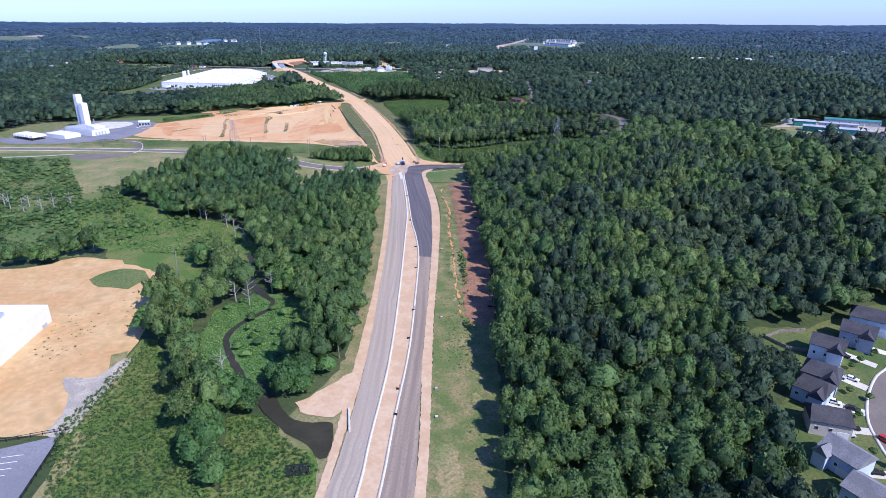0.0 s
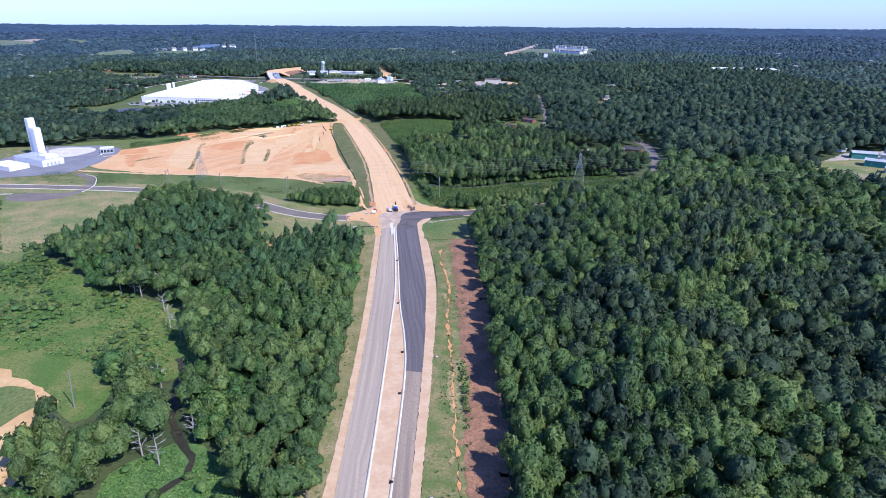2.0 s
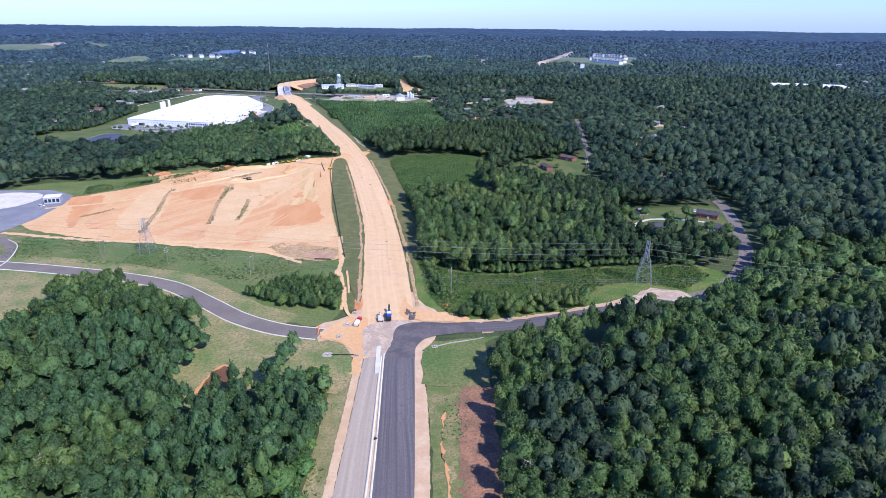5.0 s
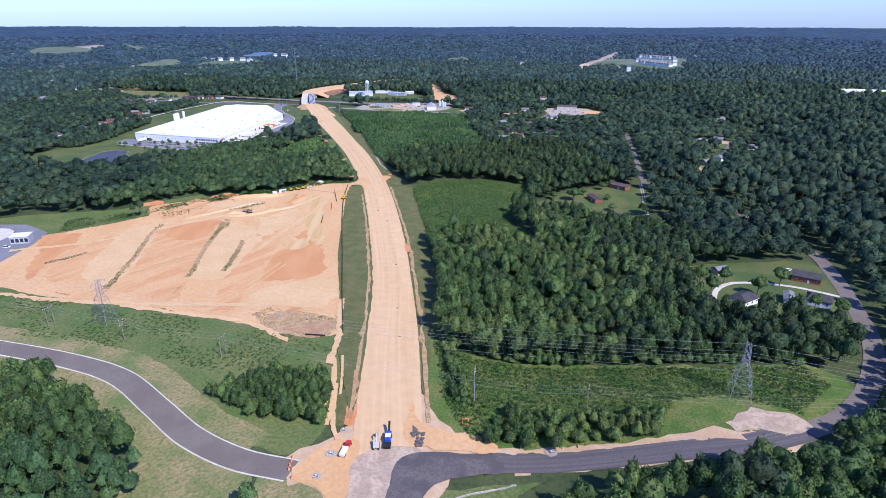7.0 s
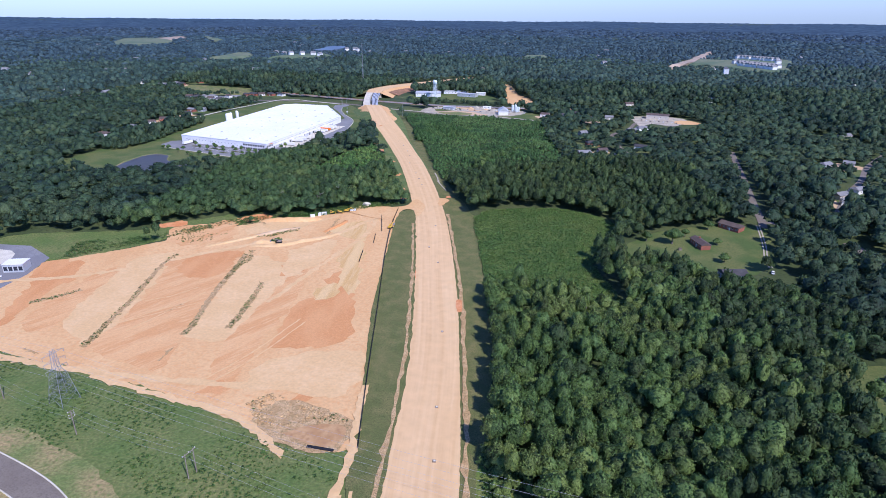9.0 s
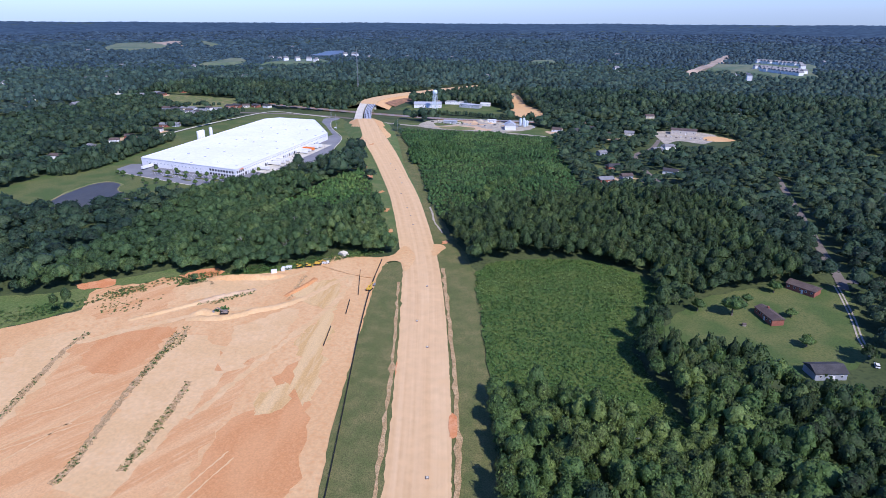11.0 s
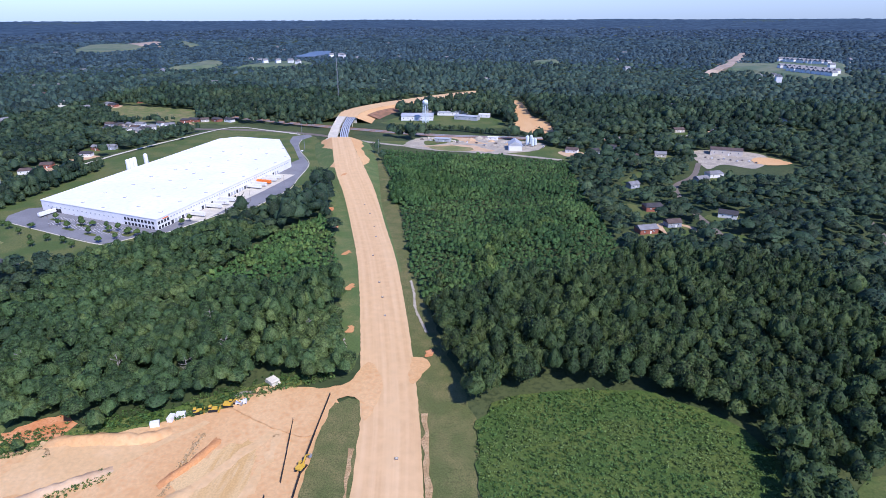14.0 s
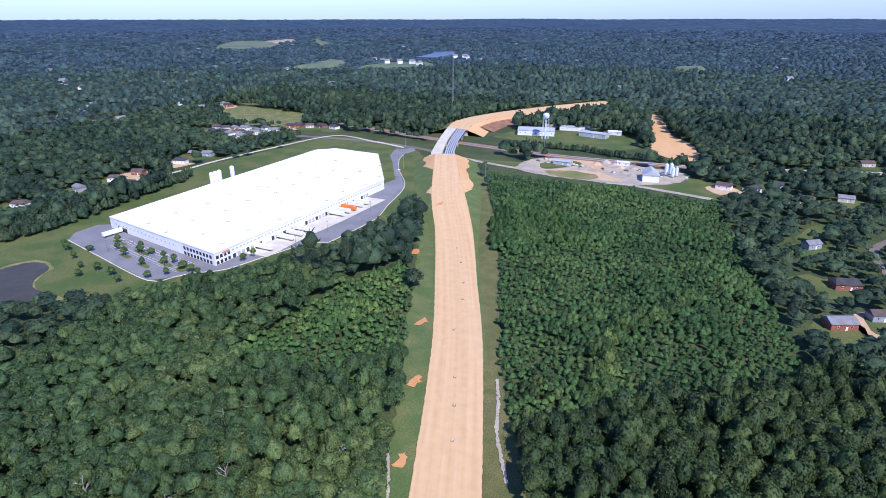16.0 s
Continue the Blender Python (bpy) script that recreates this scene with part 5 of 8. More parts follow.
for x, y, a, b in ((-107.5, 700, 1.6, 3.0), (-121, 735, 1.8, 3.4), (-101.5, 682, 2.2, 2.6), (-137, 772, 1.6, 3.5), (-74, 690, 1.5, 2.5), (-191, 905, 1.4, 3.5)):
    patch("clay_stain", [(x - a, y - b), (x + a * 0.7, y - b * 0.8), (x + a, y + b * 0.4), (x - a * 0.4, y + b)], M["orange"] if b < 3 else M["clay_red"], 0.34, wobble=0.4, size=0.9, label="raw clay washed over the verge", category="ground", clear=False, rise=ramp_up)
path("ditch_water", [(-37.2, 426.5), (-35.8, 419.6), (-34.6, 412.3), (-33.6, 405.2), (-33.0, 400.3)], 1.3, M["mud"], 0.49, label="muddy orange water standing in the road ditch", category="water", edge=0.15, step=1.5)
patch("verge_corner", [(-41.8, 412.7), (-38.4, 415.0), (-35.0, 413.9), (-34.1, 406.0), (-32.8, 397.4), (-37.4, 396.6), (-39.5, 405.1)], M["verge"], 0.19, wobble=0.3, size=2, label="rough grass corner by the haul road", category="verge")
patch("gravel_lay_by", [(79, 399), (87, 405), (96, 404), (101, 399), (94, 394), (85, 396), (79, 394)], M["dust"], 0.22, wobble=0.8, size=2, label="patch of pale crushed stone", category="ground")
patch("clay_bank", [(6, 390), (30, 391.4), (60, 393.6), (74, 396), (80, 391), (60, 391.5), (30, 389.6), (8, 388)], M["tan"], 0.2, wobble=0.5, size=3, label="raw clay bank of the side road", category="ground")

# creek, pool and the bank work
patch("creek_pool", [(-51, 143), (-47, 144), (-43, 138), (-35, 127.5), (-26, 126.5), (-24.6, 124), (-24, 116), (-26, 113), (-30, 118), (-36, 122.5), (-43, 130), (-48, 138)], M["creek_water"], 0.25, wobble=0.15, size=2, label="dark still pool of the dammed creek", category="water")
path("creek", [(-79, 242), (-75, 234), (-72.5, 224), (-68, 210), (-62, 200), (-56, 193), (-56, 187), (-63, 179), (-65.5, 173), (-64, 166), (-59, 156), (-51, 143)], 2.0, M["creek_water"], 0.22, label="narrow dark creek", category="water", clear=2.0, edge=0.25, step=2.5)
CREEK_BED = [np.array(offset([(-72.5, 224), (-68, 210), (-62, 200), (-56, 193), (-56, 187), (-63, 179), (-65.5, 173), (-64, 166), (-59, 156), (-51, 143)], 1.7) + offset([(-72.5, 224), (-68, 210), (-62, 200), (-56, 193), (-56, 187), (-63, 179), (-65.5, 173), (-64, 166), (-59, 156), (-51, 143)], -1.7)[::-1], float)]

patch("creek_bank", [(-36, 134), (-32, 129.5), (-25, 128.5), (-23, 133), (-20.5, 148), (-25, 146), (-30, 140)], M["tan"], 0.24, wobble=0.3, size=2, label="bare sandy work bank", category="ground")
wall = thing("barrier_wall", "white concrete barrier along the culvert", "barrier", -21, 127, 8)
part("wall", box(bmesh.new(), 0, 0, -0.2, 0.45, 9, 0.9), M["concrete"], wall)
tarp = thing("tarpaulin", "dark blue tarpaulin weighed down on the bank", "tarpaulin", -30.5, 109.5, 10)
bm = bmesh.new()
rngt = np.random.default_rng(3)
grid = [[bm.verts.new((u * 0.75 - 2.6, v * 0.75 - 1.9, 0.25 + 0.12 * rngt.random())) for u in range(8)] for v in range(6)]
for v in range(5):
    for u in range(7):
        bm.faces.new((grid[v][u], grid[v][u + 1], grid[v + 1][u + 1], grid[v + 1][u]))
part("sheet", bm, M["black"], tarp)

# silt fence of the graded site
fence = tagged(new("silt_fence"), "black silt fence along the graded site", "fence")
line = spline([(-48.5, 452), (-58, 487), (-70, 533), (-79, 567), (-86, 594), (-94, 629), (-99, 660)], 4.0)
bm = bmesh.new()
for (x0, y0), (x1, y1) in zip(line, line[1:]):
    za, zb = float(terr(x0, y0)), float(terr(x1, y1))
    q = [bm.verts.new(v) for v in ((x0, y0, za + 0.1), (x1, y1, zb + 0.1), (x1, y1, zb + 1.1), (x0, y0, za + 1.1), (x0 + 0.12, y0, za + 0.1), (x1 + 0.12, y1, zb + 0.1), (x1 + 0.12, y1, zb + 1.1), (x0 + 0.12, y0, za + 1.1))]
    for f in ((0, 1, 2, 3), (5, 4, 7, 6), (3, 2, 6, 7), (0, 4, 5, 1)):
        bm.faces.new([q[k] for k in f])
part("fabric", bm, M["black"], fence)
stake = box(bmesh.new(), 0, 0, 0, 0.1, 0.1, 1.3)
first = part("stake", stake, M["timber"], fence)
first.location = (line[0][0], line[0][1], float(terr(*line[0])))
for x, y in line[1:]:
    o = first.copy()
    scene.collection.objects.link(o)
    o.location = (x, y, float(terr(x, y)))

# machines at the crossing
excavator("cream-coloured crawler excavator on the crossing", -22, 388, 100, paint=M["siding_beige"])
pav = thing("road_mill", "blue road milling machine with a long conveyor", "road machine", -19, 391, 96)
b = box(bmesh.new(), 0, 0, 0.6, 4.2, 1.7, 1.5)
bmesh.ops.bevel(b, geom=b.edges[:], offset=0.1, segments=1, affect="EDGES")
part("engine_housing", b, M["blue"], pav)
part("conveyor", tube(bmesh.new(), (1.8, 0, 1.0), (5.4, 0, 2.9), 0.5, 0.45, 4), M["rubber"], pav, "black conveyor")
part("canopy", box(bmesh.new(), -0.6, 0, 2.5, 1.8, 1.6, 0.1), M["siding_white"], pav)
part("hopper", box(bmesh.new(), -3.1, 0, 0.5, 2.0, 1.9, 0.9, taper=1.1), M["rubber"], pav)
for wx in (-1.7, 1.7):
    for wy in (-0.8, 0.8):
        part("track", box(bmesh.new(), wx, wy, 0, 1.2, 0.35, 0.6), M["rubber"], pav)
trk = thing("dump_truck", "red truck with a white load bed on bare clay", "truck", -30.3, 386, 84)
part("bed", box(bmesh.new(), -2.6, 0, 0.8, 4.4, 1.9, 1.0, taper=1.05), M["siding_white"], trk)
cab = part("cab", box(bmesh.new(), 1.6, 0, 0.6, 1.6, 1.8, 1.5, taper=0.88), M["red"], trk)
part("window", box(bmesh.new(), 1.75, 0, 1.4, 1.5, 1.82, 0.5, taper=0.9), M["glass"], cab)
part("hood", box(bmesh.new(), 2.9, 0, 0.6, 1.3, 1.5, 0.9, taper=0.9), M["red"], trk)
for wx in (-4.0, -3.0, 2.7):
    for wy in (-0.8, 0.8):
        part("wheel", wheel(bmesh.new(), wx, wy, 0.42, 0.35), M["rubber"], trk)
trk.scale = (0.8, 0.8, 0.8)
rub = thing("asphalt_rubble", "heap of broken dark asphalt slabs", "rubble", -10.5, 393, 20)
rr = np.random.default_rng(5)
for k in range(26):
    u, v = rr.normal(0, 1.0), rr.normal(0, 2.6)
    slab = part("slab", box(bmesh.new(), 0, 0, 0, rr.uniform(0.5, 1.6), rr.uniform(0.4, 1.2), rr.uniform(0.15, 0.4)), M["asphalt_new"], rub)
    slab.matrix_basis = pose(u, v, 0.1 + 0.25 * rr.random(), rr.uniform(-20, 20), rr.uniform(-20, 20), rr.uniform(0, 180))
drum = thing("traffic_drum", "orange and white traffic drum at the road end", "traffic drum", -44.5, 381, group="drums across the side road")
part("barrel", tube(bmesh.new(), (0, 0, 0), (0, 0, 0.85), 0.28, 0.22, 10), M["safety"], drum)
part("stripe", tube(bmesh.new(), (0, 0, 0.35), (0, 0, 0.5), 0.27, 0.26, 10), M["siding_white"], drum, "white reflective band")
for x, y in ((-44.3, 379.3), (-44.1, 377.6), (-43.9, 376), (-42, 373)):
    copy_thing(drum, pose(x, y, float(terr(x, y)) + 0.2))
for x, y, r_ in ((-34.3, 383.7, 1.7), (-35.7, 374.5, 1.3), (-37.0, 361.2, 1.9), (-26.6, 361.5, 0.9), (0.4, 369.2, 1.2), (28.2, 389.7, 1.9), (-33.3, 394.3, 1.1)):
    patch("stone_ring", [(x + r_ * math.cos(a * 0.785), y + r_ * math.sin(a * 0.785)) for a in range(8)], M["gravel"], 0.36, wobble=0.12, size=0.8, label="ring of pale stones round a drain", category="stones", clear=False)
    copy_thing(inlet, pose(x, y, float(terr(x, y)) + 0.3, 0, 0, 10))
pipe = thing("drain_pipe", "black corrugated drain pipe lying on dry grass", "pipe", -31.6, 361.3, 2)
part("pipe", tube(bmesh.new(), (-4.0, 0, 0.35), (4.0, 0.15, 0.35), 0.17, 0.17, 8), M["black"], pipe)
path("silt_line", [(0.8, 369.3), (6.7, 372.3), (13.2, 374.6), (18.1, 376.6)], 0.7, M["gravel"], 0.3, label="pale line of washed stones through grass", category="ditch", edge=0.12, step=1.0)
nose = thing("median_nose", "white concrete nose of the median", "kerb", -18.9, 359.3, 6)
part("slab", box(bmesh.new(), 0, 0, 0.1, 1.5, 17.5, 0.22), M["concrete"], nose)
# marker posts along the median
post = thing("marker_post", "thin marker post beside a drain in the median", "marker post", -9, 140, group="posts along the median")
part("post", box(bmesh.new(), 0, 0, 0, 0.14, 0.14, 1.5), M["timber"], post)
part("flag", box(bmesh.new(), 0, 0, 1.2, 0.25, 0.16, 0.3), M["safety"], post)
part("drain", box(bmesh.new(), -0.5, 0, 0, 0.8, 0.8, 0.25), M["rubber"], post)
for x, y in ((-9, 129), (-6, 184), (-6, 218), (-7, 166), (-10, 275), (-13, 317), (-6.5, 240)):
    copy_thing(post, pose(x, y, float(terr(x, y)) + 0.22))

def berm(label, line, width, height, mat, seed=1):
    """A long heap of soil along a line."""
    pts, r = spline(line, 1.5), np.random.default_rng(seed)
    d = np.gradient(pts, axis=0)
    d = np.stack([-d[:, 1], d[:, 0]], 1) / np.linalg.norm(d, axis=1)[:, None]
    n = len(pts)
    fade = np.sin(np.linspace(0, math.pi, n)) ** 0.5
    V = []
    for k, (u, z) in enumerate(((-1, 0.0), (-0.45, 0.8), (0.0, 1.0), (0.5, 0.75), (1, 0.0))):
        q = pts + d * (u * width / 2) + r.normal(0, 0.12 * width / 2, pts.shape)
        V.append(np.c_[q, terr(q[:, 0], q[:, 1]) + 0.15 + z * height * fade * r.uniform(0.7, 1.2, n)])
    i = np.arange(n - 1)
    F = np.vstack([np.stack([k * n + i, k * n + i + 1, (k + 1) * n + i + 1, (k + 1) * n + i], 1) for k in range(4)])
    ob = bulk("earth_bank", np.vstack(V), F, mat)
    if sum(f.normal.z for f in ob.data.polygons) < 0:
        ob.data.flip_normals()
    return tagged(ob, label, "earth bank")


berm("long low bank of tan clay on the site", [(-158, 587), (-143, 591), (-134, 599), (-126, 605), (-118, 616)], 4.5, 1.0, M["clay_pale"], 1)
berm("heap of pale sandy soil", [(-158, 589), (-153, 593), (-147, 592)], 5.0, 1.5, M["clay_pale"], 2)
berm("raw clay bank at the site edge", [(-170, 622), (-156, 626), (-144, 629), (-138, 634)], 5.0, 2.0, M["clay"], 3)
berm("low ridge of clay with weeds", [(-163, 598), (-156, 605), (-150, 611), (-143, 617)], 4.0, 1.2, M["tan"], 4)
berm("low ridge of graded clay", [(-128, 614), (-124, 624), (-122, 634)], 3.0, 0.9, M["clay_red"], 5)
berm("low ridge of graded clay", [(-150, 612), (-168, 592), (-180, 580)], 3.0, 0.7, M["clay_pale"], 6)
berm("grey rubble heap on the site", [(-122, 656), (-126, 655), (-129, 652)], 3.0, 0.6, M["gravel"], 7)
for k, ln in enumerate(([(-105, 646), (-101, 634), (-97, 622)], [(-99, 617), (-97.5, 611), (-96, 605)], [(-98, 594), (-96.5, 587), (-95, 580)])):
    sf = tagged(new("silt_fence"), "short black silt fence on the graded site", "fence")
    for a, b in zip(ln, ln[1:]):
        a, b = np.array(a, float), np.array(b, float)
        c = (a + b) / 2
        part("fabric", box(bmesh.new(), c[0], c[1], float(terr(*c)) + 0.1, np.linalg.norm(b - a), 0.12, 0.75, turn=math.degrees(math.atan2(*(b - a)[::-1]))), M["black"], sf)
        part("post", box(bmesh.new(), a[0], a[1], float(terr(*a)) + 0.1, 0.1, 0.1, 1.0), M["timber"], sf)

# machines and stores on the graded site
dozer("yellow bulldozer parked at the site edge", -135, 643, 30)
dozer("yellow bulldozer parked at the site edge", -131, 645, 20)
excavator("yellow excavator parked at the site edge", -127.5, 648, 10)
excavator("dark excavator digging on the graded site", -145, 594, 200, paint=M["timber"])
excavator("yellow excavator beside the silt fence", -94, 628, 80)
for x, y, t in ((-139, 640.5, 20), (-141, 638.5, 100), (-144, 635, 30)):
    crate = thing("storage_container", "small white storage container at the site edge", "container", x, y, t, group="containers at the site edge")
    part("body", box(bmesh.new(), 0, 0, 0, 2.6, 1.5, 1.5), M["siding_white"], crate)
    part("door", box(bmesh.new(), 1.31, 0, 0.1, 0.05, 1.2, 1.3), M["sheet_grey"], crate)
wt = thing("pickup_truck", "white service truck at the site edge", "truck", -124, 650, 20)
part("cab", box(bmesh.new(), 0.7, 0, 0.4, 1.3, 1.4, 1.1, taper=0.85), M["siding_white"], wt)
part("bed", box(bmesh.new(), -1.0, 0, 0.4, 2.0, 1.4, 0.6), M["siding_white"], wt)
for wx in (-1.2, 1.0):
    for wy in (-0.6, 0.6):
        part("wheel", wheel(bmesh.new(), wx, wy, 0.33, 0.22), M["rubber"], wt)
stack = thing("pipe_stack", "stack of pale concrete pipes on bare ground", "pipes", -120, 662, 60)
for row in range(2):
    for k in range(5 - row):
        part("pipe", tube(bmesh.new(), (-1.5, (k + row / 2) * 0.95 - 2, 0.5 + row * 0.8), (1.5, (k + row / 2) * 0.95 - 2, 0.5 + row * 0.8), 0.46, 0.46, 10), M["concrete"], stack)

# power line
TOWERS = [(-372, 492), (-147, 452), (85, 411), (330, 368)]
for x, y in TOWERS[1:3]:
    pylon("grey steel lattice transmission tower in the cutting", x, y, -10)
for k in range(3):
    for s in (-1, 1):
        for z in (18.5 * 0.66 - 0.9, 18.5 * 0.80 - 0.9, 18.5 * 0.94 - 0.9)[k:k + 1]:
            bm = bmesh.new()
            for (x0, y0), (x1, y1) in zip(TOWERS, TOWERS[1:]):
                pts = sagging((x0 + 0.62 * s, y0 + 3.45 * s, float(terr(x0, y0)) + z), (x1 + 0.62 * s, y1 + 3.45 * s, float(terr(x1, y1)) + z), 4.0)
                for a, b in zip(pts, pts[1:]):
                    tube(bm, a, b, 0.026, 0.026, 3)
            tagged(part("power_cable", bm, M["wire"]), "thin grey transmission line sagging between towers", "cable", "power cables")
HF = [(-300, 466), (-167, 447), (-131, 439), (-88, 432), (5, 413), (40, 408), (120, 400)]
for x, y in (HF[1], HF[3]):
    pole("two-legged timber power pole in the cutting", x, y, 8, double=True, turn=-12)
pole("single timber power pole with three crossarms in the cutting", *HF[2], 8.5, arms=3, turn=-12)
pole("tall pale steel power pole in the cutting", 5, 413, 13, arms=3, mat="steel", turn=-12)
pole("timber power pole in the cutting", 40, 408, 9, turn=-12)
for s in (-2.0, 0.0, 2.0):
    bm = bmesh.new()
    for (x0, y0), (x1, y1) in zip(HF, HF[1:]):
        pts = sagging((x0, y0 + s, float(terr(x0, y0)) + 8.0), (x1, y1 + s, float(terr(x1, y1)) + 8.0), 1.2, 8)
        for a, b in zip(pts, pts[1:]):
            tube(bm, a, b, 0.018, 0.018, 3)
    tagged(part("power_cable", bm, M["wire"]), "thin power line between timber poles", "cable", "power cables")
pole("leaning pale power pole above scrub", -146, 246, 13, arms=0, mat="steel", lean=1.2)
pole("leaning pale power pole beside trees", -99, 217, 12, arms=0, mat="steel", lean=1.0)


# ---------------------------------------------------------------- warehouse and its yard
WH = [(-250, 780), (-242, 926), (-284, 990), (-325, 993), (-337, 982), (-342, 797)]
Z0, Z1 = 2.9, 9.2
warehouse = tagged(new("warehouse"), "huge white flat-roofed distribution warehouse with dock doors", "warehouse")
part("wall", prism(bmesh.new(), WH, Z0 - 0.5, Z1), M["wall_white"], warehouse)
mid = np.mean(WH, axis=0)
part("roof", prism(bmesh.new(), [tuple(mid + (np.array(q) - mid) * 0.994) for q in WH], Z1, Z1 + 0.12), M["roof_white"], warehouse)
for k in range(6):
    p, q = np.array(WH[k], float), np.array(WH[(k + 1) % 6], float)
    n = (q - p) / np.linalg.norm(q - p)
    w = np.array([-n[1], n[0]]) * 0.25
    part("parapet", prism(bmesh.new(), [tuple(p + w), tuple(q + w), tuple(q - w), tuple(p - w)], Z1, Z1 + 0.35), M["wall_white"], warehouse)


def on_wall(k, s, z, w, h, name, mat, parent, deep=0.12, label=""):
    """A panel set on side k of the warehouse, s metres along."""
    p, q = np.array(WH[k], float), np.array(WH[(k + 1) % 6], float)
    n = (q - p) / np.linalg.norm(q - p)
    c = p + n * s
    return part(name, box(bmesh.new(), c[0], c[1], z, w, deep * 2, h, turn=math.degrees(math.atan2(n[1], n[0]))), mat, parent, label)


for k in range(56):     # dock side: high lights and dock doors
    on_wall(0, 4 + k * 2.5, Z0 + 4.3, 1.1, 0.7, "window", M["sheet_grey"], warehouse)
for k in range(40):
    if 10 < k * 3.0 + 12 < 128 and k % 9 < 7:
        on_wall(0, 12 + k * 3.0, Z0, 1.9, 2.4, "dock_door", M["sheet_grey"] if k % 3 else M["glass"], warehouse)
for k in range(9):      # glazed office corner on two floors
    for z in (Z0 + 0.5, Z0 + 3.3):
        on_wall(5, 92 - 1.6 - k * 2.6, z, 1.6, 1.6, "window", M["glass"], warehouse)
for k in range(4):
    for z in (Z0 + 0.5, Z0 + 3.3):
        on_wall(0, 1.6 + k * 2.4, z, 1.5, 1.6, "window", M["glass"], warehouse)
for k in range(16):
    on_wall(5, 6 + k * 3.6, Z0 + 3.2, 0.9, 0.7, "window", M["sheet_grey"], warehouse)
on_wall(5, 12, Z0, 9, 2.6, "loading_bay", M["glass"], warehouse)
on_wall(0, 7, Z0 + 5.2, 4.5, 0.5, "sign", M["safety"], warehouse, deep=0.2)

unit = thing("rooftop_unit", "small grey rooftop ventilation unit", "rooftop unit", -300, 880, 5, Z1 + 0.12, group="units on the warehouse roof")
part("casing", box(bmesh.new(), 0, 0, 0, 1.6, 1.6, 0.55), M["sheet_grey"], unit)
part("hood", box(bmesh.new(), 0, 0, 0.55, 1.9, 1.9, 0.22, taper=0.6), M["siding_white"], unit)
for i in range(9):
    for j in range(4):
        if (i, j) != (5, 1):
            copy_thing(unit, pose(-256 - j * 19 - (i % 2) * 3 + 1.4 * i, 792 + i * 20 + (j % 2) * 6, Z1 + 0.12, 0, 0, 5))
for x, y in ((-342, 876), (-342, 879.5), (-342, 883), (-342, 895)):
    silo = thing("silo", "white cylindrical silo beside the warehouse", "silo", x - 2, y, 0, Z0, group="silos behind the warehouse")
    part("tank", tube(bmesh.new(), (0, 0, 0), (0, 0, 12), 1.5, 1.5, 16), M["siding_white"], silo)
    part("cap", tube(bmesh.new(), (0, 0, 12), (0, 0, 12.7), 1.5, 0.4, 16), M["siding_white"], silo)

patch("dock_apron", [(-248.6, 798), (-235, 799), (-234, 830), (-231, 862), (-229, 905), (-242.8, 905)], M["concrete"], 0.22, wobble=0, smooth=False, label="pale concrete apron in front of the docks", category="yard")
for k, (y, paint, lb) in enumerate(((806, "siding_white", "white"), (822, "siding_white", "white"), (829, "siding_white", "white"), (836, "siding_white", "white"), (866, "siding_white", "white"), (872, "siding_white", "white"), (878, "safety", "orange"), (885, "siding_white", "white"), (891, "siding_white", "white"))):
    trailer(lb + " semi trailer backed up to a dock door", -242.9 + (y - 806) * 0.055, y, -3, M[paint], z=3.25)
trailer("white semi trailer at the end loading bay", -331, 789, 80, M["siding_white"], z=3.1)
stripes = tagged(new("parking_markings"), "white painted parking bays", "markings", kind="structure")
for row, (x0, y0, x1, y1, n) in enumerate(((-322, 786, -262, 776, 30), (-318, 778, -262, 769, 28))):
    bm = bmesh.new()
    for k in range(n):
        t = k / (n - 1)
        box(bm, x0 + (x1 - x0) * t, y0 + (y1 - y0) * t, 3.2, 0.18, 4.5, 0.03, turn=-9)
    part("stripes", bm, M["paint_line"], stripes)
for ln in ([(-346, 774), (-314, 766), (-266, 755), (-258, 763)], [(-258, 763), (-253, 770), (-243, 779), (-236, 800), (-228, 822), (-219, 828)], [(-219, 828), (-216, 868), (-222, 895), (-233, 938), (-258, 976), (-271, 1000), (-278, 1021)]):
    kerb("yard_kerb", ln, M["concrete"], 0.5, 0.15, 0.15, "pale concrete kerb of the yard")
for x, y in ((-300, 777), (-270, 768), (-228, 840), (-225, 880), (-312, 771), (-230, 815)):
    lamp = thing("street_lamp", "dark parking-lot lamp on a thin pole", "lamp", x, y, 0, 3.1, group="lamps round the yard")
    part("post", tube(bmesh.new(), (0, 0, 0), (0, 0, 6.5), 0.09, 0.06, 6), M["timber"], lamp)
    part("lamp_head", box(bmesh.new(), 0, 0, 6.5, 0.9, 0.35, 0.14), M["timber"], lamp)
for x, y, h in ((-255, 978, 15), (-190, 980, 13), (-172, 1066, 20), (-262, 982, 16), (-289, 1045, 14)):
    pole("tall pale steel pole beside the road", x, y, h, arms=0, mat="steel")


for x, y, a, b in ((-318, 782.5, 5, 1.2), (-296, 777.5, 5, 1.2), (-274, 772, 5, 1.2), (-300, 771, 4, 1.2), (-282, 766.5, 4, 1.2), (-262, 771, 3, 2.5)):
    patch("planting_island", [(x - a, y + a * 0.2 - b), (x + a, y - a * 0.2 - b), (x + a, y - a * 0.2 + b), (x - a, y + a * 0.2 + b)], M["lawn"], 0.24, wobble=0.1, size=2, label="planted island in the car park", category="bed", clear=False)

# ---------------------------------------------------------------- houses
SUB = "houses of the suburban street"
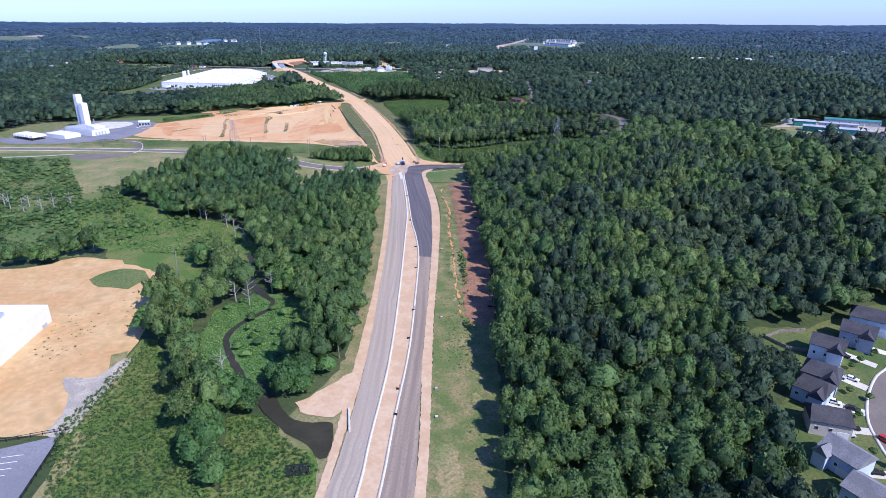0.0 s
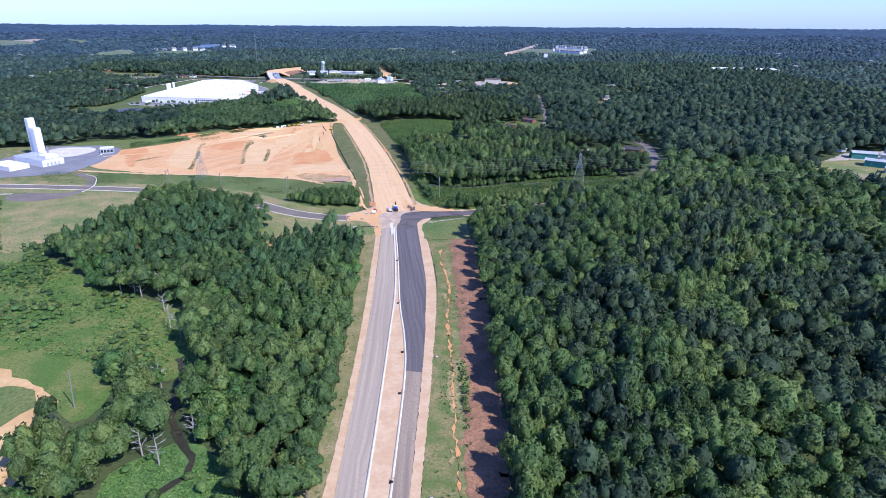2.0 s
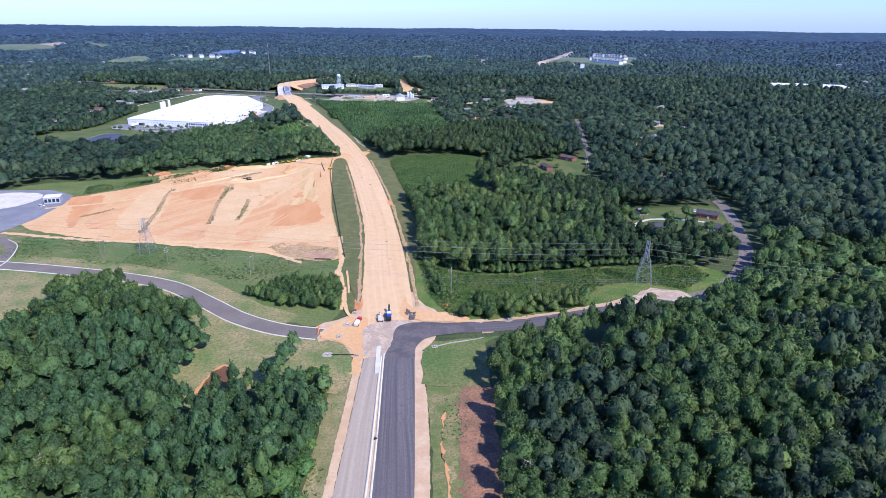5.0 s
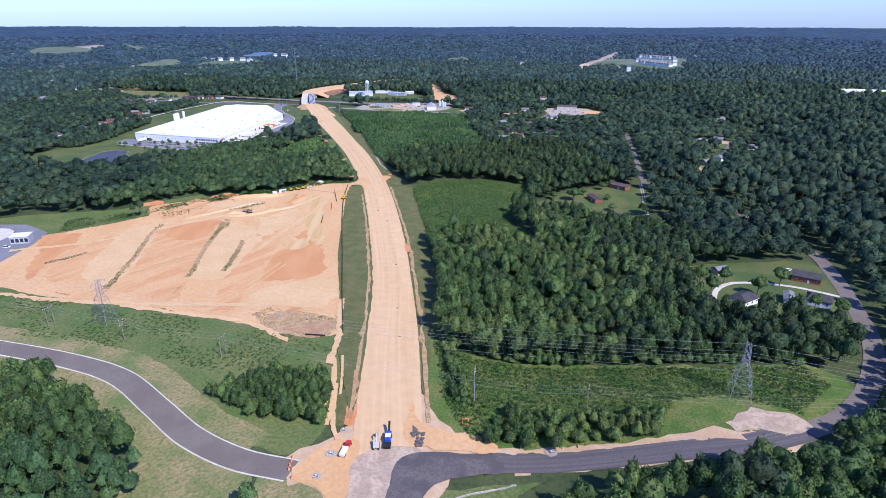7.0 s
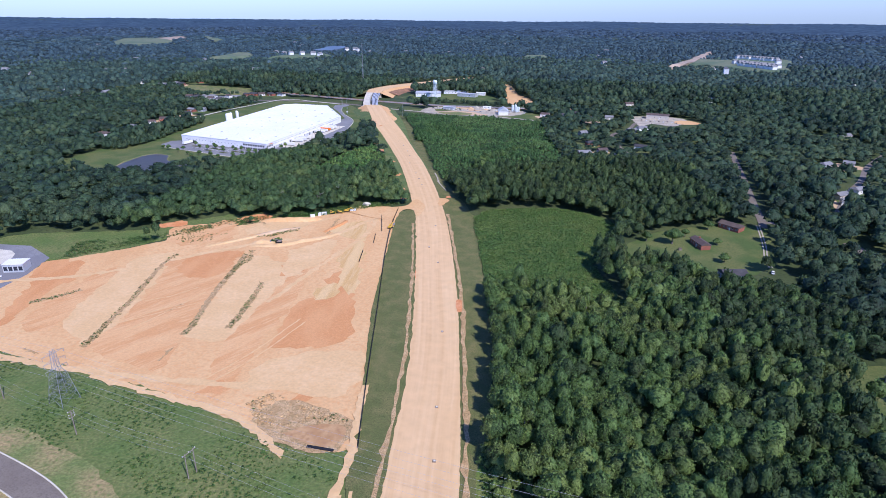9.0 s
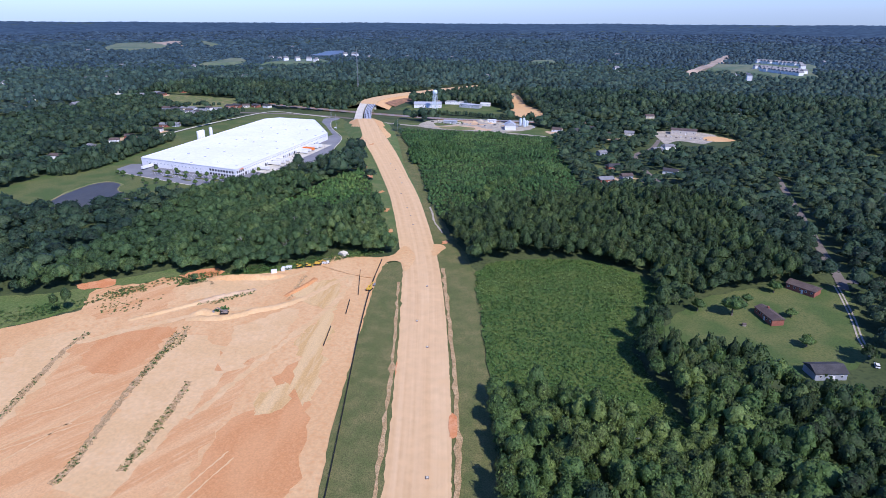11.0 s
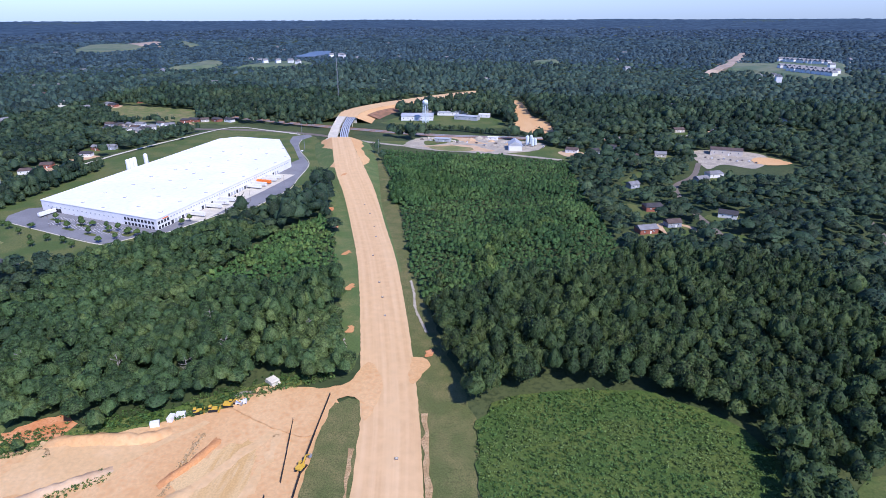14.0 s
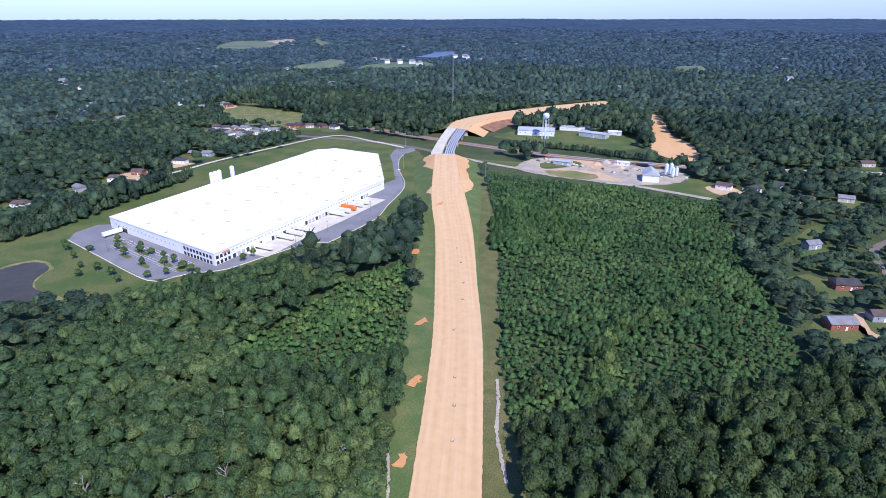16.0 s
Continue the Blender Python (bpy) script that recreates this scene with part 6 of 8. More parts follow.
house("two-storey white house with a dark roof and gabled front", 115.9, 153.2, -40, 8.4, 7.4, 4.6, 2.3, M["siding_white"], M["shingle"], garage=True, wing=(2.4, -2.8, 3.6, 4.4), group=SUB)
house("dark-roofed grey suburban house with a hipped roof", 107.2, 141.5, -42, 8.6, 8.0, 3.6, 2.4, M["siding_grey"], M["shingle"], hip=1.6, garage=True, wing=(2.6, -3.4, 4.0, 4.6), group=SUB)
house("dark-roofed blue-grey house with a skylight", 100.8, 134.4, -50, 7.8, 7.6, 3.8, 2.4, M["siding_blue"], M["shingle"], hip=1.2, garage=True, wing=(2.2, -3.2, 3.4, 4.0), group=SUB)
house("beige-sided house with a dark shingle roof", 97.6, 122.6, -20, 9.0, 7.4, 3.8, 2.4, M["siding_beige"], M["shingle"], hip=0.6, garage=True, group=SUB)
house("pale blue house with a sunroom at the back", 93.4, 109.0, -64, 8.6, 7.2, 4.2, 2.3, M["siding_blue"], M["shingle_grey"], garage=True, wing=(-2.8, -4.2, 3.0, 2.6), group=SUB)
house("pale blue house with a dark grey roof", 91.0, 96.5, -62, 9.0, 7.6, 4.2, 2.3, M["siding_blue"], M["shingle_grey"], garage=True, group=SUB)
house("dark grey house with white gables", 129.6, 160.4, -40, 8.8, 7.6, 4.4, 2.3, M["siding_grey"], M["shingle"], garage=True, wing=(2.4, -2.8, 3.6, 4.4), group=SUB)
house("large house with a dark hipped roof", 138.6, 168.5, -38, 10.5, 8.4, 4.4, 2.4, M["siding_white"], M["shingle"], hip=1.6, garage=True, group=SUB)
STREET = [(149, 163), (131, 148.6), (124.6, 144.2), (118.4, 137.9), (112.9, 130.8), (109.0, 124.2), (107.2, 119.0), (105.3, 111.7), (104, 100), (103, 80)]
path("suburban_street", offset(STREET, 4.9), 8.0, M["street"], 0.2, label="curving grey suburban street", category="road", clear=1)
kerb("street_kerb", offset(STREET, 0.5), M["concrete"], 0.8, 0.12, 0.2, "pale concrete pavement edge", 2.0)
for a, b, w in (((121.0, 156.0), (128.0, 148.3), 2.6), ((113.5, 144.2), (118.6, 138.2), 3.0), ((103.2, 133.3), (111.9, 127.6), 3.0), ((101.5, 122.2), (108.3, 120.8), 2.8), ((97.5, 106.9), (105.2, 105.6), 2.8), ((131.6, 157.5), (137.0, 153.0), 2.6)):
    path("driveway", [a, ((a[0] + b[0]) / 2, (a[1] + b[1]) / 2), b], w, M["concrete"], 0.16, label="pale concrete driveway", category="driveway")
for lb, x, y, t, p, k in (("black car parked on a driveway", 121.4, 153.2, -45, "rubber", "car"), ("white car parked on a driveway", 116.8, 142.2, -48, "siding_white", "car"), ("grey car parked beside a house", 114.0, 143.4, -48, "silver", "car"),
                          ("white van parked on a driveway", 105.6, 132.2, -34, "siding_white", "suv"), ("black car parked on a driveway", 108.9, 129.5, -34, "rubber", "car"), ("dark blue car parked on a driveway", 104.0, 122.0, -12, "black", "car"),
                          ("dark red car parked at the kerb", 109.0, 117.4, -66, "red", "suv"), ("silver car beside a garage", 101.2, 119.6, -12, "silver", "car"), ("black car beside a garage", 99.5, 106.8, -10, "rubber", "car")):
    car(lb, x, y, t, M[p], k)
gf = tagged(new("garden_fence"), "weathered grey timber garden fence", "fence")
for a, b in (((102.6, 162.8), (108.6, 165.8)), ((108.6, 165.8), (117.5, 166.7)), ((102.6, 162.8), (106.3, 157.3)), ((106.3, 157.3), (111.6, 155.4))):
    a, b = np.array(a), np.array(b)
    n = max(2, int(np.linalg.norm(b - a) / 1.6))
    ang = math.degrees(math.atan2(*(b - a)[::-1]))
    for k in range(n):
        c = a + (b - a) * (k + 0.5) / n
        part("panel", box(bmesh.new(), c[0], c[1], float(terr(*c)), np.linalg.norm(b - a) / n - 0.05, 0.08, 1.3, turn=ang), M["timber"], gf)

COT = "cottages in the clearing"
house("small white cottage with a dark hipped roof", 109.5, 478.5, 38, 9, 7, 2.5, 1.6, M["siding_white"], M["shingle"], hip=2.0, group=COT)
house("small grey shed with a gabled roof", 110.5, 511, 25, 6, 4.5, 2.2, 1.2, M["siding_beige"], M["shingle_grey"], group=COT, windows=1)
house("brick cottage with a long grey roof", 145.5, 506, -28, 11, 7, 2.5, 1.6, M["brick"], M["shingle"], group=COT)
house("blue-grey cottage with a dark roof", 139, 480.5, -25, 8.5, 7, 2.6, 1.6, M["siding_blue"], M["shingle"], hip=1.5, group=COT)
house("narrow grey shed with a dark roof", 128, 482, 70, 8, 3.5, 2.2, 0.9, M["siding_grey"], M["shingle_grey"], windows=1, category="shed")
path("gravel_drive", [(98, 478), (102, 489), (109, 497), (118, 500), (136, 497.5), (153, 487)], 2.2, M["concrete"], 0.2, label="pale gravel drive", category="driveway")
car("white van parked on the grass", 126, 463, 80, M["siding_white"], "suv")
car("white pickup parked near a cottage", 143, 518, 30, M["siding_white"], "suv")
car("dark car parked behind a cottage", 104, 474.5, 20, M["rubber"], "car")
RAN = "ranch houses on the lawn"
house("long brick ranch house with a brown roof", 72, 640.5, -70, 11.5, 5.2, 2.5, 1.3, M["brick"], M["shingle_brown"], windows=5, chimney=True, group=RAN)
house("brick ranch house with a brown gabled roof", 93, 671, -40, 12, 6.5, 2.5, 1.4, M["brick"], M["shingle_brown"], windows=5, group=RAN)
house("blue-roofed house at the edge of the wood", 80, 600.5, 15, 11, 7, 2.6, 1.6, M["siding_grey"], M["shingle"], group=RAN)
dog = thing("wooden_crate", "small wooden shed on the lawn", "shed", 61, 632, 10)
part("wall", box(bmesh.new(), 0, 0, 0, 1.4, 1.0, 0.9), M["timber"], dog)
part("roof", gable(bmesh.new(), 1.4, 1.0, 0.9, 0.4, over=0.1), M["shingle_brown"], dog)
car("white pickup beside the wood", 100, 611, 80, M["siding_white"], "suv")
path("country_lane", [(111, 676), (113, 687), (116, 718), (119.5, 748), (124, 788), (128, 826), (134, 880)], 4.6, M["street"], 0.2, label="narrow grey country lane", category="road", clear=2.5)
path("lane_mouth", [(112, 687), (122, 686), (140, 690)], 4.2, M["street"], 0.212, label="grey asphalt mouth of a side lane", category="road", clear=1.5)
for s_ in (-0.7, 0.7):
    path("wheel_track", offset([(109, 680), (108.3, 672), (105, 647), (102, 631), (101, 618)], s_), 0.7, M["gravel"], 0.2, label="pale wheel track of a farm drive", category="track", clear=1.5)
CLEAR.append(np.array([(62, 600), (66, 580), (98, 580), (112, 596), (108, 612)], float))

# small white building and car park in the southwest
sw = thing("office_building", "white flat-roofed office building on a bare lot", "building", -147, 152, 0, -7.0)
part("wall", box(bmesh.new(), 0, 0, -0.5, 36, 66, 8.0), M["siding_white"], sw)
part("roof", box(bmesh.new(), 0, 0, 7.5, 35.2, 65.2, 0.15), M["roof_white"], sw)
for s in (-1, 1):
    part("parapet", box(bmesh.new(), s * 17.8, 0, 7.5, 0.4, 66, 0.45), M["siding_white"], sw)
    part("parapet", box(bmesh.new(), 0, s * 32.8, 7.5, 35.2, 0.4, 0.45), M["siding_white"], sw)
part("door", box(bmesh.new(), 18.05, 29, 0, 0.15, 2.6, 2.8), M["sheet_grey"], sw)
part("step", box(bmesh.new(), 18.6, 29, -0.2, 1.2, 2.6, 0.3), M["concrete"], sw)
hv = thing("rooftop_unit", "long grey rooftop air handling unit", "rooftop unit", -140, 172, 0, 0.65)
part("casing", box(bmesh.new(), 0, 0, 0, 3, 9, 1.5), M["sheet_grey"], hv)
part("fan_box", box(bmesh.new(), 0, 5.2, 0, 2.4, 1.6, 1.2), M["sheet_grey"], hv)
patch("office_car_park", [(-125, 121), (-106, 122), (-94, 127), (-91, 106), (-90, 60), (-125, 60)], M["lot"], 0.3, wobble=0, smooth=False, label="grey asphalt car park with white bays", category="car park")
patch("concrete_path", [(-94, 162), (-91, 160), (-92, 142), (-92, 128), (-98, 127.5), (-99, 140), (-107, 152), (-98, 152)], M["gravel"], 0.28, wobble=0.2, size=2, label="pale gravel path", category="path")
bays = tagged(new("parking_markings"), "white painted parking bays", "markings", kind="structure")
bm = bmesh.new()
for k in range(9):
    box(bm, -101, 119.5 - k * 2.3, float(terr(-101, 119 - k * 2.3)) + 0.34, 4.6, 0.16, 0.03, turn=12)
part("stripes", bm, M["paint_line"], bays)
rail = tagged(new("railing"), "dark metal railing round the car park", "fence")
ln = [np.array(q, float) for q in ((-125, 124), (-106, 125), (-93.5, 129), (-90.5, 106), (-90, 95))]
for a, b in zip(ln, ln[1:]):
    n = max(2, int(np.linalg.norm(b - a) / 2.2))
    ang = math.degrees(math.atan2(*(b - a)[::-1]))
    for k in range(n):
        p = a + (b - a) * k / n
        part("post", box(bmesh.new(), p[0], p[1], float(terr(*p)), 0.12, 0.12, 1.3), M["black"], rail)
    c, L = (a + b) / 2, np.linalg.norm(b - a)
    for z in (0.5, 1.15):
        part("bar", tube(bmesh.new(), (*a, float(terr(*a)) + z), (*b, float(terr(*b)) + z), 0.07, 0.07, 4), M["black"], rail)

# cold store with its tower in the northwest
patch("cold_store_yard", [(-340, 470), (-318, 494), (-305, 556), (-268, 560), (-246, 549), (-240, 530), (-238, 500), (-243, 468), (-280, 456), (-316, 456)], M["lot"], 0.21, wobble=0, smooth=False, label="grey asphalt yard of the cold store", category="yard")
patch("cold_store_lawn", [(-350, 452), (-345, 545), (-255, 550), (-225, 520), (-222, 470), (-214, 436), (-260, 440)], M["grass"], 0.1, label="mown grass round the cold store", category="lawn")
path("loop_road", [(-236, 470), (-230.7, 463.9), (-222, 458), (-216, 448), (-211, 434), (-211.5, 424), (-216, 420)], 5.0, M["street"], 0.225, label="grey access road curving through grass", category="road", clear=2)
kerb("loop_kerb", offset([(-230.7, 463.9), (-222, 458), (-216, 448), (-211, 434), (-211.5, 424)], 2.6), M["concrete"], 0.5, 0.12, 0.24, "pale concrete kerb of the access road")
patch("turning_loop", [(-209, 424), (-223, 421), (-240, 421), (-246, 416), (-245, 409), (-238, 405), (-225, 405), (-212, 413)], M["street"], 0.24, wobble=0, label="wide asphalt turning loop", category="road")
path("field_track", [(-247, 419), (-254, 418), (-272, 413), (-292, 410), (-330, 404)], 3.0, M["gravel"], 0.255, label="pale gravel field track", category="track", clear=2)
cs = thing("cold_store", "white cold store with a tall slab tower", "building", -285, 500, -28)
for nm, cx, cy, sx, sy, h in (("tower", -19.5, 14.5, 3.6, 5, 28), ("tower", -13.2, 13.5, 5.2, 5, 21.5), ("hall", 4, 2, 34, 15, 4.6), ("annex", 2, -17, 24, 13, 3.0)):
    part(nm, box(bmesh.new(), cx, cy, 0, sx, sy, h), M["siding_white"], cs)
part("roof", box(bmesh.new(), 4, 2, 4.6, 33.6, 14.6, 0.25), M["sheet_grey"], cs)
for k in range(4):
    part("door", box(bmesh.new(), 21.05, -2 + k * 2.6, 0, 0.15, 1.6, 2.6), M["sheet_grey"], cs)
part("pipe", tube(bmesh.new(), (2, 10.5, 0), (2, 10.5, 10), 0.5, 0.5, 8), M["steel"], cs)
part("stair_core", box(bmesh.new(), -16.4, 14.5, 0, 1.8, 3, 19), M["sheet_grey"], cs)
part("upper_hall", box(bmesh.new(), 14, 3, 4.6, 10, 9, 2.2), M["siding_white"], cs)
coolers = thing("cooler_bank", "row of white cooling bays on dark stilts", "cooler", -312, 476, -28)
for k in range(5):
    bay = part("bay", box(bmesh.new(), -10 + k * 5, 0, 2.4, 4.7, 11, 1.6, taper=0.92), M["siding_white"], coolers)
    for u in (-1.8, 1.8):
        for v in (-4.5, 4.5):
            part("leg", box(bmesh.new(), -10 + k * 5 + u, v, 0, 0.4, 0.4, 2.4), M["timber"], bay)
office = thing("office_building", "small grey glazed office beside the site", "building", -249, 533.5, -70)
part("wall", box(bmesh.new(), 0, 0, 0, 7, 9, 4), M["sheet_grey"], office)
part("roof", box(bmesh.new(), 0, 0, 4, 7.4, 9.4, 0.25), M["siding_white"], office)
for k in range(4):
    part("window", box(bmesh.new(), 3.52, -3.3 + k * 2.2, 1.0, 0.1, 1.6, 2.0), M["glass"], office)

car("white van beside the small office", -250.5, 524, 15, M["siding_white"], "suv")
patch("yard_pad", [(-300, 520), (-296, 548), (-272, 552), (-262, 540), (-268, 520), (-285, 514)], M["concrete"], 0.26, wobble=0.2, size=4, label="round pale concrete pad in the yard", category="yard")
patch("worked_clay", [(-244, 546), (-236, 550), (-224, 541), (-214, 530), (-224, 524), (-238, 530)], M["clay_red"], 0.234, wobble=0.8, size=3, label="darker red clay area of the site", category="ground", clear=False)

# storage yard in the east
SHED = "sheds of the storage yard"
house("long white-roofed green metal shed", 304, 452, -36, 44, 9, 4.0, 0.7, M["sheet_green"], M["sheet_grey"], windows=6, category="shed", group=SHED)
house("green-roofed metal shed with open bays", 345, 488, -28, 48, 9, 4.0, 0.8, M["sheet_grey"], M["sheet_green"], windows=7, category="shed", group=SHED)
house("dark green metal workshop with a white roof", 300, 487, -25, 15, 10, 4.0, 0.6, M["sheet_green"], M["sheet_grey"], windows=2, category="shed", group=SHED)
house("low grey metal shed", 292, 441, -30, 14, 6, 3.0, 0.5, M["sheet_grey"], M["sheet_grey"], windows=2, category="shed", group=SHED)
house("long dark open shed", 322, 478, -32, 26, 6, 3.0, 0.5, M["sheet_grey"], M["sheet_grey"], windows=3, category="shed", group=SHED)
house("small white shed at the wood edge", 301, 515, -20, 8, 5, 2.8, 0.6, M["siding_white"], M["siding_white"], windows=1, category="shed", group=SHED)
for x, y, t, p in ((330, 460, 20, "siding_white"), (336, 466, 30, "rubber"), (318, 495, 60, "siding_white"), (312, 500, 10, "silver"), (326, 452, 40, "siding_white"), (340, 452, 10, "red"), (350, 470, 50, "siding_white")):
    car("car parked on the gravel storage yard", x, y, t, M[p], "suv")
patch("yard_lawn", [(246, 447), (262, 470), (290, 480), (300, 465), (290, 440), (300, 412), (318, 420), (338, 400), (290, 385)], M["grass"], 0.13, label="rough grass beside the storage yard", category="meadow")

# water tower, mill sheds, concrete plant
def stockpile(label, x, y, r, h, mat, seed):
    """A cone of loose stone with slumped sides."""
    g = np.random.default_rng(seed)
    ob = thing("stockpile", label, "stone heap", x, y, seed * 40, group="stone heaps of the plant")
    bm = bmesh.new()
    top = bm.verts.new((0, 0, h))
    last = None
    for u in (0.35, 0.7, 1.0):
        ring = [bm.verts.new((r * u * math.cos(a) * g.uniform(0.85, 1.15), r * u * math.sin(a) * g.uniform(0.85, 1.15), max(h * (1 - u) * g.uniform(0.85, 1.1), 0) - 0.1 * (u == 1.0))) for a in np.linspace(0, math.tau, 12, endpoint=False)]
        for k in range(12):
            if last:
                bm.faces.new((last[k], ring[k], ring[(k + 1) % 12], last[(k + 1) % 12]))
            else:
                bm.faces.new((top, ring[k], ring[(k + 1) % 12]))
        last = ring
    part("heap", bm, mat, ob)


for k, (x, y, r, h) in enumerate(((-126, 1052, 4.5, 2.4), (-120, 1060, 5.0, 2.8), (-113, 1057, 4.0, 2.0), (-107, 1050, 3.5, 1.8), (-97, 1050, 4.0, 2.2), (-96, 1029, 3.5, 1.6), (-90, 1040, 3.5, 2.2), (-103, 1034, 3.0, 1.4))):
    stockpile("pale grey heap of crushed stone in the yard" if k % 3 else "tan heap of sand in the yard", x, y, r, h, M["gravel"] if k % 3 else M["tan"], k + 1)
blk = thing("stone_block", "pale cut stone block lying on the yard", "stone block", -166, 1052, 20, group="stone blocks in the yard")
part("block", box(bmesh.new(), 0, 0, 0.05, 1.7, 1.1, 0.9, taper=0.94), M["concrete"], blk)
gb = np.random.default_rng(12)
for k in range(26):
    u = k / 25
    x, y = -166 + 31 * u + gb.uniform(-1.5, 1.5), 1052 - 12 * u + gb.uniform(-1.6, 1.6)
    copy_thing(blk, pose(x, y, float(terr(x, y)) + 0.2, 0, 0, float(gb.uniform(0, 180))))
patch("yard_dirt", [(-170, 1022), (-160, 1020), (-140, 1030), (-115, 1026), (-100, 1012), (-118, 1008), (-150, 1012)], M["tan"], 0.17, wobble=1.2, size=3, label="worn tan dirt across the gravel yard", category="ground", clear=False)
patch("yard_dirt", [(-160, 1060), (-135, 1060), (-118, 1046), (-108, 1040), (-125, 1038), (-140, 1052)], M["tan"], 0.17, wobble=1.2, size=3, label="worn tan dirt across the gravel yard", category="ground", clear=False)
tw = thing("water_tower", "pale blue-white water tower on six legs", "water tower", -189, 1130, 0)
R0, H0 = 2.9, 19.5
bm = bmesh.new()
prof = [(0.01, H0 - 1.5), (1.2, H0 - 1.2), (2.4, H0 - 0.3), (R0, H0 + 0.9), (R0, H0 + 2.3), (2.3, H0 + 3.4), (1.2, H0 + 4.0), (0.01, H0 + 4.2)]
rings = [[bm.verts.new((r * math.cos(k * math.tau / 20), r * math.sin(k * math.tau / 20), z)) for k in range(20)] for r, z in prof]
for a, b in zip(rings, rings[1:]):
    for k in range(20):
        bm.faces.new((a[k], a[(k + 1) % 20], b[(k + 1) % 20], b[k]))
part("tank", bm, M["tower_paint"], tw)
for k in range(6):
    a = k * math.tau / 6
    part("leg", tube(bmesh.new(), (3.4 * math.cos(a), 3.4 * math.sin(a), -0.3), (2.6 * math.cos(a), 2.6 * math.sin(a), H0 + 0.3), 0.2, 0.18, 6), M["tower_paint"], tw)
part("riser", tube(bmesh.new(), (0, 0, -0.3), (0, 0, H0 - 1.5), 0.5, 0.5, 8), M["tower_paint"], tw)
MILL = "sheds of the old mill"
house("long grey-roofed white mill shed", -203, 1150, 12, 34, 20, 4.5, 1.8, M["siding_white"], M["sheet_grey"], windows=7, category="shed", group=MILL)
house("low grey metal mill shed", -150, 1158, -12, 26, 10, 4.0, 0.8, M["sheet_grey"], M["sheet_grey"], windows=5, category="shed", group=MILL)
house("white low mill office", -176, 1182, 8, 24, 8, 3.5, 0.8, M["siding_white"], M["sheet_grey"], windows=5, category="shed", group=MILL)
house("arched grey mill store", -166, 1196, 0, 18, 11, 4.0, 2.2, M["siding_white"], M["shingle_grey"], windows=3, category="shed", group=MILL)
house("small white mill outbuilding", -134, 1176, 0, 12, 6, 3.2, 0.8, M["siding_white"], M["siding_white"], windows=2, category="shed", group=MILL)
house("low brick shed behind the mill", -196, 1192, 5, 18, 7, 3.5, 0.8, M["siding_beige"], M["shingle_brown"], windows=3, category="shed", group=MILL)
house("white concrete plant hall with a grey gabled roof", -83, 1024, -80, 14, 11, 4.5, 3.5, M["siding_white"], M["sheet_grey"], windows=2, category="plant building")
for x, y, r, h in ((-74, 1040, 1.4, 8), (-71, 1043, 1.4, 8), (-69, 1036, 1.2, 7), (-67, 1040, 1.2, 6)):
    silo = thing("silo", "pale metal silo of the concrete plant", "silo", x, y, group="silos of the plant")
    part("tank", tube(bmesh.new(), (0, 0, 1), (0, 0, h), r, r, 12), M["tower_paint"], silo)
    part("cap", tube(bmesh.new(), (0, 0, h), (0, 0, h + 1), r, 0.2, 12), M["tower_paint"], silo)
house("low white office of the plant", -107, 1058, 0, 9, 4, 2.6, 0.6, M["siding_white"], M["siding_white"], windows=2, category="shed")
house("low blue-roofed open shed of the plant", -150, 1042, -5, 14, 6, 2.8, 0.6, M["sheet_grey"], M["sheet_grey"], windows=2, category="shed")
for k in range(14):
    x, y = -170 + k * 8.5, 1036 + 6 * math.sin(k * 1.7) + (8 if k % 3 == 0 else 0)
    car(("white" if k % 2 else "dark") + " truck parked on the plant yard", x, y, 20 * k, M["siding_white" if k % 2 else "timber"], "suv")

# scattered houses in the woods
FAR_CLEAR = []
rh = np.random.default_rng(21)
LOTS = [(-423, 923), (-432, 946), (-422, 951), (-425, 866), (-424, 885), (-425, 839), (-426, 800), (-402, 860), (-592, 1158), (-583, 1192), (-771, 1327), (-763, 1229), (-749, 1092), (-697, 1016), (-704, 998), (-438, 1079), (-431, 1085), (-420, 1087), (-409, 1092), (-394, 1092),
        (-488, 1025), (-479, 1029), (-465, 1023), (-447, 1017), (-449, 1030), (-447, 1037), (-501, 1044), (-489, 1043), (-480, 1047), (-471, 1051), (-453, 1059), (-438, 1053), (-464, 1035), (-604, 1165)]
LOTS2 = [(-18, 1020), (-3, 1038), (13, 1009), (35, 1021), (8, 923), (17, 876), (25, 848), (58, 871), (66, 964), (55, 948), (-35, 1021), (-9, 1140), (-26, 1280), (62, 1132), (93, 1146), (10, 835), (195, 823), (195, 841), (214, 849), (233, 816), (220, 782), (175, 751), (174, 735), (192, 768), (271, 899), (254, 975), (285, 920), (334, 958), (197, 640)]
WALLS = ["siding_white", "siding_white", "brick", "siding_beige", "siding_grey"]
ROOFS = ["shingle", "shingle_grey", "shingle_brown", "shingle", "shingle_grey"]
SAY = {"siding_white": "white", "brick": "red brick", "siding_beige": "beige", "siding_grey": "grey", "shingle": "a dark roof", "shingle_grey": "a grey roof", "shingle_brown": "a brown roof"}
for k, (x, y) in enumerate(LOTS + LOTS2):
    w, r = WALLS[int(rh.integers(0, 5))], ROOFS[int(rh.integers(0, 5))]
    big = rh.uniform(0.8, 1.15) * (1.0 if y < 1100 else 1.25)
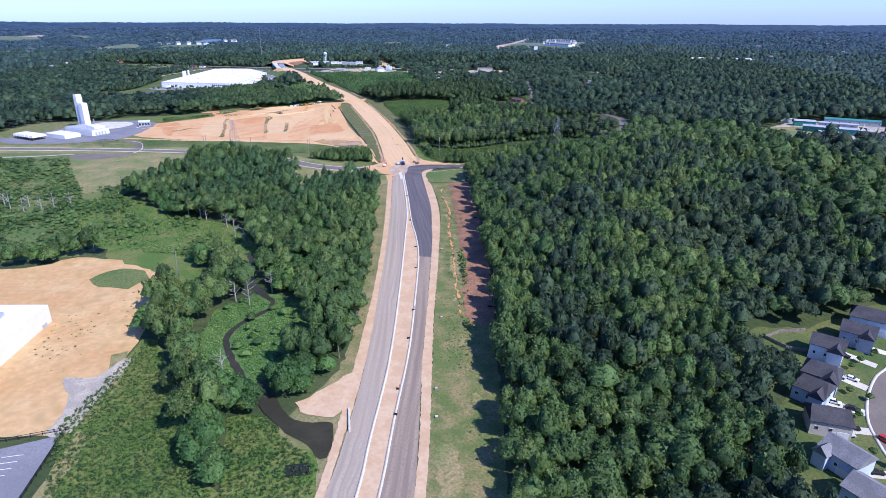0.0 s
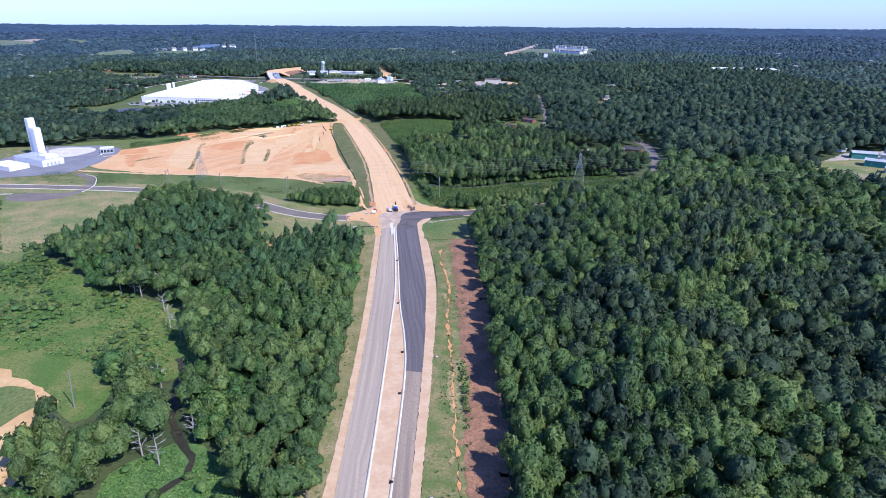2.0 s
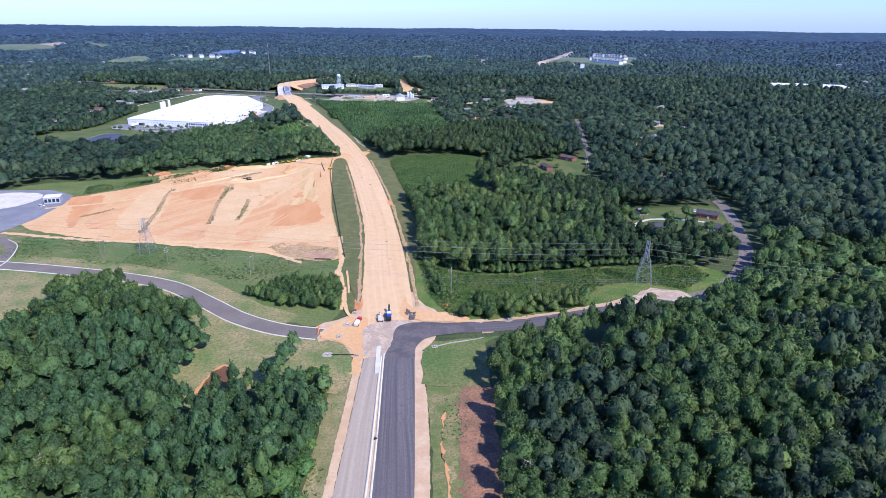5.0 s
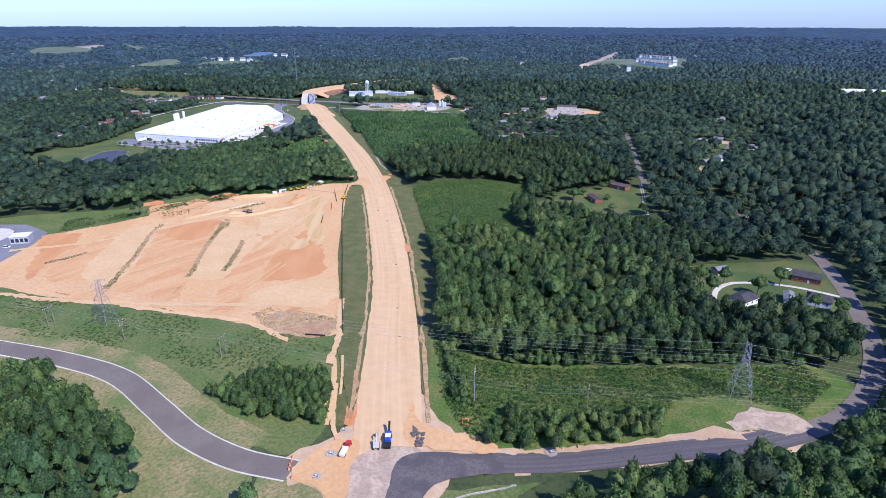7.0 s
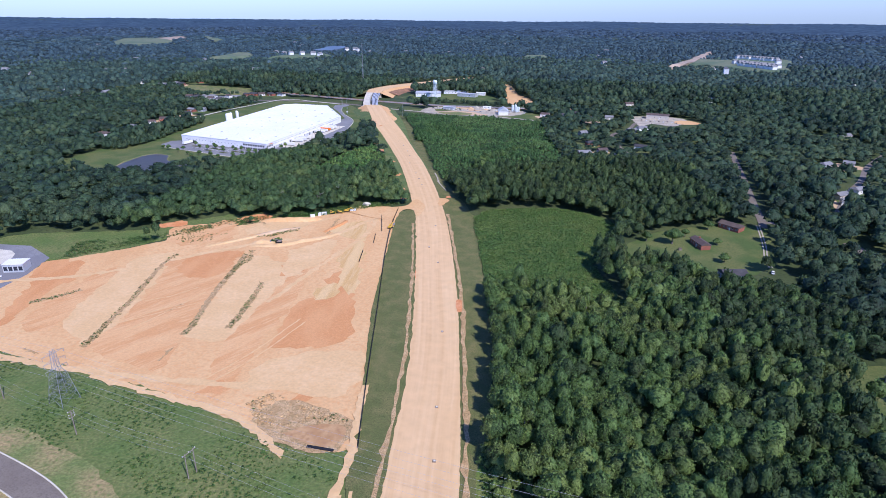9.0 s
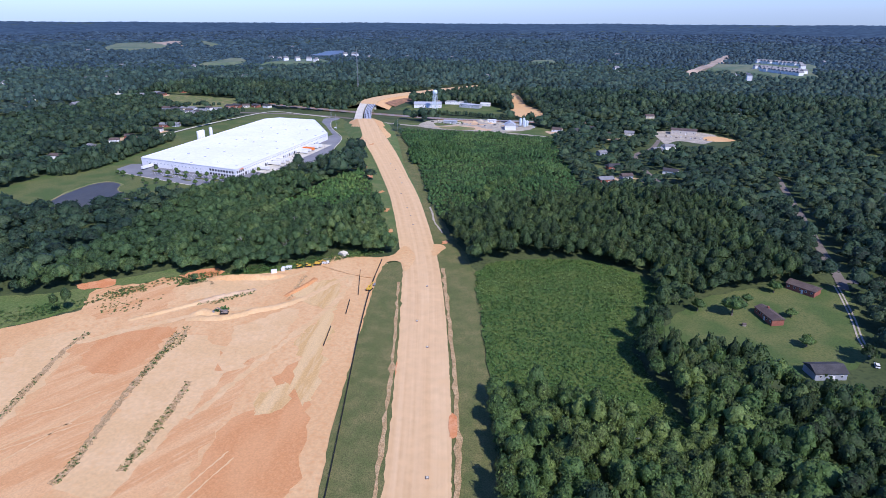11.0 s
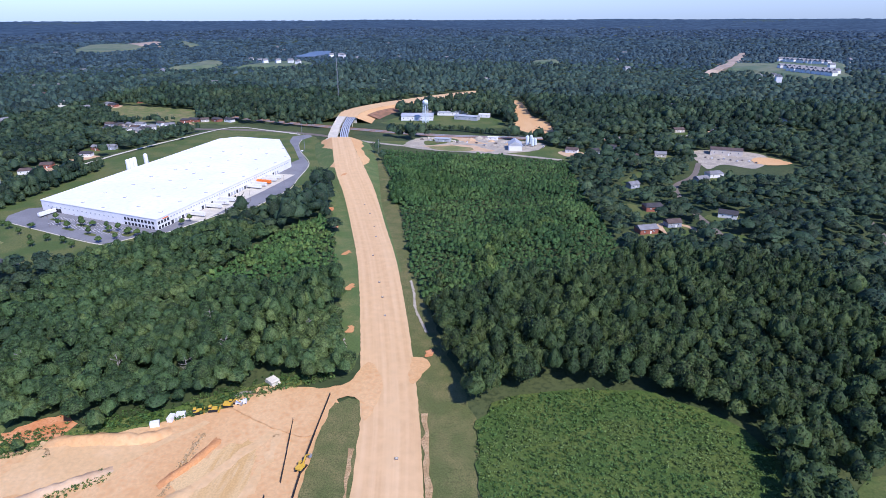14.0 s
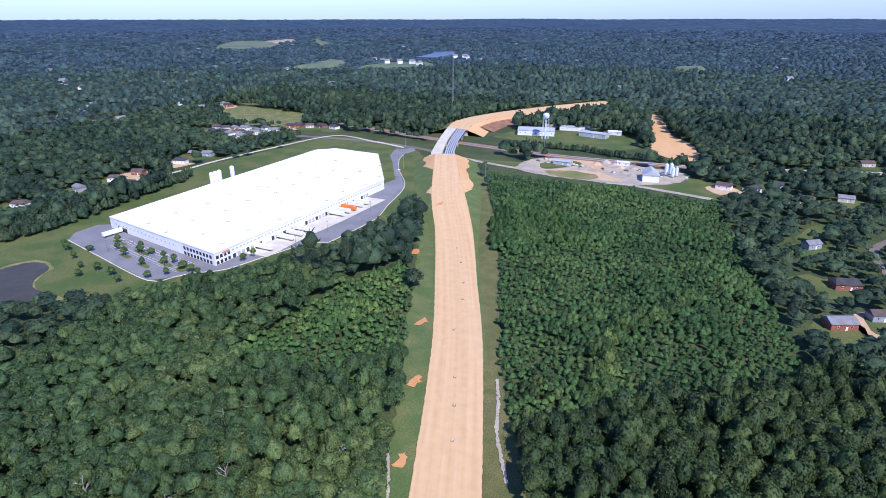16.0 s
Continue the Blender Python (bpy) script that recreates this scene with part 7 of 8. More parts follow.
    house(SAY[w] + " house with " + (SAY[r] if r != "siding_white" else "a white roof") + " among trees", x, y, float(rh.uniform(-40, 40)), 9.5 * big, 6.5 * big, 2.7, 1.6, M[w], M[r], hip=1.5 if k % 3 == 0 else 0, windows=2, group="houses in the woods")
    a = rh.uniform(0, 6.28)
    loop = [(x + (9 + 5 * rh.random()) * math.cos(a + j * 0.9), y - 5 + (9 + 7 * rh.random()) * math.sin(a + j * 0.9)) for j in range(7)]
    away = np.array([x + 25, y - 520.0])
    away = away / np.linalg.norm(away)
    CLEAR.append(np.array([(x - away[0] * (8 + (18 if x < -60 else 12) * math.cos(j)) + 8.5 * math.sin(j) * away[1], y - away[1] * (8 + (18 if x < -60 else 12) * math.cos(j)) - 8.5 * math.sin(j) * away[0]) for j in np.linspace(0, 5.6, 9)]))
    patch("house_lawn", loop, M["lawn"] if k % 4 else M["tan"], 0.11 + 0.004 * (k % 9), wobble=0.4, label="small lawn of a house in the woods", category="lawn")
house("beige hall with a dark brown roof", 88, 1040, -8, 24, 11, 4.5, 1.2, M["siding_beige"], M["shingle_brown"], windows=4, category="hall")
patch("hall_yard", [(59, 1031), (66, 1050), (104, 1054), (119, 1034), (101, 995), (80, 1003), (66, 986), (62, 1010)], M["gravel"], 0.14, wobble=0.3, label="gravel yard of the hall", category="yard")
patch("hall_clay", [(106, 1030), (120, 1034), (132, 1018), (118, 1008), (104, 1012)], M["clay"], 0.3, label="bare clay beside the hall", category="ground")
CLEAR.append(np.array([(58, 1031), (60, 950), (100, 950), (135, 985), (135, 1022), (118, 1052), (66, 1052)], float))
for k in range(9):
    car(("white" if k % 2 else "dark") + " car parked on the gravel yard", 70 + k * 4.4, 1024 - 2.2 * (k % 3) - k * 0.8, 75, M["siding_white" if k % 2 else "timber"], "car")
path("village_lane", [(62, 780), (54, 815), (46, 850), (39, 885), (36, 930), (52, 962), (62, 1004)], 4.0, M["street"], 0.2, label="grey lane between houses in the woods", category="road", clear=2)
path("east_lane", [(150, 690), (168, 728), (182, 760), (205, 800), (228, 850), (262, 905)], 4.0, M["street"], 0.2, label="grey lane between houses in the woods", category="road", clear=2)
for loop in ([(-5, 878), (5, 885), (11, 875), (-5, 864)], [(18, 969), (21, 951), (14, 940), (1, 930), (8, 952)], [(22, 1003), (36, 998), (40, 1016), (26, 1018)], [(71, 882), (60, 861), (48, 866), (56, 884)], [(225, 980), (242, 984), (240, 962), (226, 958)], [(170, 745), (182, 742), (186, 722), (172, 724)], [(200, 830), (218, 838), (222, 818), (206, 812)]):
    patch("house_lawn", loop, M["lawn"], 0.16, wobble=0.4, label="open lawn between houses and trees", category="lawn")
for loop in ([(45, 846), (60, 840), (60, 820), (50, 818)], [(20, 850), (34, 846), (36, 832), (22, 834)], [(56, 872), (66, 868), (64, 856), (54, 858)]):
    patch("house_lawn", loop, M["lawn"], 0.17, wobble=0.4, label="open lawn beside the lane", category="lawn")
path("field_lane", [(-412, 872), (-405, 895), (-402, 943), (-392, 1000), (-374, 1062), (-330, 1056), (-290, 1044)], 3.2, M["concrete"], 0.2, label="pale lane along the back of the warehouse field", category="road", clear=2)
path("wall_foot", [(-345, 803), (-341, 900), (-340, 984), (-326, 997), (-290, 994)], 4.0, M["brown"], 0.2, label="strip of bare brown soil behind the warehouse", category="ground", edge=0.4)
patch("glade", [(-528, 1078), (-465, 1072), (-440, 1100), (-470, 1150), (-508, 1158), (-560, 1168), (-592, 1160), (-580, 1130), (-545, 1105)], M["grass"], 0.07, wobble=2, size=8, label="pale grassy glade between houses", category="field")
patch("town_yard", [(-506, 1040), (-496, 1056), (-452, 1066), (-430, 1052), (-438, 1012), (-452, 1004), (-492, 1014)], M["lot"], 0.09, wobble=0.5, size=5, label="grey yards and parking between small houses", category="yard")
for k in range(22):
    car(("white" if k % 3 else "red") + " car parked in the small town", -500 + (k % 11) * 6.0, 1022 + (k // 11) * 24 + 4 * math.sin(k * 2.3), 20 + 37 * k, M["siding_white" if k % 3 else "red"], "suv")
patch("glade", [(138, 1165), (150, 1180), (204, 1138), (196, 1112)], M["rough_grass"], 0.1, wobble=1, size=8, label="narrow grassy glade in the wood", category="field")
patch("far_field", [(480, 1180), (640, 1200), (640, 1240), (480, 1230)], M["grass"], 0.3, wobble=3, size=30, label="pale distant field in the woods", category="field")


def hill(loop, mat, label, category="field", z=13.0, reach=1.12):
    """A far rise with open ground on top and sloping sides."""
    top = rough_edge(loop, 3.0, 40.0, len(label))
    mid_ = top.mean(0)
    foot = mid_ + (top - mid_) * reach + np.sign(top - mid_) * 18
    n = len(top)
    bm = bmesh.new()
    a = [bm.verts.new((*p, z)) for p in top]
    b = [bm.verts.new((*p, 2.0)) for p in foot]
    bm.faces.new(a)
    for k in range(n):
        bm.faces.new((a[k], b[k], b[(k + 1) % n], a[(k + 1) % n]))
    bmesh.ops.triangulate(bm, faces=bm.faces[:])
    bmesh.ops.recalc_face_normals(bm, faces=bm.faces[:])
    if sum(f.normal.z for f in bm.faces) < 0:
        bmesh.ops.reverse_faces(bm, faces=bm.faces[:])
    FAR_CLEAR.append(mid_ + (top - mid_) * 1.04)
    return tagged(part("far_" + category, bm, mat), label, category, kind="structure")


hill([(-1285, 1855), (-1460, 2112), (-1415, 2180), (-1262, 2075), (-1205, 1895)], M["far_grass_haze"], "wide pale green field far off in the woods")
hill([(-1385, 2155), (-1395, 2315), (-1318, 2232), (-1302, 2092)], M["far_soil_haze"], "strip of bare tan ploughland far off", z=12.6)
hill([(-780, 1545), (-798, 1685), (-748, 1642), (-744, 1556)], M["far_grass_haze"], "pale dry field far off in the woods")
hill([(-668, 1600), (-646, 1685), (-584, 1700), (-568, 1627)], M["far_grass_haze"], "pale field with sheds far off in the woods")
hill([(-668, 1812), (-688, 1955), (-660, 2003), (-625, 1914), (-629, 1822)], M["lake"], "blue lake far off between the woods", "water")
hill([(-1335, 2365), (-1158, 2185), (-1163, 2154), (-1230, 2230)], M["far_grass_haze"], "narrow green field far off")
hill([(222, 1712), (257, 1828), (318, 1822), (345, 1905), (440, 1870), (400, 1720), (348, 1580), (275, 1635), (250, 1690)], M["far_grass_haze"], "mown grass round a distant housing estate")
hill([(170, 1650), (206, 1745), (285, 2005), (316, 2095), (322, 2060), (292, 1965), (222, 1740), (186, 1660)], M["far_soil_haze"], "raw clay road bed far off", z=13.6)
hill([(-132, 1815), (-96, 1838), (-97, 1772), (-133, 1770)], M["far_grass_haze"], "small green field far off")
far = thing("house", "white house of a distant housing estate", "house", 392, 1752, 10, 13.0, group="distant housing estate")
part("wall", box(bmesh.new(), 0, 0, -6, 10, 8, 11), M["siding_white"], far)
part("roof", gable(bmesh.new(), 10, 8, 5, 3), M["shingle_grey"], far)
for row, (x0, y0, x1, y1) in enumerate(((341, 1872, 403, 1812), (304, 1722, 362, 1640), (304, 1672, 346, 1600))):
    for k in range(11):
        u = (k + rh.uniform(-0.2, 0.2)) / 10
        copy_thing(far, pose(x0 + (x1 - x0) * u, y0 + (y1 - y0) * u, 13.0, 0, 0, float(rh.uniform(10, 40))))
for x, y in ((-575, 1640), (-600, 1660), (-625, 1655), (-650, 1650), (-590, 1840), (-570, 1848), (-560, 1836), (250, 1530)):
    copy_thing(far, pose(x, y, 13.0 if y < 1700 else 11.0, 0, 0, float(rh.uniform(0, 90))))
for k in range(70):
    a, r = rh.uniform(-0.95, 0.75), 900 * 2.4 ** rh.random()
    x, y, t = -30 + r * math.sin(a), 300 + r * math.cos(a), float(rh.uniform(0, 180))
    if not (-310 < x < -140 and 1080 < y < 1420):
        copy_thing(far, pose(x, y, 5.5 if r > 1300 else 4, 0, 0, t))
big = thing("warehouse", "long white-roofed distant warehouse in the woods", "warehouse", 560, 1215, -15, 2.5)
part("wall", box(bmesh.new(), 0, 0, 0, 110, 40, 9), M["siding_white"], big)
part("roof", box(bmesh.new(), 0, 0, 9, 108, 38, 0.3), M["roof_white"], big)
mast = thing("radio_mast", "thin grey lattice radio mast above the woods", "mast", -330, 1240)
for k in range(3):
    a = k * math.tau / 3
    part("leg", tube(bmesh.new(), (0.9 * math.cos(a), 0.9 * math.sin(a), 0), (0.25 * math.cos(a), 0.25 * math.sin(a), 62), 0.14, 0.1, 4), M["steel"], mast)
bm = bmesh.new()
for k in range(30):
    z, q = k * 2.0, 0.9 - 0.65 * k / 31
    for j in range(3):
        a, b = j * math.tau / 3, (j + 1) * math.tau / 3
        tube(bm, (q * math.cos(a), q * math.sin(a), z), (q * math.cos(b), q * math.sin(b), z + 2), 0.06, 0.06, 3)
part("bracing", bm, M["steel"], mast)


# ---------------------------------------------------------------- trees
def icosphere(level):
    """Unit directions and triangles of an icosahedron, split level times."""
    g = (1 + 5 ** 0.5) / 2
    v = [(-1, g, 0), (1, g, 0), (-1, -g, 0), (1, -g, 0), (0, -1, g), (0, 1, g), (0, -1, -g), (0, 1, -g), (g, 0, -1), (g, 0, 1), (-g, 0, -1), (-g, 0, 1)]
    f = [(0, 11, 5), (0, 5, 1), (0, 1, 7), (0, 7, 10), (0, 10, 11), (1, 5, 9), (5, 11, 4), (11, 10, 2), (10, 7, 6), (7, 1, 8), (3, 9, 4), (3, 4, 2), (3, 2, 6), (3, 6, 8), (3, 8, 9), (4, 9, 5), (2, 4, 11), (6, 2, 10), (8, 6, 7), (9, 8, 1)]
    v = [Vector(p).normalized() for p in v]
    for _ in range(level):
        seen, out = {}, []

        def middle(a, b):
            key = (min(a, b), max(a, b))
            if key not in seen:
                v.append((v[a] + v[b]).normalized())
                seen[key] = len(v) - 1
            return seen[key]

        for a, b, c in f:
            ab, bc, ca = middle(a, b), middle(b, c), middle(c, a)
            out += [(a, ab, ca), (b, bc, ab), (c, ca, bc), (ab, bc, ca)]
        f = out
    return np.array([tuple(p) for p in v]), np.array(f)


def crown(rng, level, lobes=11, amp=0.40, rough=0.05, leaves=0, leaf=0.11, low=-0.45, cone=0.25, squash=1.0, flat=0.6):
    """A crown of unit radius about the origin: a shell swollen by limbs, set with loose leaf sprays."""
    d, f = icosphere(level)
    limbs = rng.normal(size=(lobes, 3))
    limbs[:, 2] = np.abs(limbs[:, 2]) * 0.9 - 0.25
    limbs /= np.linalg.norm(limbs, axis=1)[:, None]
    gain = rng.uniform(0.55, 1.15, lobes)

    def form(n, noise):
        swell = np.max(np.exp((n @ limbs.T - 1) / 0.06) * gain, axis=1)
        r = 0.70 + amp * swell + rng.normal(0, noise, len(n))
        wide = np.where(n[:, 2] < 0, 1.0 + 0.25 * n[:, 2], 1.0 - cone * n[:, 2])
        return n * r[:, None] * np.c_[wide, wide, np.full(len(n), squash)]

    q = form(d, rough)
    f = f[d[f].mean(1)[:, 2] > low]
    used = np.unique(f)
    back = np.zeros(len(d), int)
    back[used] = np.arange(len(used))
    q, tri = q[used], back[f]
    if leaves:
        n = rng.normal(size=(leaves, 3))
        n[:, 2] = np.where(n[:, 2] < -0.4, -n[:, 2], n[:, 2])
        n /= np.linalg.norm(n, axis=1)[:, None]
        p = form(n, 0.05) * 1.04
        n = n + rng.normal(0, flat, (leaves, 3))
        n /= np.linalg.norm(n, axis=1)[:, None]
        u = np.cross(n, rng.normal(size=(leaves, 3)))
        u /= np.linalg.norm(u, axis=1)[:, None]
        v = np.cross(n, u)
        s = leaf * rng.uniform(0.6, 1.35, (leaves, 1))
        t = np.stack([p - u * s - v * s * 0.5, p + u * s - v * s * 0.5, p + v * s * 1.1 + n * s * 0.3], 1).reshape(-1, 3)
        tri = np.vstack([tri, np.arange(leaves * 3).reshape(-1, 3) + len(q)])
        q = np.vstack([q, t])
    return q, tri


def dome(rng, n, rings, rough=0.12, cone=0.15, sprays=0):
    """A small far crown: an uneven cap of n sides over rings at the given slopes."""
    q = [(0, 0, 0.86 + rng.normal(0, rough))]
    for j, e in enumerate(rings):
        for k in range(n):
            a = (k + 0.5 * (j % 2) + rng.uniform(-0.2, 0.2)) * math.tau / n
            r = 0.92 + rng.normal(0, rough)
            q.append((r * math.cos(e) * math.cos(a) * (1 - cone * max(math.sin(e), 0)), r * math.cos(e) * math.sin(a), r * math.sin(e)))
    tri = [(0, 1 + k, 1 + (k + 1) % n) for k in range(n)]
    for j in range(len(rings) - 1):
        o, p, w = 1 + j * n, 1 + (j + 1) * n, (0 if j % 2 == 0 else 1)
        for k in range(n):
            k1 = (k + 1) % n
            if w == 0:
                tri += [(o + k, p + k, o + k1), (o + k1, p + k, p + k1)]
            else:
                tri += [(o + k, p + k, p + k1), (o + k, p + k1, o + k1)]
    for k in range(sprays):
        a, e = rng.uniform(0, math.tau), rng.uniform(0.1, 1.3)
        c = np.array([math.cos(e) * math.cos(a), math.cos(e) * math.sin(a), math.sin(e)]) * rng.uniform(0.9, 1.06)
        u, v = rng.normal(0, 0.2, 3), rng.normal(0, 0.2, 3)
        tri.append((len(q), len(q) + 1, len(q) + 2))
        q += [tuple(c + u), tuple(c - u), tuple(c + v)]
    return np.array(q), np.array(tri)


def tuft(rng, n, size):
    """A low plant: n leaf blades fanned about the origin."""
    a, e = rng.uniform(0, math.tau, n), rng.uniform(0.1, 1.4, n)
    c = np.c_[np.cos(a) * np.cos(e), np.sin(a) * np.cos(e), np.sin(e)] * rng.uniform(0.35, 0.95, (n, 1))
    u = rng.normal(size=(n, 3))
    u /= np.linalg.norm(u, axis=1)[:, None]
    v = np.cross(u, c + rng.normal(0, 0.3, (n, 3)))
    v /= np.linalg.norm(v, axis=1)[:, None]
    s = size * rng.uniform(0.6, 1.3, (n, 1))
    return np.stack([c - u * s, c + u * s, c + v * s * 1.2], 1).reshape(-1, 3), np.arange(n * 3).reshape(-1, 3)


def scatter(rng, x0, x1, y0, y1, step, jitter=0.42):
    xs, ys = np.meshgrid(np.arange(x0, x1, step), np.arange(y0, y1, step))
    xs, ys = xs.ravel(), ys.ravel()
    xs = xs + rng.uniform(-jitter, jitter, xs.shape) * step + (np.round(ys / step) % 2) * step * 0.5
    return xs, ys + rng.uniform(-jitter, jitter, ys.shape) * step


def cleared(x, y, polys):
    out = np.zeros(x.shape, bool)
    for p in polys:
        lo, hi = p.min(0), p.max(0)
        near = (x > lo[0]) & (x < hi[0]) & (y > lo[1]) & (y < hi[1])
        if near.any():
            k = np.nonzero(near)[0]
            out[k] |= inside(p, x[k], y[k])
    return out


def plant(name, x, y, z, radius, height, templates, mat, rng, label, category, lift=0.62):
    """Many crowns in one mesh."""
    which = rng.integers(0, len(templates), len(x))
    V, F, base = [], [], 0
    for k, (q, tri) in enumerate(templates):
        s = np.nonzero(which == k)[0]
        if not len(s):
            continue
        a = rng.uniform(0, math.tau, len(s))
        c, sn = np.cos(a)[:, None], np.sin(a)[:, None]
        px = (q[None, :, 0] * c - q[None, :, 1] * sn) * radius[s, None] + x[s, None]
        py = (q[None, :, 0] * sn + q[None, :, 1] * c) * radius[s, None] + y[s, None]
        pz = q[None, :, 2] * (height[s, None] * (1 - lift) / 1.0) + (z[s] + height[s] * lift)[:, None]
        V.append(np.stack([px, py, pz], 2).reshape(-1, 3))
        F.append((tri[None] + (np.arange(len(s)) * len(q))[:, None, None] + base).reshape(-1, 3))
        base += len(s) * len(q)
    ob = bulk(name, np.vstack(V), np.vstack(F), mat)
    return tagged(ob, label, category, kind="stuff")


rng = np.random.default_rng(7)
T_NEAR = [crown(rng, 1, rough=0.06, leaves=190, leaf=0.098, cone=0.06 * k, lobes=9 + 2 * k, low=-0.15) for k in range(8)]
T_CONE = [crown(rng, 1, rough=0.06, leaves=96, leaf=0.125, cone=0.42, lobes=9 + k, low=-0.15) for k in range(8)]
T_NEAR2 = [crown(rng, 1, rough=0.07, leaves=88, leaf=0.135, cone=0.05 * k, lobes=8 + k, low=-0.15) for k in range(9)]
T_MID = [dome(rng, 5, (0.95, 0.25, -0.4), cone=0.1 + 0.03 * k, rough=0.17, sprays=10) for k in range(12)]
T_FAR = [dome(rng, 4, (0.85, 0.05), rough=0.15) for _ in range(12)]
T_BUSH = [dome(rng, 6, (0.9, 0.2), rough=0.17, sprays=4) for _ in range(10)]
T_WEED = [tuft(rng, 14, 0.36) for _ in range(10)]
T_MID2 = [crown(rng, 1, lobes=7, rough=0.11, low=-0.1, cone=0.1 + 0.05 * k, leaves=24, leaf=0.17) for k in range(9)]
LOW = [np.array(p, float) for p in (YOUNG_E, YOUNG_W)]


def grown(x, y):
    """How tall the wood stands: lower below the warehouse and among the houses."""
    low = ((x < -140) & (y > 600) & (y < 800)) | ((x > -60) & (x < 260) & (y > 800) & (y < 1180)) | ((x < -395) & (y > 760) & (y < 1150))
    return np.where(low, 0.68, 1.0)


def path_x(y):
    return np.interp(y, [0, 140, 316, 586], [0, 8, 5, -45])


x, y = scatter(rng, -260, 250, 70, 900, 4.05)
keep = ~cleared(x, y, CLEAR + LOW) & (np.abs(x - path_x(y) + np.clip(y - 400, 0, 500) * 0.12) < 95 + 75)
keep &= y < 790
near_zone = lambda x, y: (np.abs(x - path_x(y) + np.clip(y - 400, 0, 500) * 0.12) < 170) & (y < 790) & (y > 70)
x, y = x[keep], y[keep]
h = (rng.uniform(8.5, 12.5, len(x)) + 3.0 * (rng.random(len(x)) < 0.2) + 1.5 * np.sin(x / 23.0) * np.cos(y / 31.0)) * grown(x, y)
big_tree = rng.random(len(x)) < 0.16
r = rng.uniform(2.1, 3.5, len(x)) + 1.2 * big_tree
h = h * rng.uniform(0.82, 1.08, len(x)) * (1 + 0.08 * big_tree) * (1 + 0.07 * np.sin(x / 9.0 + 2 * np.sin(y / 14.0)))
edge = ((x > 18) & (x < 33) & (y > 100) & (y < 365)) | ((x > -46) & (x < -24) & (y > 150) & (y < 365))
pick = np.nonzero(edge)[0][:290]
lone = np.zeros(len(x), bool)
lone[pick] = True
close = np.abs(x - path_x(y) + np.clip(y - 400, 0, 500) * 0.12) < 95
loose = rng.normal(0, 16, len(x))
stand = ((y + loose > 585) & (x > -70 - (y - 430) * 0.1)) | ((y > 430) & (x + 1.6 * loose > 55))
pine = (y < 372) & (x > 30) & ~stand & (np.sin(x / 17.0 + 1.3 * np.sin(y / 31.0)) * np.cos(y / 23.0 - x / 41.0) + 0.35 * np.sin(y / 9.0 + x / 12.0) + 0.9 * sstep(70, 110, x - 0.12 * (y - 200)) + rng.normal(0, 0.45, len(x)) > 0.42)
plant("pinewood_near", x[pine & ~lone], y[pine & ~lone], terr(x, y)[pine & ~lone], r[pine & ~lone], h[pine & ~lone] * 1.05, T_NEAR2, M["leaf_pine"], rng, "dark grey-green pines among broadleaf woodland", "woodland")
west = (x < -22) & (y < 372) & ~stand & ~lone
drift = np.sin(x / 13.0 + 1.7 * np.sin(y / 19.0)) * np.cos(y / 16.0) + rng.normal(0, 0.3, len(x))
needle = west & (y + 0.5 * x + 26 * drift > 262)
vine = west & ~needle & ((drift > 0.05) | (x > -36))
h = np.where(vine, h * np.where(x > -36, 0.55, 0.66), np.where(needle, h * 0.9, h))
plant("pinewood_west", x[needle], y[needle], terr(x, y)[needle], r[needle] * 0.86, h[needle], T_CONE, M["leaf_spruce"], rng, "dense blue-green plantation of young pines", "woodland")
plant("vine_thicket", x[vine], y[vine], terr(x, y)[vine], r[vine] * 1.12, h[vine], T_NEAR, M["leaf_lush"], rng, "bright green thicket overgrown with vines", "woodland", lift=0.5)
older = (x < -90) & (y > 560) & ~stand & ~lone
stand_or = stand | pine | needle | vine | older
for sel, kinds, green in ((close & ~lone & ~stand_or, T_NEAR, "leaf"), (~close & ~lone & ~stand_or, T_NEAR2, "leaf"), (older & close, T_NEAR, "leaf_old"), (older & ~close, T_NEAR2, "leaf_old"), (close & stand, T_NEAR, "leaf_dark"), (~close & stand, T_NEAR2, "leaf_dark")):
    plant("woodland_near", x[sel], y[sel], terr(x, y)[sel], r[sel], h[sel], kinds, M[green], rng, "dense mixed broadleaf woodland", "woodland")


def make_tree(name, label, q, tri, leaf, group, bare=False):
    """A tree 10 m high with a crown of 2.8 m radius, at the origin."""
    ob = tagged(new(name), label, "tree", group)
    bm = bmesh.new()
    tube(bm, (0, 0, -0.5), (0.1, 0.05, 5.0), 0.22, 0.15, 7)
    tube(bm, (0.1, 0.05, 5.0), (0.0, 0.2, 8.6), 0.15, 0.04, 6)
    lr = np.random.default_rng(len(label))
    for k in range(9):
        z, a = lr.uniform(2.8, 7.5), lr.uniform(0, math.tau)
        L = lr.uniform(1.2, 2.2)
        end = Vector((L * math.cos(a), L * math.sin(a), z + lr.uniform(0.6, 1.5)))
        tube(bm, (0.06, 0.05, z), end, 0.08, 0.03, 5)
        if bare:
            for j in range(4):
                b = a + lr.uniform(-0.9, 0.9)
                mid_ = Vector((0.06, 0.05, z)).lerp(end, lr.uniform(0.4, 1.0))
                tube(bm, mid_, mid_ + Vector((0.9 * math.cos(b), 0.9 * math.sin(b), lr.uniform(0.3, 1.0))), 0.04, 0.015, 3)
    part("trunk", bm, M["grey_twig"] if bare else M["bark"], ob)
    if not bare:
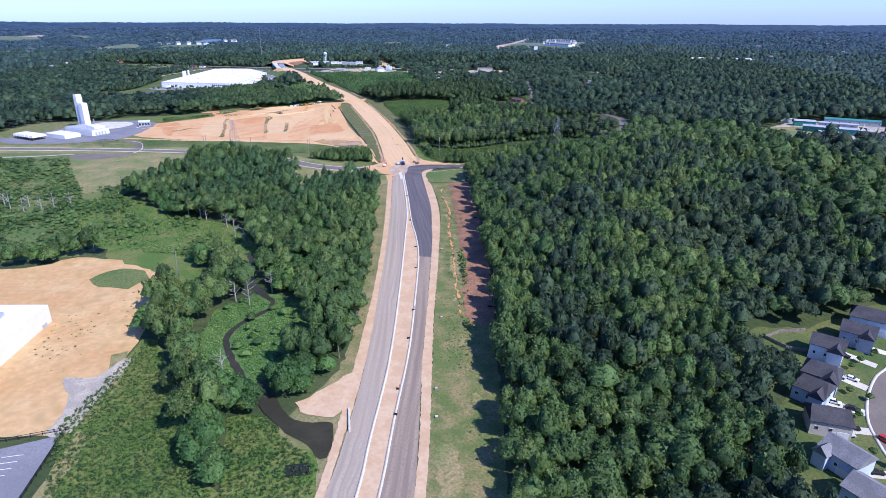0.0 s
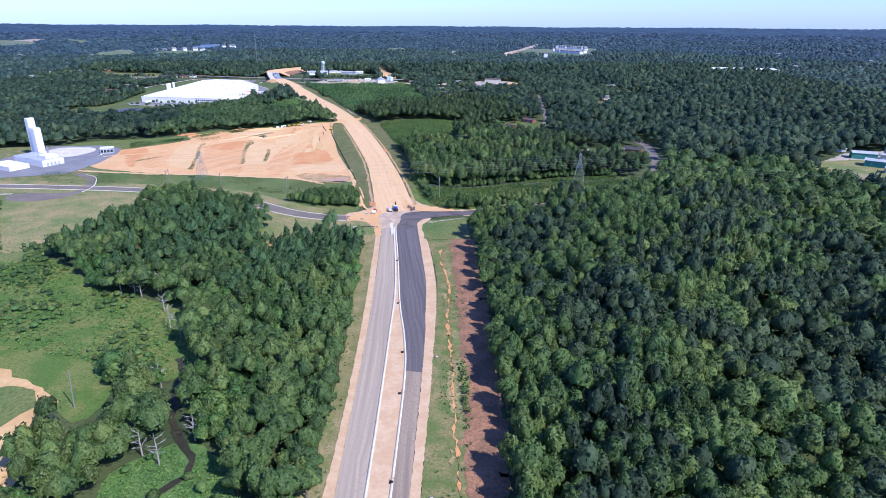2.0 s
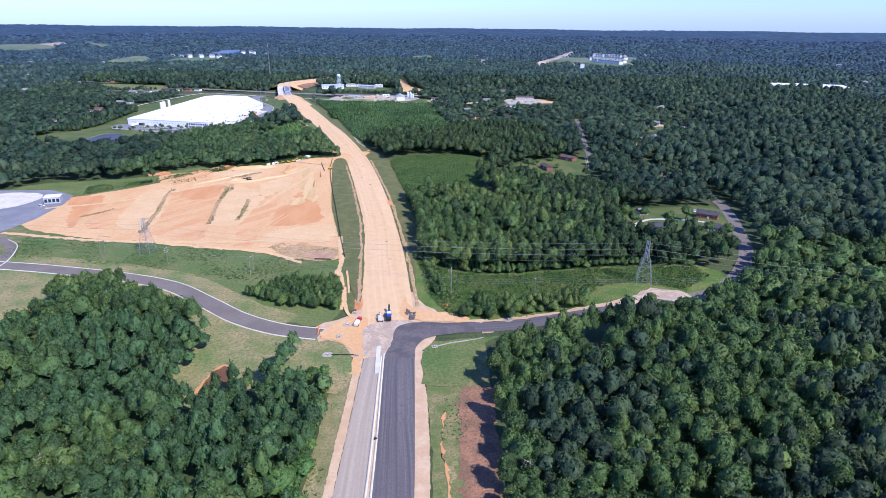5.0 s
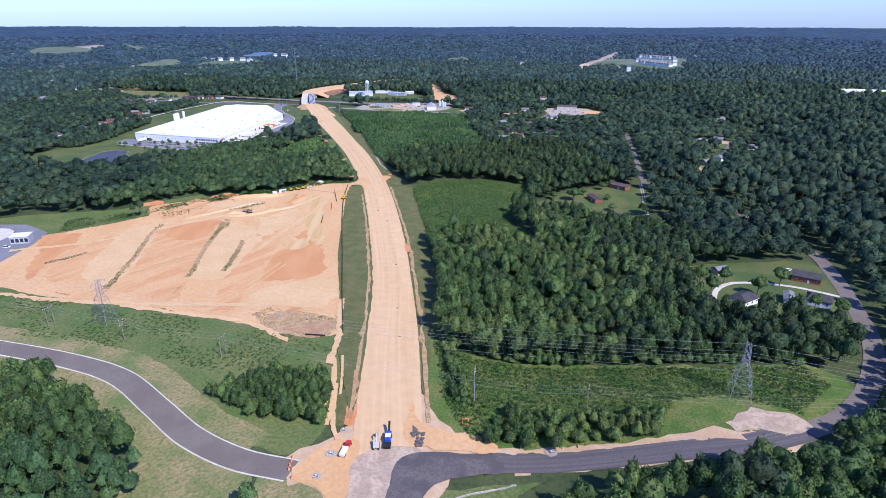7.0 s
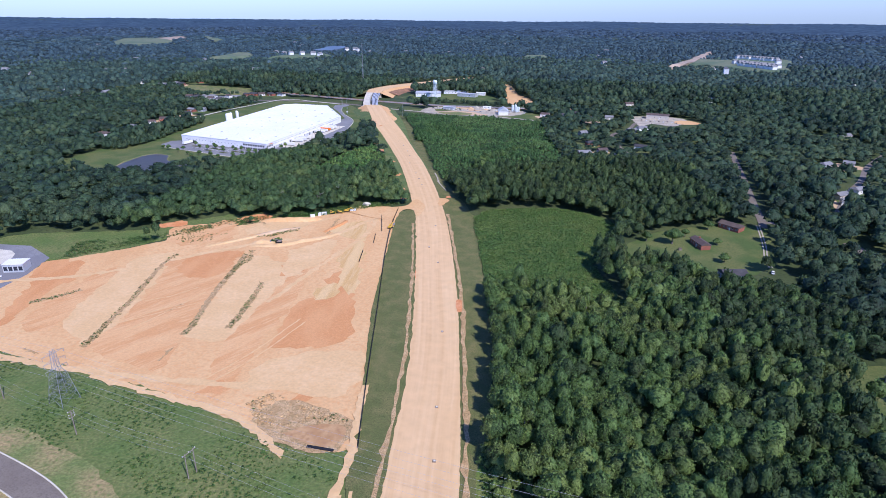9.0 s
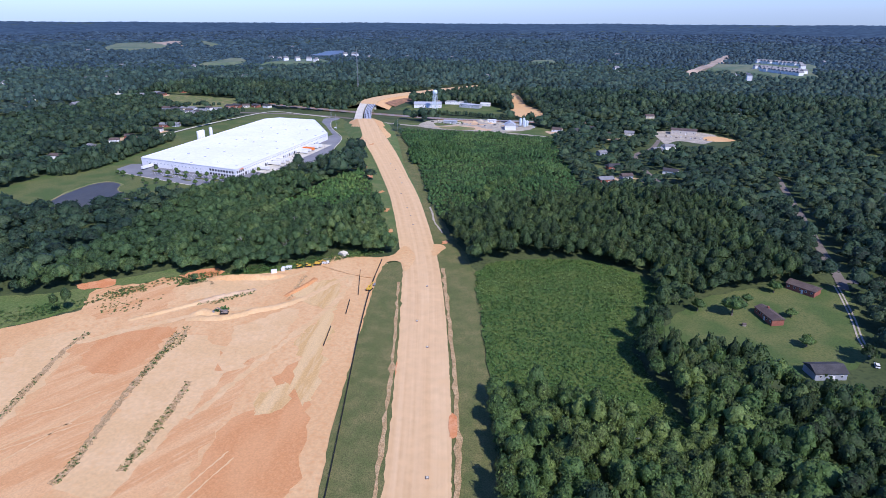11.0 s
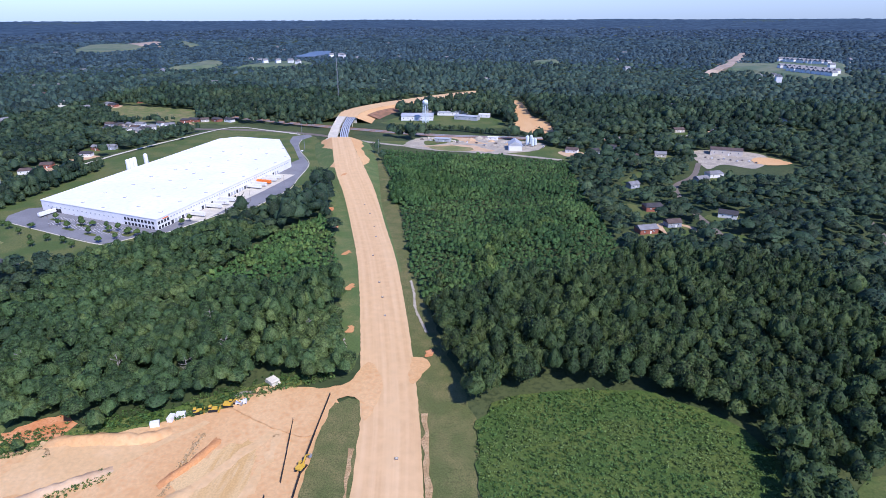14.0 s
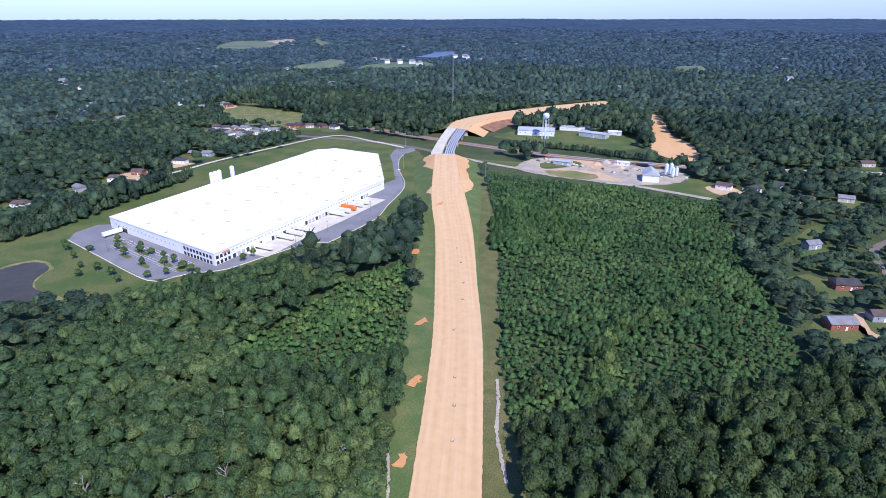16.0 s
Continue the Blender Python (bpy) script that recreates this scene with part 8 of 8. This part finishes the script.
        crown = bulk("crown", q * np.array([2.8, 2.8, 3.9]) + np.array([0, 0, 6.0]), tri, leaf)
        crown.parent = ob
    return ob


WOOD_EDGE = "trees along the wood edge"
KINDS = [make_tree("tree", "broadleaf tree with a full green crown at the wood edge", *crown(rng, 2, lobes=14, leaves=170, leaf=0.11), M["leaf"], WOOD_EDGE) for _ in range(6)]
for n, k in enumerate(pick):
    s = (r[k] / 2.8, r[k] / 2.8, h[k] / 10.0)
    m = Matrix.LocRotScale((x[k], y[k], float(terr(x[k], y[k]))), Euler((0, 0, rng.uniform(0, 6.28))), s)
    if n < len(KINDS):
        KINDS[n].matrix_basis = m
    else:
        o = copy_thing(KINDS[n % len(KINDS)], Matrix())
        o.matrix_basis = m


def lone_tree(label, x, y, height, radius, group="", kind=None):
    o = copy_thing(kind or KINDS[int(rng.integers(0, 6))], Matrix())
    o.matrix_basis = Matrix.LocRotScale((x, y, float(terr(x, y))), Euler((0, 0, rng.uniform(0, 6.28))), (radius / 2.8, radius / 2.8, height / 10.0))
    return tagged(o, label, "tree", group)


for x_, y_ in ((-319, 758), (-296, 753), (-276, 748), (-321, 768), (-332, 764), (-268, 757), (-263, 763), (-310, 775), (-298, 745), (-285, 752), (-306, 752), (-340, 768), (-249, 768), (-255, 770), (-262, 772), (-270, 774), (-279, 776), (-290, 778), (-300, 781), (-242, 790), (-241, 796), (-318, 782), (-296, 777), (-274, 772), (-300, 771), (-282, 766), (-262, 771)):
    lone_tree("small dark green ornamental tree on the lawn", x_, y_, rng.uniform(3.6, 5.6), rng.uniform(1.4, 2.2), "trees round the car park")
for x_, y_, h_, r_ in ((58, 640, 9, 5.0), (45, 641, 6, 3), (80, 666, 6, 3), (81, 644, 4, 2.5), (118, 487, 9, 3.5), (108, 498, 8, 3), (131, 498, 9, 3.5), (135, 475, 7, 2.5), (142, 470, 8, 3.0), (120, 463, 9, 3.5), (112, 463, 8, 3.2), (99, 486, 9, 3.2), (97, 495, 10, 3.4), (80, 620, 5, 3), (66, 652, 5, 2.5)):
    lone_tree("round broadleaf tree standing on a lawn", x_, y_, h_, r_, "trees on the lawns")
for x_, y_ in ((115.5, 133.0), (119.5, 147.0), (124.0, 150.0), (108.0, 126.2), (104.5, 125.2), (102.5, 112.5), (104.0, 108.8), (100.5, 110.5), (112.0, 136.0), (130.5, 153.5)):
    lone_tree("small clipped garden tree by a driveway", x_, y_, 2.6, 1.1, "garden trees")
DEAD = make_tree("dead_tree", "bleached leafless tree beside the creek", None, None, None, "dead trees by the creek", bare=True)
DEAD.matrix_basis = pose(-61, 140, float(terr(-61, 140)))
for x_, y_ in ((-57, 126), (-61, 131), (-58, 135), (-203, 305), (-195, 303), (-219, 305), (-211, 308), (-188, 306), (-209, 300), (-225, 310), (106, 190), (-60, 150), (-64, 192), (-58, 200), (-100, 300), (-106, 292), (-112, 288), (-98, 276), (-122, 292), (-116, 291), (-90, 262), (-84, 256), (-78, 226), (-70, 196), (24, 172), (31, 205), (58, 188), (44, 250), (72, 236), (96, 172), (28, 300), (52, 322), (88, 290), (-2, 470), (6, 492), (-4, 520), (22, 478), (14, 545), (38, 512), (-150, 660), (-172, 655), (-190, 668), (-205, 650), (-160, 690), (-142, 672), (-120, 690), (-36, 330), (-44, 285), (-60, 312)):
    o = copy_thing(DEAD, Matrix())
    o.matrix_basis = Matrix.LocRotScale((x_, y_, float(terr(x_, y_))), Euler((0, 0, rng.uniform(0, 6.28))), (1.1, 1.1, rng.uniform(0.8, 1.1)))


def scrub(name, poly, step, size, tall, mat, label, gaps=0.0, kinds=None, avoid=()):
    poly = np.array(poly, float)
    x, y = scatter(rng, *[v for k in (0, 1) for v in (poly[:, k].min(), poly[:, k].max())], step)
    keep = inside(poly, x, y) & ~cleared(x, y, list(avoid))
    if gaps:
        keep &= (np.sin(x / 7.0) * np.cos(y / 9.0 + x / 17.0) + rng.normal(0, 0.35, len(x))) > -1 + gaps * 2
    x, y = x[keep], y[keep]
    return plant(name, x, y, terr(x, y), rng.uniform(*size, len(x)), rng.uniform(*tall, len(x)), kinds or T_WEED, mat, rng, label, "shrubs", lift=0.4)


x, y = scatter(rng, -620, 560, 70, 1300, 5.7)
fan = np.abs(x + np.clip(y - 300, 0, 2000) * 0.18) < 150 + 0.62 * y
keep = ~cleared(x, y, CLEAR + LOW) & ~near_zone(x, y) & fan
x, y = x[keep], y[keep]
old = rng.random(len(x)) < 0.25
r, h = rng.uniform(2.3, 3.8, len(x)) + 1.9 * old, (rng.uniform(6.5, 11.5, len(x)) + 4.5 * old) * grown(x, y)
full = (np.abs(x - path_x(y) + np.clip(y - 400, 0, 500) * 0.12) < 240) & (y < 800)
blend = y + rng.normal(0, 90, len(x))
late = (x > -40) & (x < 260) & (y > 760) & (y < 1010)
for sel, kinds, green in ((full & (y < 450), T_NEAR2, "leaf"), (full & (y >= 450), T_NEAR2, "leaf_mid"), (~full & late, T_MID2, "leaf_mid"), (~full & ~late & (blend < 1420), T_MID, "leaf_mid"), (~full & ~late & (blend >= 1420), T_MID, "leaf_mid_haze")):
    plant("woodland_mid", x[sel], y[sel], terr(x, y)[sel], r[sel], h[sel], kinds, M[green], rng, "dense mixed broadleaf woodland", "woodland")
in_sight = lambda x, y: (x > -90 - 1.9 * np.clip(y - 540, 0, 9000) - 0.9 * np.clip(y, 0, 540)) & (x < 60 + 0.80 * y)
inner = lambda x, y: (x > -620) & (x < 560) & (y < 1300) & (np.abs(x + np.clip(y - 300, 0, 2000) * 0.18) < 150 + 0.62 * y)
# Rings of far wood; the leaf colours hold more painted haze outwards.
for r0, r1, step, wide, tall, green in ((0, 1500, 9.8, (4.0, 6.8), (7, 13.5), "leaf_mid_haze"), (1450, 2050, 11.0, (4.6, 7.6), (7, 13.5), "leaf_far_haze"), (2000, 2600, 19.0, (8.5, 14.0), (7, 13), "leaf_far_haze"), (2500, 3400, 21.0, (9.0, 15.0), (7, 13), "leaf_remote_haze")):
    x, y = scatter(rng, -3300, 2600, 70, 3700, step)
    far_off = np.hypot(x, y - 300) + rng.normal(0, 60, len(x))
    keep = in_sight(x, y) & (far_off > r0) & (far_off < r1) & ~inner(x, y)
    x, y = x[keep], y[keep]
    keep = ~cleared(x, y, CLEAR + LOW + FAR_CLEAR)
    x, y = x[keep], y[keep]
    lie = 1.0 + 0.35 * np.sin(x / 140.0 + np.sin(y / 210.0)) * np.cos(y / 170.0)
    plant("woodland_far", x, y, terr(x, y), rng.uniform(*wide, len(x)), rng.uniform(*tall, len(x)) * lie, T_FAR, M[green], rng, "far woodland with haze painted into its green", "woodland", lift=0.55)

for nm, poly, step in (("young_growth_east", YOUNG_E, 2.0), ("young_growth_west", YOUNG_W, 2.0)):
    poly = np.array(poly, float)
    x, y = scatter(rng, *[v for k in (0, 1) for v in (poly[:, k].min(), poly[:, k].max())], step, 0.8)
    keep = inside(poly, x, y) & ~cleared(x, y, CLEAR)
    x, y = x[keep], y[keep]
    patchy = np.clip(np.sin(x / 11.0 + np.sin(y / 19.0)) * np.cos(y / 14.0 + x / 23.0) + rng.normal(0, 0.3, len(x)), 0, 1)
    plant(nm, x, y, terr(x, y), rng.uniform(0.7, 1.45, len(x)) + 0.6 * patchy, rng.uniform(1.6, 3.4, len(x)) + 2.2 * patchy, T_BUSH, M["leaf_lush" if poly[0, 0] < -160 and poly[0, 1] < 900 else "sapling"], rng, "dense young regrowth of saplings and shrubs", "shrubs", lift=0.5)

# canopy of the far woods, to the horizon, with haze painted into its colour
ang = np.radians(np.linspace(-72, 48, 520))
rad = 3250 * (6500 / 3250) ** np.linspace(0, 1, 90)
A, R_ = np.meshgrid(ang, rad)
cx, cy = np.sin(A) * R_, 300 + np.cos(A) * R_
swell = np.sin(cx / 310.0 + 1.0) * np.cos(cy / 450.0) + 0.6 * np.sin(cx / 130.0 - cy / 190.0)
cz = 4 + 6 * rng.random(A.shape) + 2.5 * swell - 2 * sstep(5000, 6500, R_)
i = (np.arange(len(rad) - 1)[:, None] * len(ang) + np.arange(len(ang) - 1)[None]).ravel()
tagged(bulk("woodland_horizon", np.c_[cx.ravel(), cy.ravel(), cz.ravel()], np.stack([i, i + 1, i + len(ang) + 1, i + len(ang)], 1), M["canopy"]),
       "endless woodland reaching the horizon, painted haze blue", "woodland", kind="stuff")

# scrub and weeds
scrub("belt_trees", [(-371, 755), (-367, 787), (-369, 814), (-376, 881), (-388, 905), (-393, 870), (-396, 840), (-398, 810), (-396, 780), (-385, 750)], 4.2, (1.9, 2.9), (5.0, 8.0), M["leaf_mid"], "belt of trees behind the warehouse", kinds=T_NEAR2)
scrub("railway_hedge", [(-214, 1083), (-181, 1090), (-147, 1091), (-121, 1081), (-80, 1076), (-80, 1080), (-121, 1087), (-147, 1097), (-181, 1096), (-214, 1089)], 3.0, (1.7, 2.5), (4.0, 6.5), M["leaf_mid"], "dark hedge along the railway", kinds=T_NEAR2)
scrub("basin_clods", [(-90, 464), (-86, 470), (-79, 471), (-70, 467), (-59, 464), (-54, 462), (-60, 461), (-68, 460), (-72, 455), (-82, 455)], 0.95, (0.3, 0.9), (0.2, 0.9), M["clod"], "heaped clods of clay round the basin", gaps=0.2, kinds=T_BUSH)
scrub("basin_brush", [(-90, 466), (-84, 471), (-77, 470), (-60, 466), (-54, 463), (-60, 462), (-68, 460), (-74, 454), (-82, 456)], 1.3, (0.4, 0.8), (0.4, 0.9), M["weed_leaf"], "dry brush and weeds round the basin", gaps=0.62)
scrub("regrowth_trees", [(-138, 851), (-149, 877), (-157, 915), (-140, 940), (-120, 925), (-100, 895), (-95, 872), (-115, 872)], 3.6, (1.6, 2.6), (3.5, 6.5), M["sapling"], "stand of taller trees in the regrowth", kinds=T_NEAR2)
LINE = [(-64, 711), (-60, 728), (-62, 750), (-69, 777), (-64, 800), (-52, 815), (-42, 836)]
scrub("regrowth_row", list(offset(LINE, 4.0)) + list(offset(LINE, -4.0))[::-1], 3.3, (1.8, 2.8), (4.5, 7.5), M["leaf"], "winding row of taller trees in the regrowth", kinds=T_NEAR2)
scrub("regrowth_clump", [(-88, 740), (-74, 742), (-76, 755), (-86, 755)], 3.0, (1.4, 2.2), (3.0, 5.0), M["leaf_dark"], "clump of taller trees in the regrowth", kinds=T_NEAR2)
scrub("regrowth_clump", [(-83, 720), (-70, 722), (-74, 730), (-82, 730)], 3.0, (1.6, 2.4), (4.0, 6.5), M["leaf_dark"], "clump of taller trees in the regrowth", kinds=T_NEAR2)
CUT_E = [(-12, 450), (6, 438), (36, 432), (78, 426), (112, 430), (116, 420), (100, 404), (84, 411), (66, 409), (60, 398), (6, 393), (-4, 410)]
CUT_W = [(-260, 474), (-144, 464), (-90, 452), (-60, 446), (-50, 440), (-50, 420), (-84, 420), (-120, 430), (-150, 436), (-260, 446)]
scrub("cutting_scrub_east", CUT_E, 1.25, (0.6, 1.2), (0.7, 1.7), M["weed_leaf"], "dense brambles and weeds under the power line")
scrub("cutting_scrub_west", CUT_W, 1.5, (0.5, 1.0), (0.25, 0.55), M["weed_leaf"], "dense weeds under the power line", gaps=0.5)
scrub("bank_scrub", WEED_SW, 1.15, (0.5, 1.0), (0.5, 1.3), M["weed_leaf"], "brambles and tall weeds on the bank")
scrub("pool_scrub", MARSH_S, 1.2, (0.5, 1.0), (0.5, 1.2), M["weed_leaf"], "rough tussocks beside the pool", avoid=CLEAR[-1:])
scrub("marsh_bushes", MARSH, 5.5, (0.9, 1.9), (1.0, 3.2), M["shrub"], "bushes scattered over the marsh", gaps=0.45, kinds=T_BUSH, avoid=CREEK_BED)
scrub("marsh_scrub", MARSH, 1.0, (0.5, 0.9), (0.3, 0.7), M["marsh_leaf"], "bright green marsh plants in the clearing", avoid=CREEK_BED)
scrub("open_scrub_bushes", OPEN_W, 3.4, (0.8, 2.2), (0.8, 3.0), M["weed_leaf"], "scattered bushes in open scrub", gaps=0.42, kinds=T_BUSH, avoid=[np.array(BROWN_M, float), np.array([(-330, 405), (-330, 440), (-140, 430), (-140, 405)], float)])
scrub("open_scrub_weeds", OPEN_W, 2.1, (0.7, 1.4), (0.4, 1.1), M["weed_leaf"], "rough weeds covering the open scrubland", gaps=0.2, avoid=[np.array(BROWN_M, float), np.array([(-330, 405), (-330, 440), (-140, 430), (-140, 405)], float)])
scrub("glade_weeds", OPEN_2, 1.6, (0.6, 1.1), (0.4, 0.9), M["marsh_leaf"], "bright weeds covering the glade", gaps=0.15)
scrub("field_grass", FIELD, 1.5, (0.75, 1.3), (0.7, 1.6), M["field_leaf"], "tall uncut grass of the field")
scrub("road_thicket", [(10.6, 172), (12.4, 172), (13, 200), (13, 246), (11.6, 246), (11, 200)], 1.2, (0.7, 1.4), (0.8, 2.2), M["shrub"], "narrow hedge of bushes along the verge", gaps=0.5)
scrub("wood_edge_thicket", [(-31.5, 158), (-26.5, 160), (-26, 206), (-27.5, 267), (-33.5, 352), (-41, 352), (-34, 267), (-31.5, 206)], 1.9, (1.1, 2.0), (1.6, 3.6), M["leaf_lush"], "bright green vines and bushes along the wood edge", kinds=T_NEAR2)
scrub("cutting_edge_thicket", [(-14, 455), (6, 440), (36, 435), (78, 428), (112, 432), (114, 441), (78, 437), (36, 444), (6, 449), (-12, 463)], 2.2, (1.3, 2.3), (2.4, 6.0), M["leaf"], "bushes and low limbs along the wood edge", kinds=T_NEAR2)
scrub("haul_edge_thicket", [(-1, 410), (-11.5, 458), (-16.5, 507), (-28.5, 560), (-23, 561), (-12, 508), (-7, 459), (3, 412)], 2.2, (1.2, 2.1), (2.0, 5.0), M["leaf"], "bushes and low limbs along the wood edge", kinds=T_NEAR2)
scrub("lot_weeds", [(-128, 150), (-125, 205), (-112, 212), (-100, 195), (-100, 168), (-110, 150)], 2.4, (0.35, 0.8), (0.15, 0.35), M["weed_leaf"], "flat weeds scattered over the bare lot", gaps=0.62)
scrub("site_weeds", [(-210, 601), (-203, 605), (-186, 617), (-181, 608), (-174, 594), (-184, 588), (-192, 581), (-204, 587)], 1.7, (0.4, 0.9), (0.3, 0.8), M["weed_leaf"], "weeds on the dry slope at the site edge", gaps=0.45)
scrub("site_bush", [(-150, 594), (-147, 599), (-144, 597), (-146, 593)], 1.4, (0.7, 1.2), (0.9, 1.8), M["shrub"], "clump of bushes left on the site", kinds=T_BUSH)
scrub("tree_block_west", [(-83, 408), (-66, 424), (-50, 424), (-42, 414), (-40, 396), (-63, 398)], 2.8, (1.6, 2.4), (4.0, 6.5), M["leaf"], "dense block of young trees", kinds=T_NEAR)
scrub("tree_block_east", [(10, 392), (14, 408), (40, 406), (62, 402), (58, 393), (30, 391)], 3.4, (1.5, 2.6), (3.0, 7.0), M["leaf"], "thicket of young trees by the side road", kinds=T_NEAR)
scrub("margin_weeds", [(-249, 570), (-216, 587), (-188, 619), (-148, 645), (-118, 670), (-108, 666), (-132, 646), (-187, 609), (-216, 575), (-240, 549)], 1.3, (0.6, 1.2), (0.5, 1.4), M["weed_leaf"], "bright weeds between wood and graded site", gaps=0.15)
for ridge in (WEED_LINES[4], WEED_LINES[5], [(-156, 600), (-150, 607), (-143, 614)]):
    scrub("ridge_weeds", list(offset(ridge, 1.4)) + list(offset(ridge, -1.4))[::-1], 1.0, (0.5, 1.0), (0.3, 0.8), M["weed_leaf"], "green weeds along a clay ridge", gaps=0.35)
scrub("edge_brush", [(-140, 642), (-118, 664), (-104, 672), (-100, 668), (-116, 658), (-136, 640), (-160, 628), (-162, 634)], 1.6, (0.8, 1.4), (0.8, 1.8), M["shrub"], "brush along the edge of the graded site")
scrub("glade_bushes", OPEN_2, 3.6, (0.8, 2.0), (0.8, 3.0), M["weed_leaf"], "scattered bushes in a glade", gaps=0.62, kinds=T_BUSH, avoid=CLEAR[:0])

for line in WEED_LINES[:7] + WEED_LINES[9:]:
    scrub("strip_clods", list(offset(line, 1.3)) + list(offset(line, -1.3))[::-1], 0.8, (0.2, 0.55), (0.15, 0.5), M["clod"], "rough clods of soil along a strip", gaps=0.3, kinds=T_BUSH)
for line in WEED_LINES[:7]:
    scrub("strip_weeds", list(offset(line, 1.5)) + list(offset(line, -1.5))[::-1], 1.0, (0.35, 0.95), (0.25, 0.7), M["weed_leaf"], "line of weeds and litter across the clay", gaps=0.45)
scrub("verge_tufts_east", [(5, 125), (12, 120), (14.5, 160), (15, 260), (12, 335), (5, 340), (6, 290), (5, 230), (4, 180)], 1.7, (0.3, 0.7), (0.15, 0.4), M["weed_leaf"], "tufts of rough grass on the verge", gaps=0.45)
scrub("verge_tufts_west", [(-25.5, 160), (-22.5, 160), (-22.5, 265), (-27, 350), (-32, 350), (-26.5, 265), (-25, 205)], 1.5, (0.3, 0.7), (0.2, 0.5), M["weed_leaf"], "tufts of rough grass on the slope", gaps=0.7)
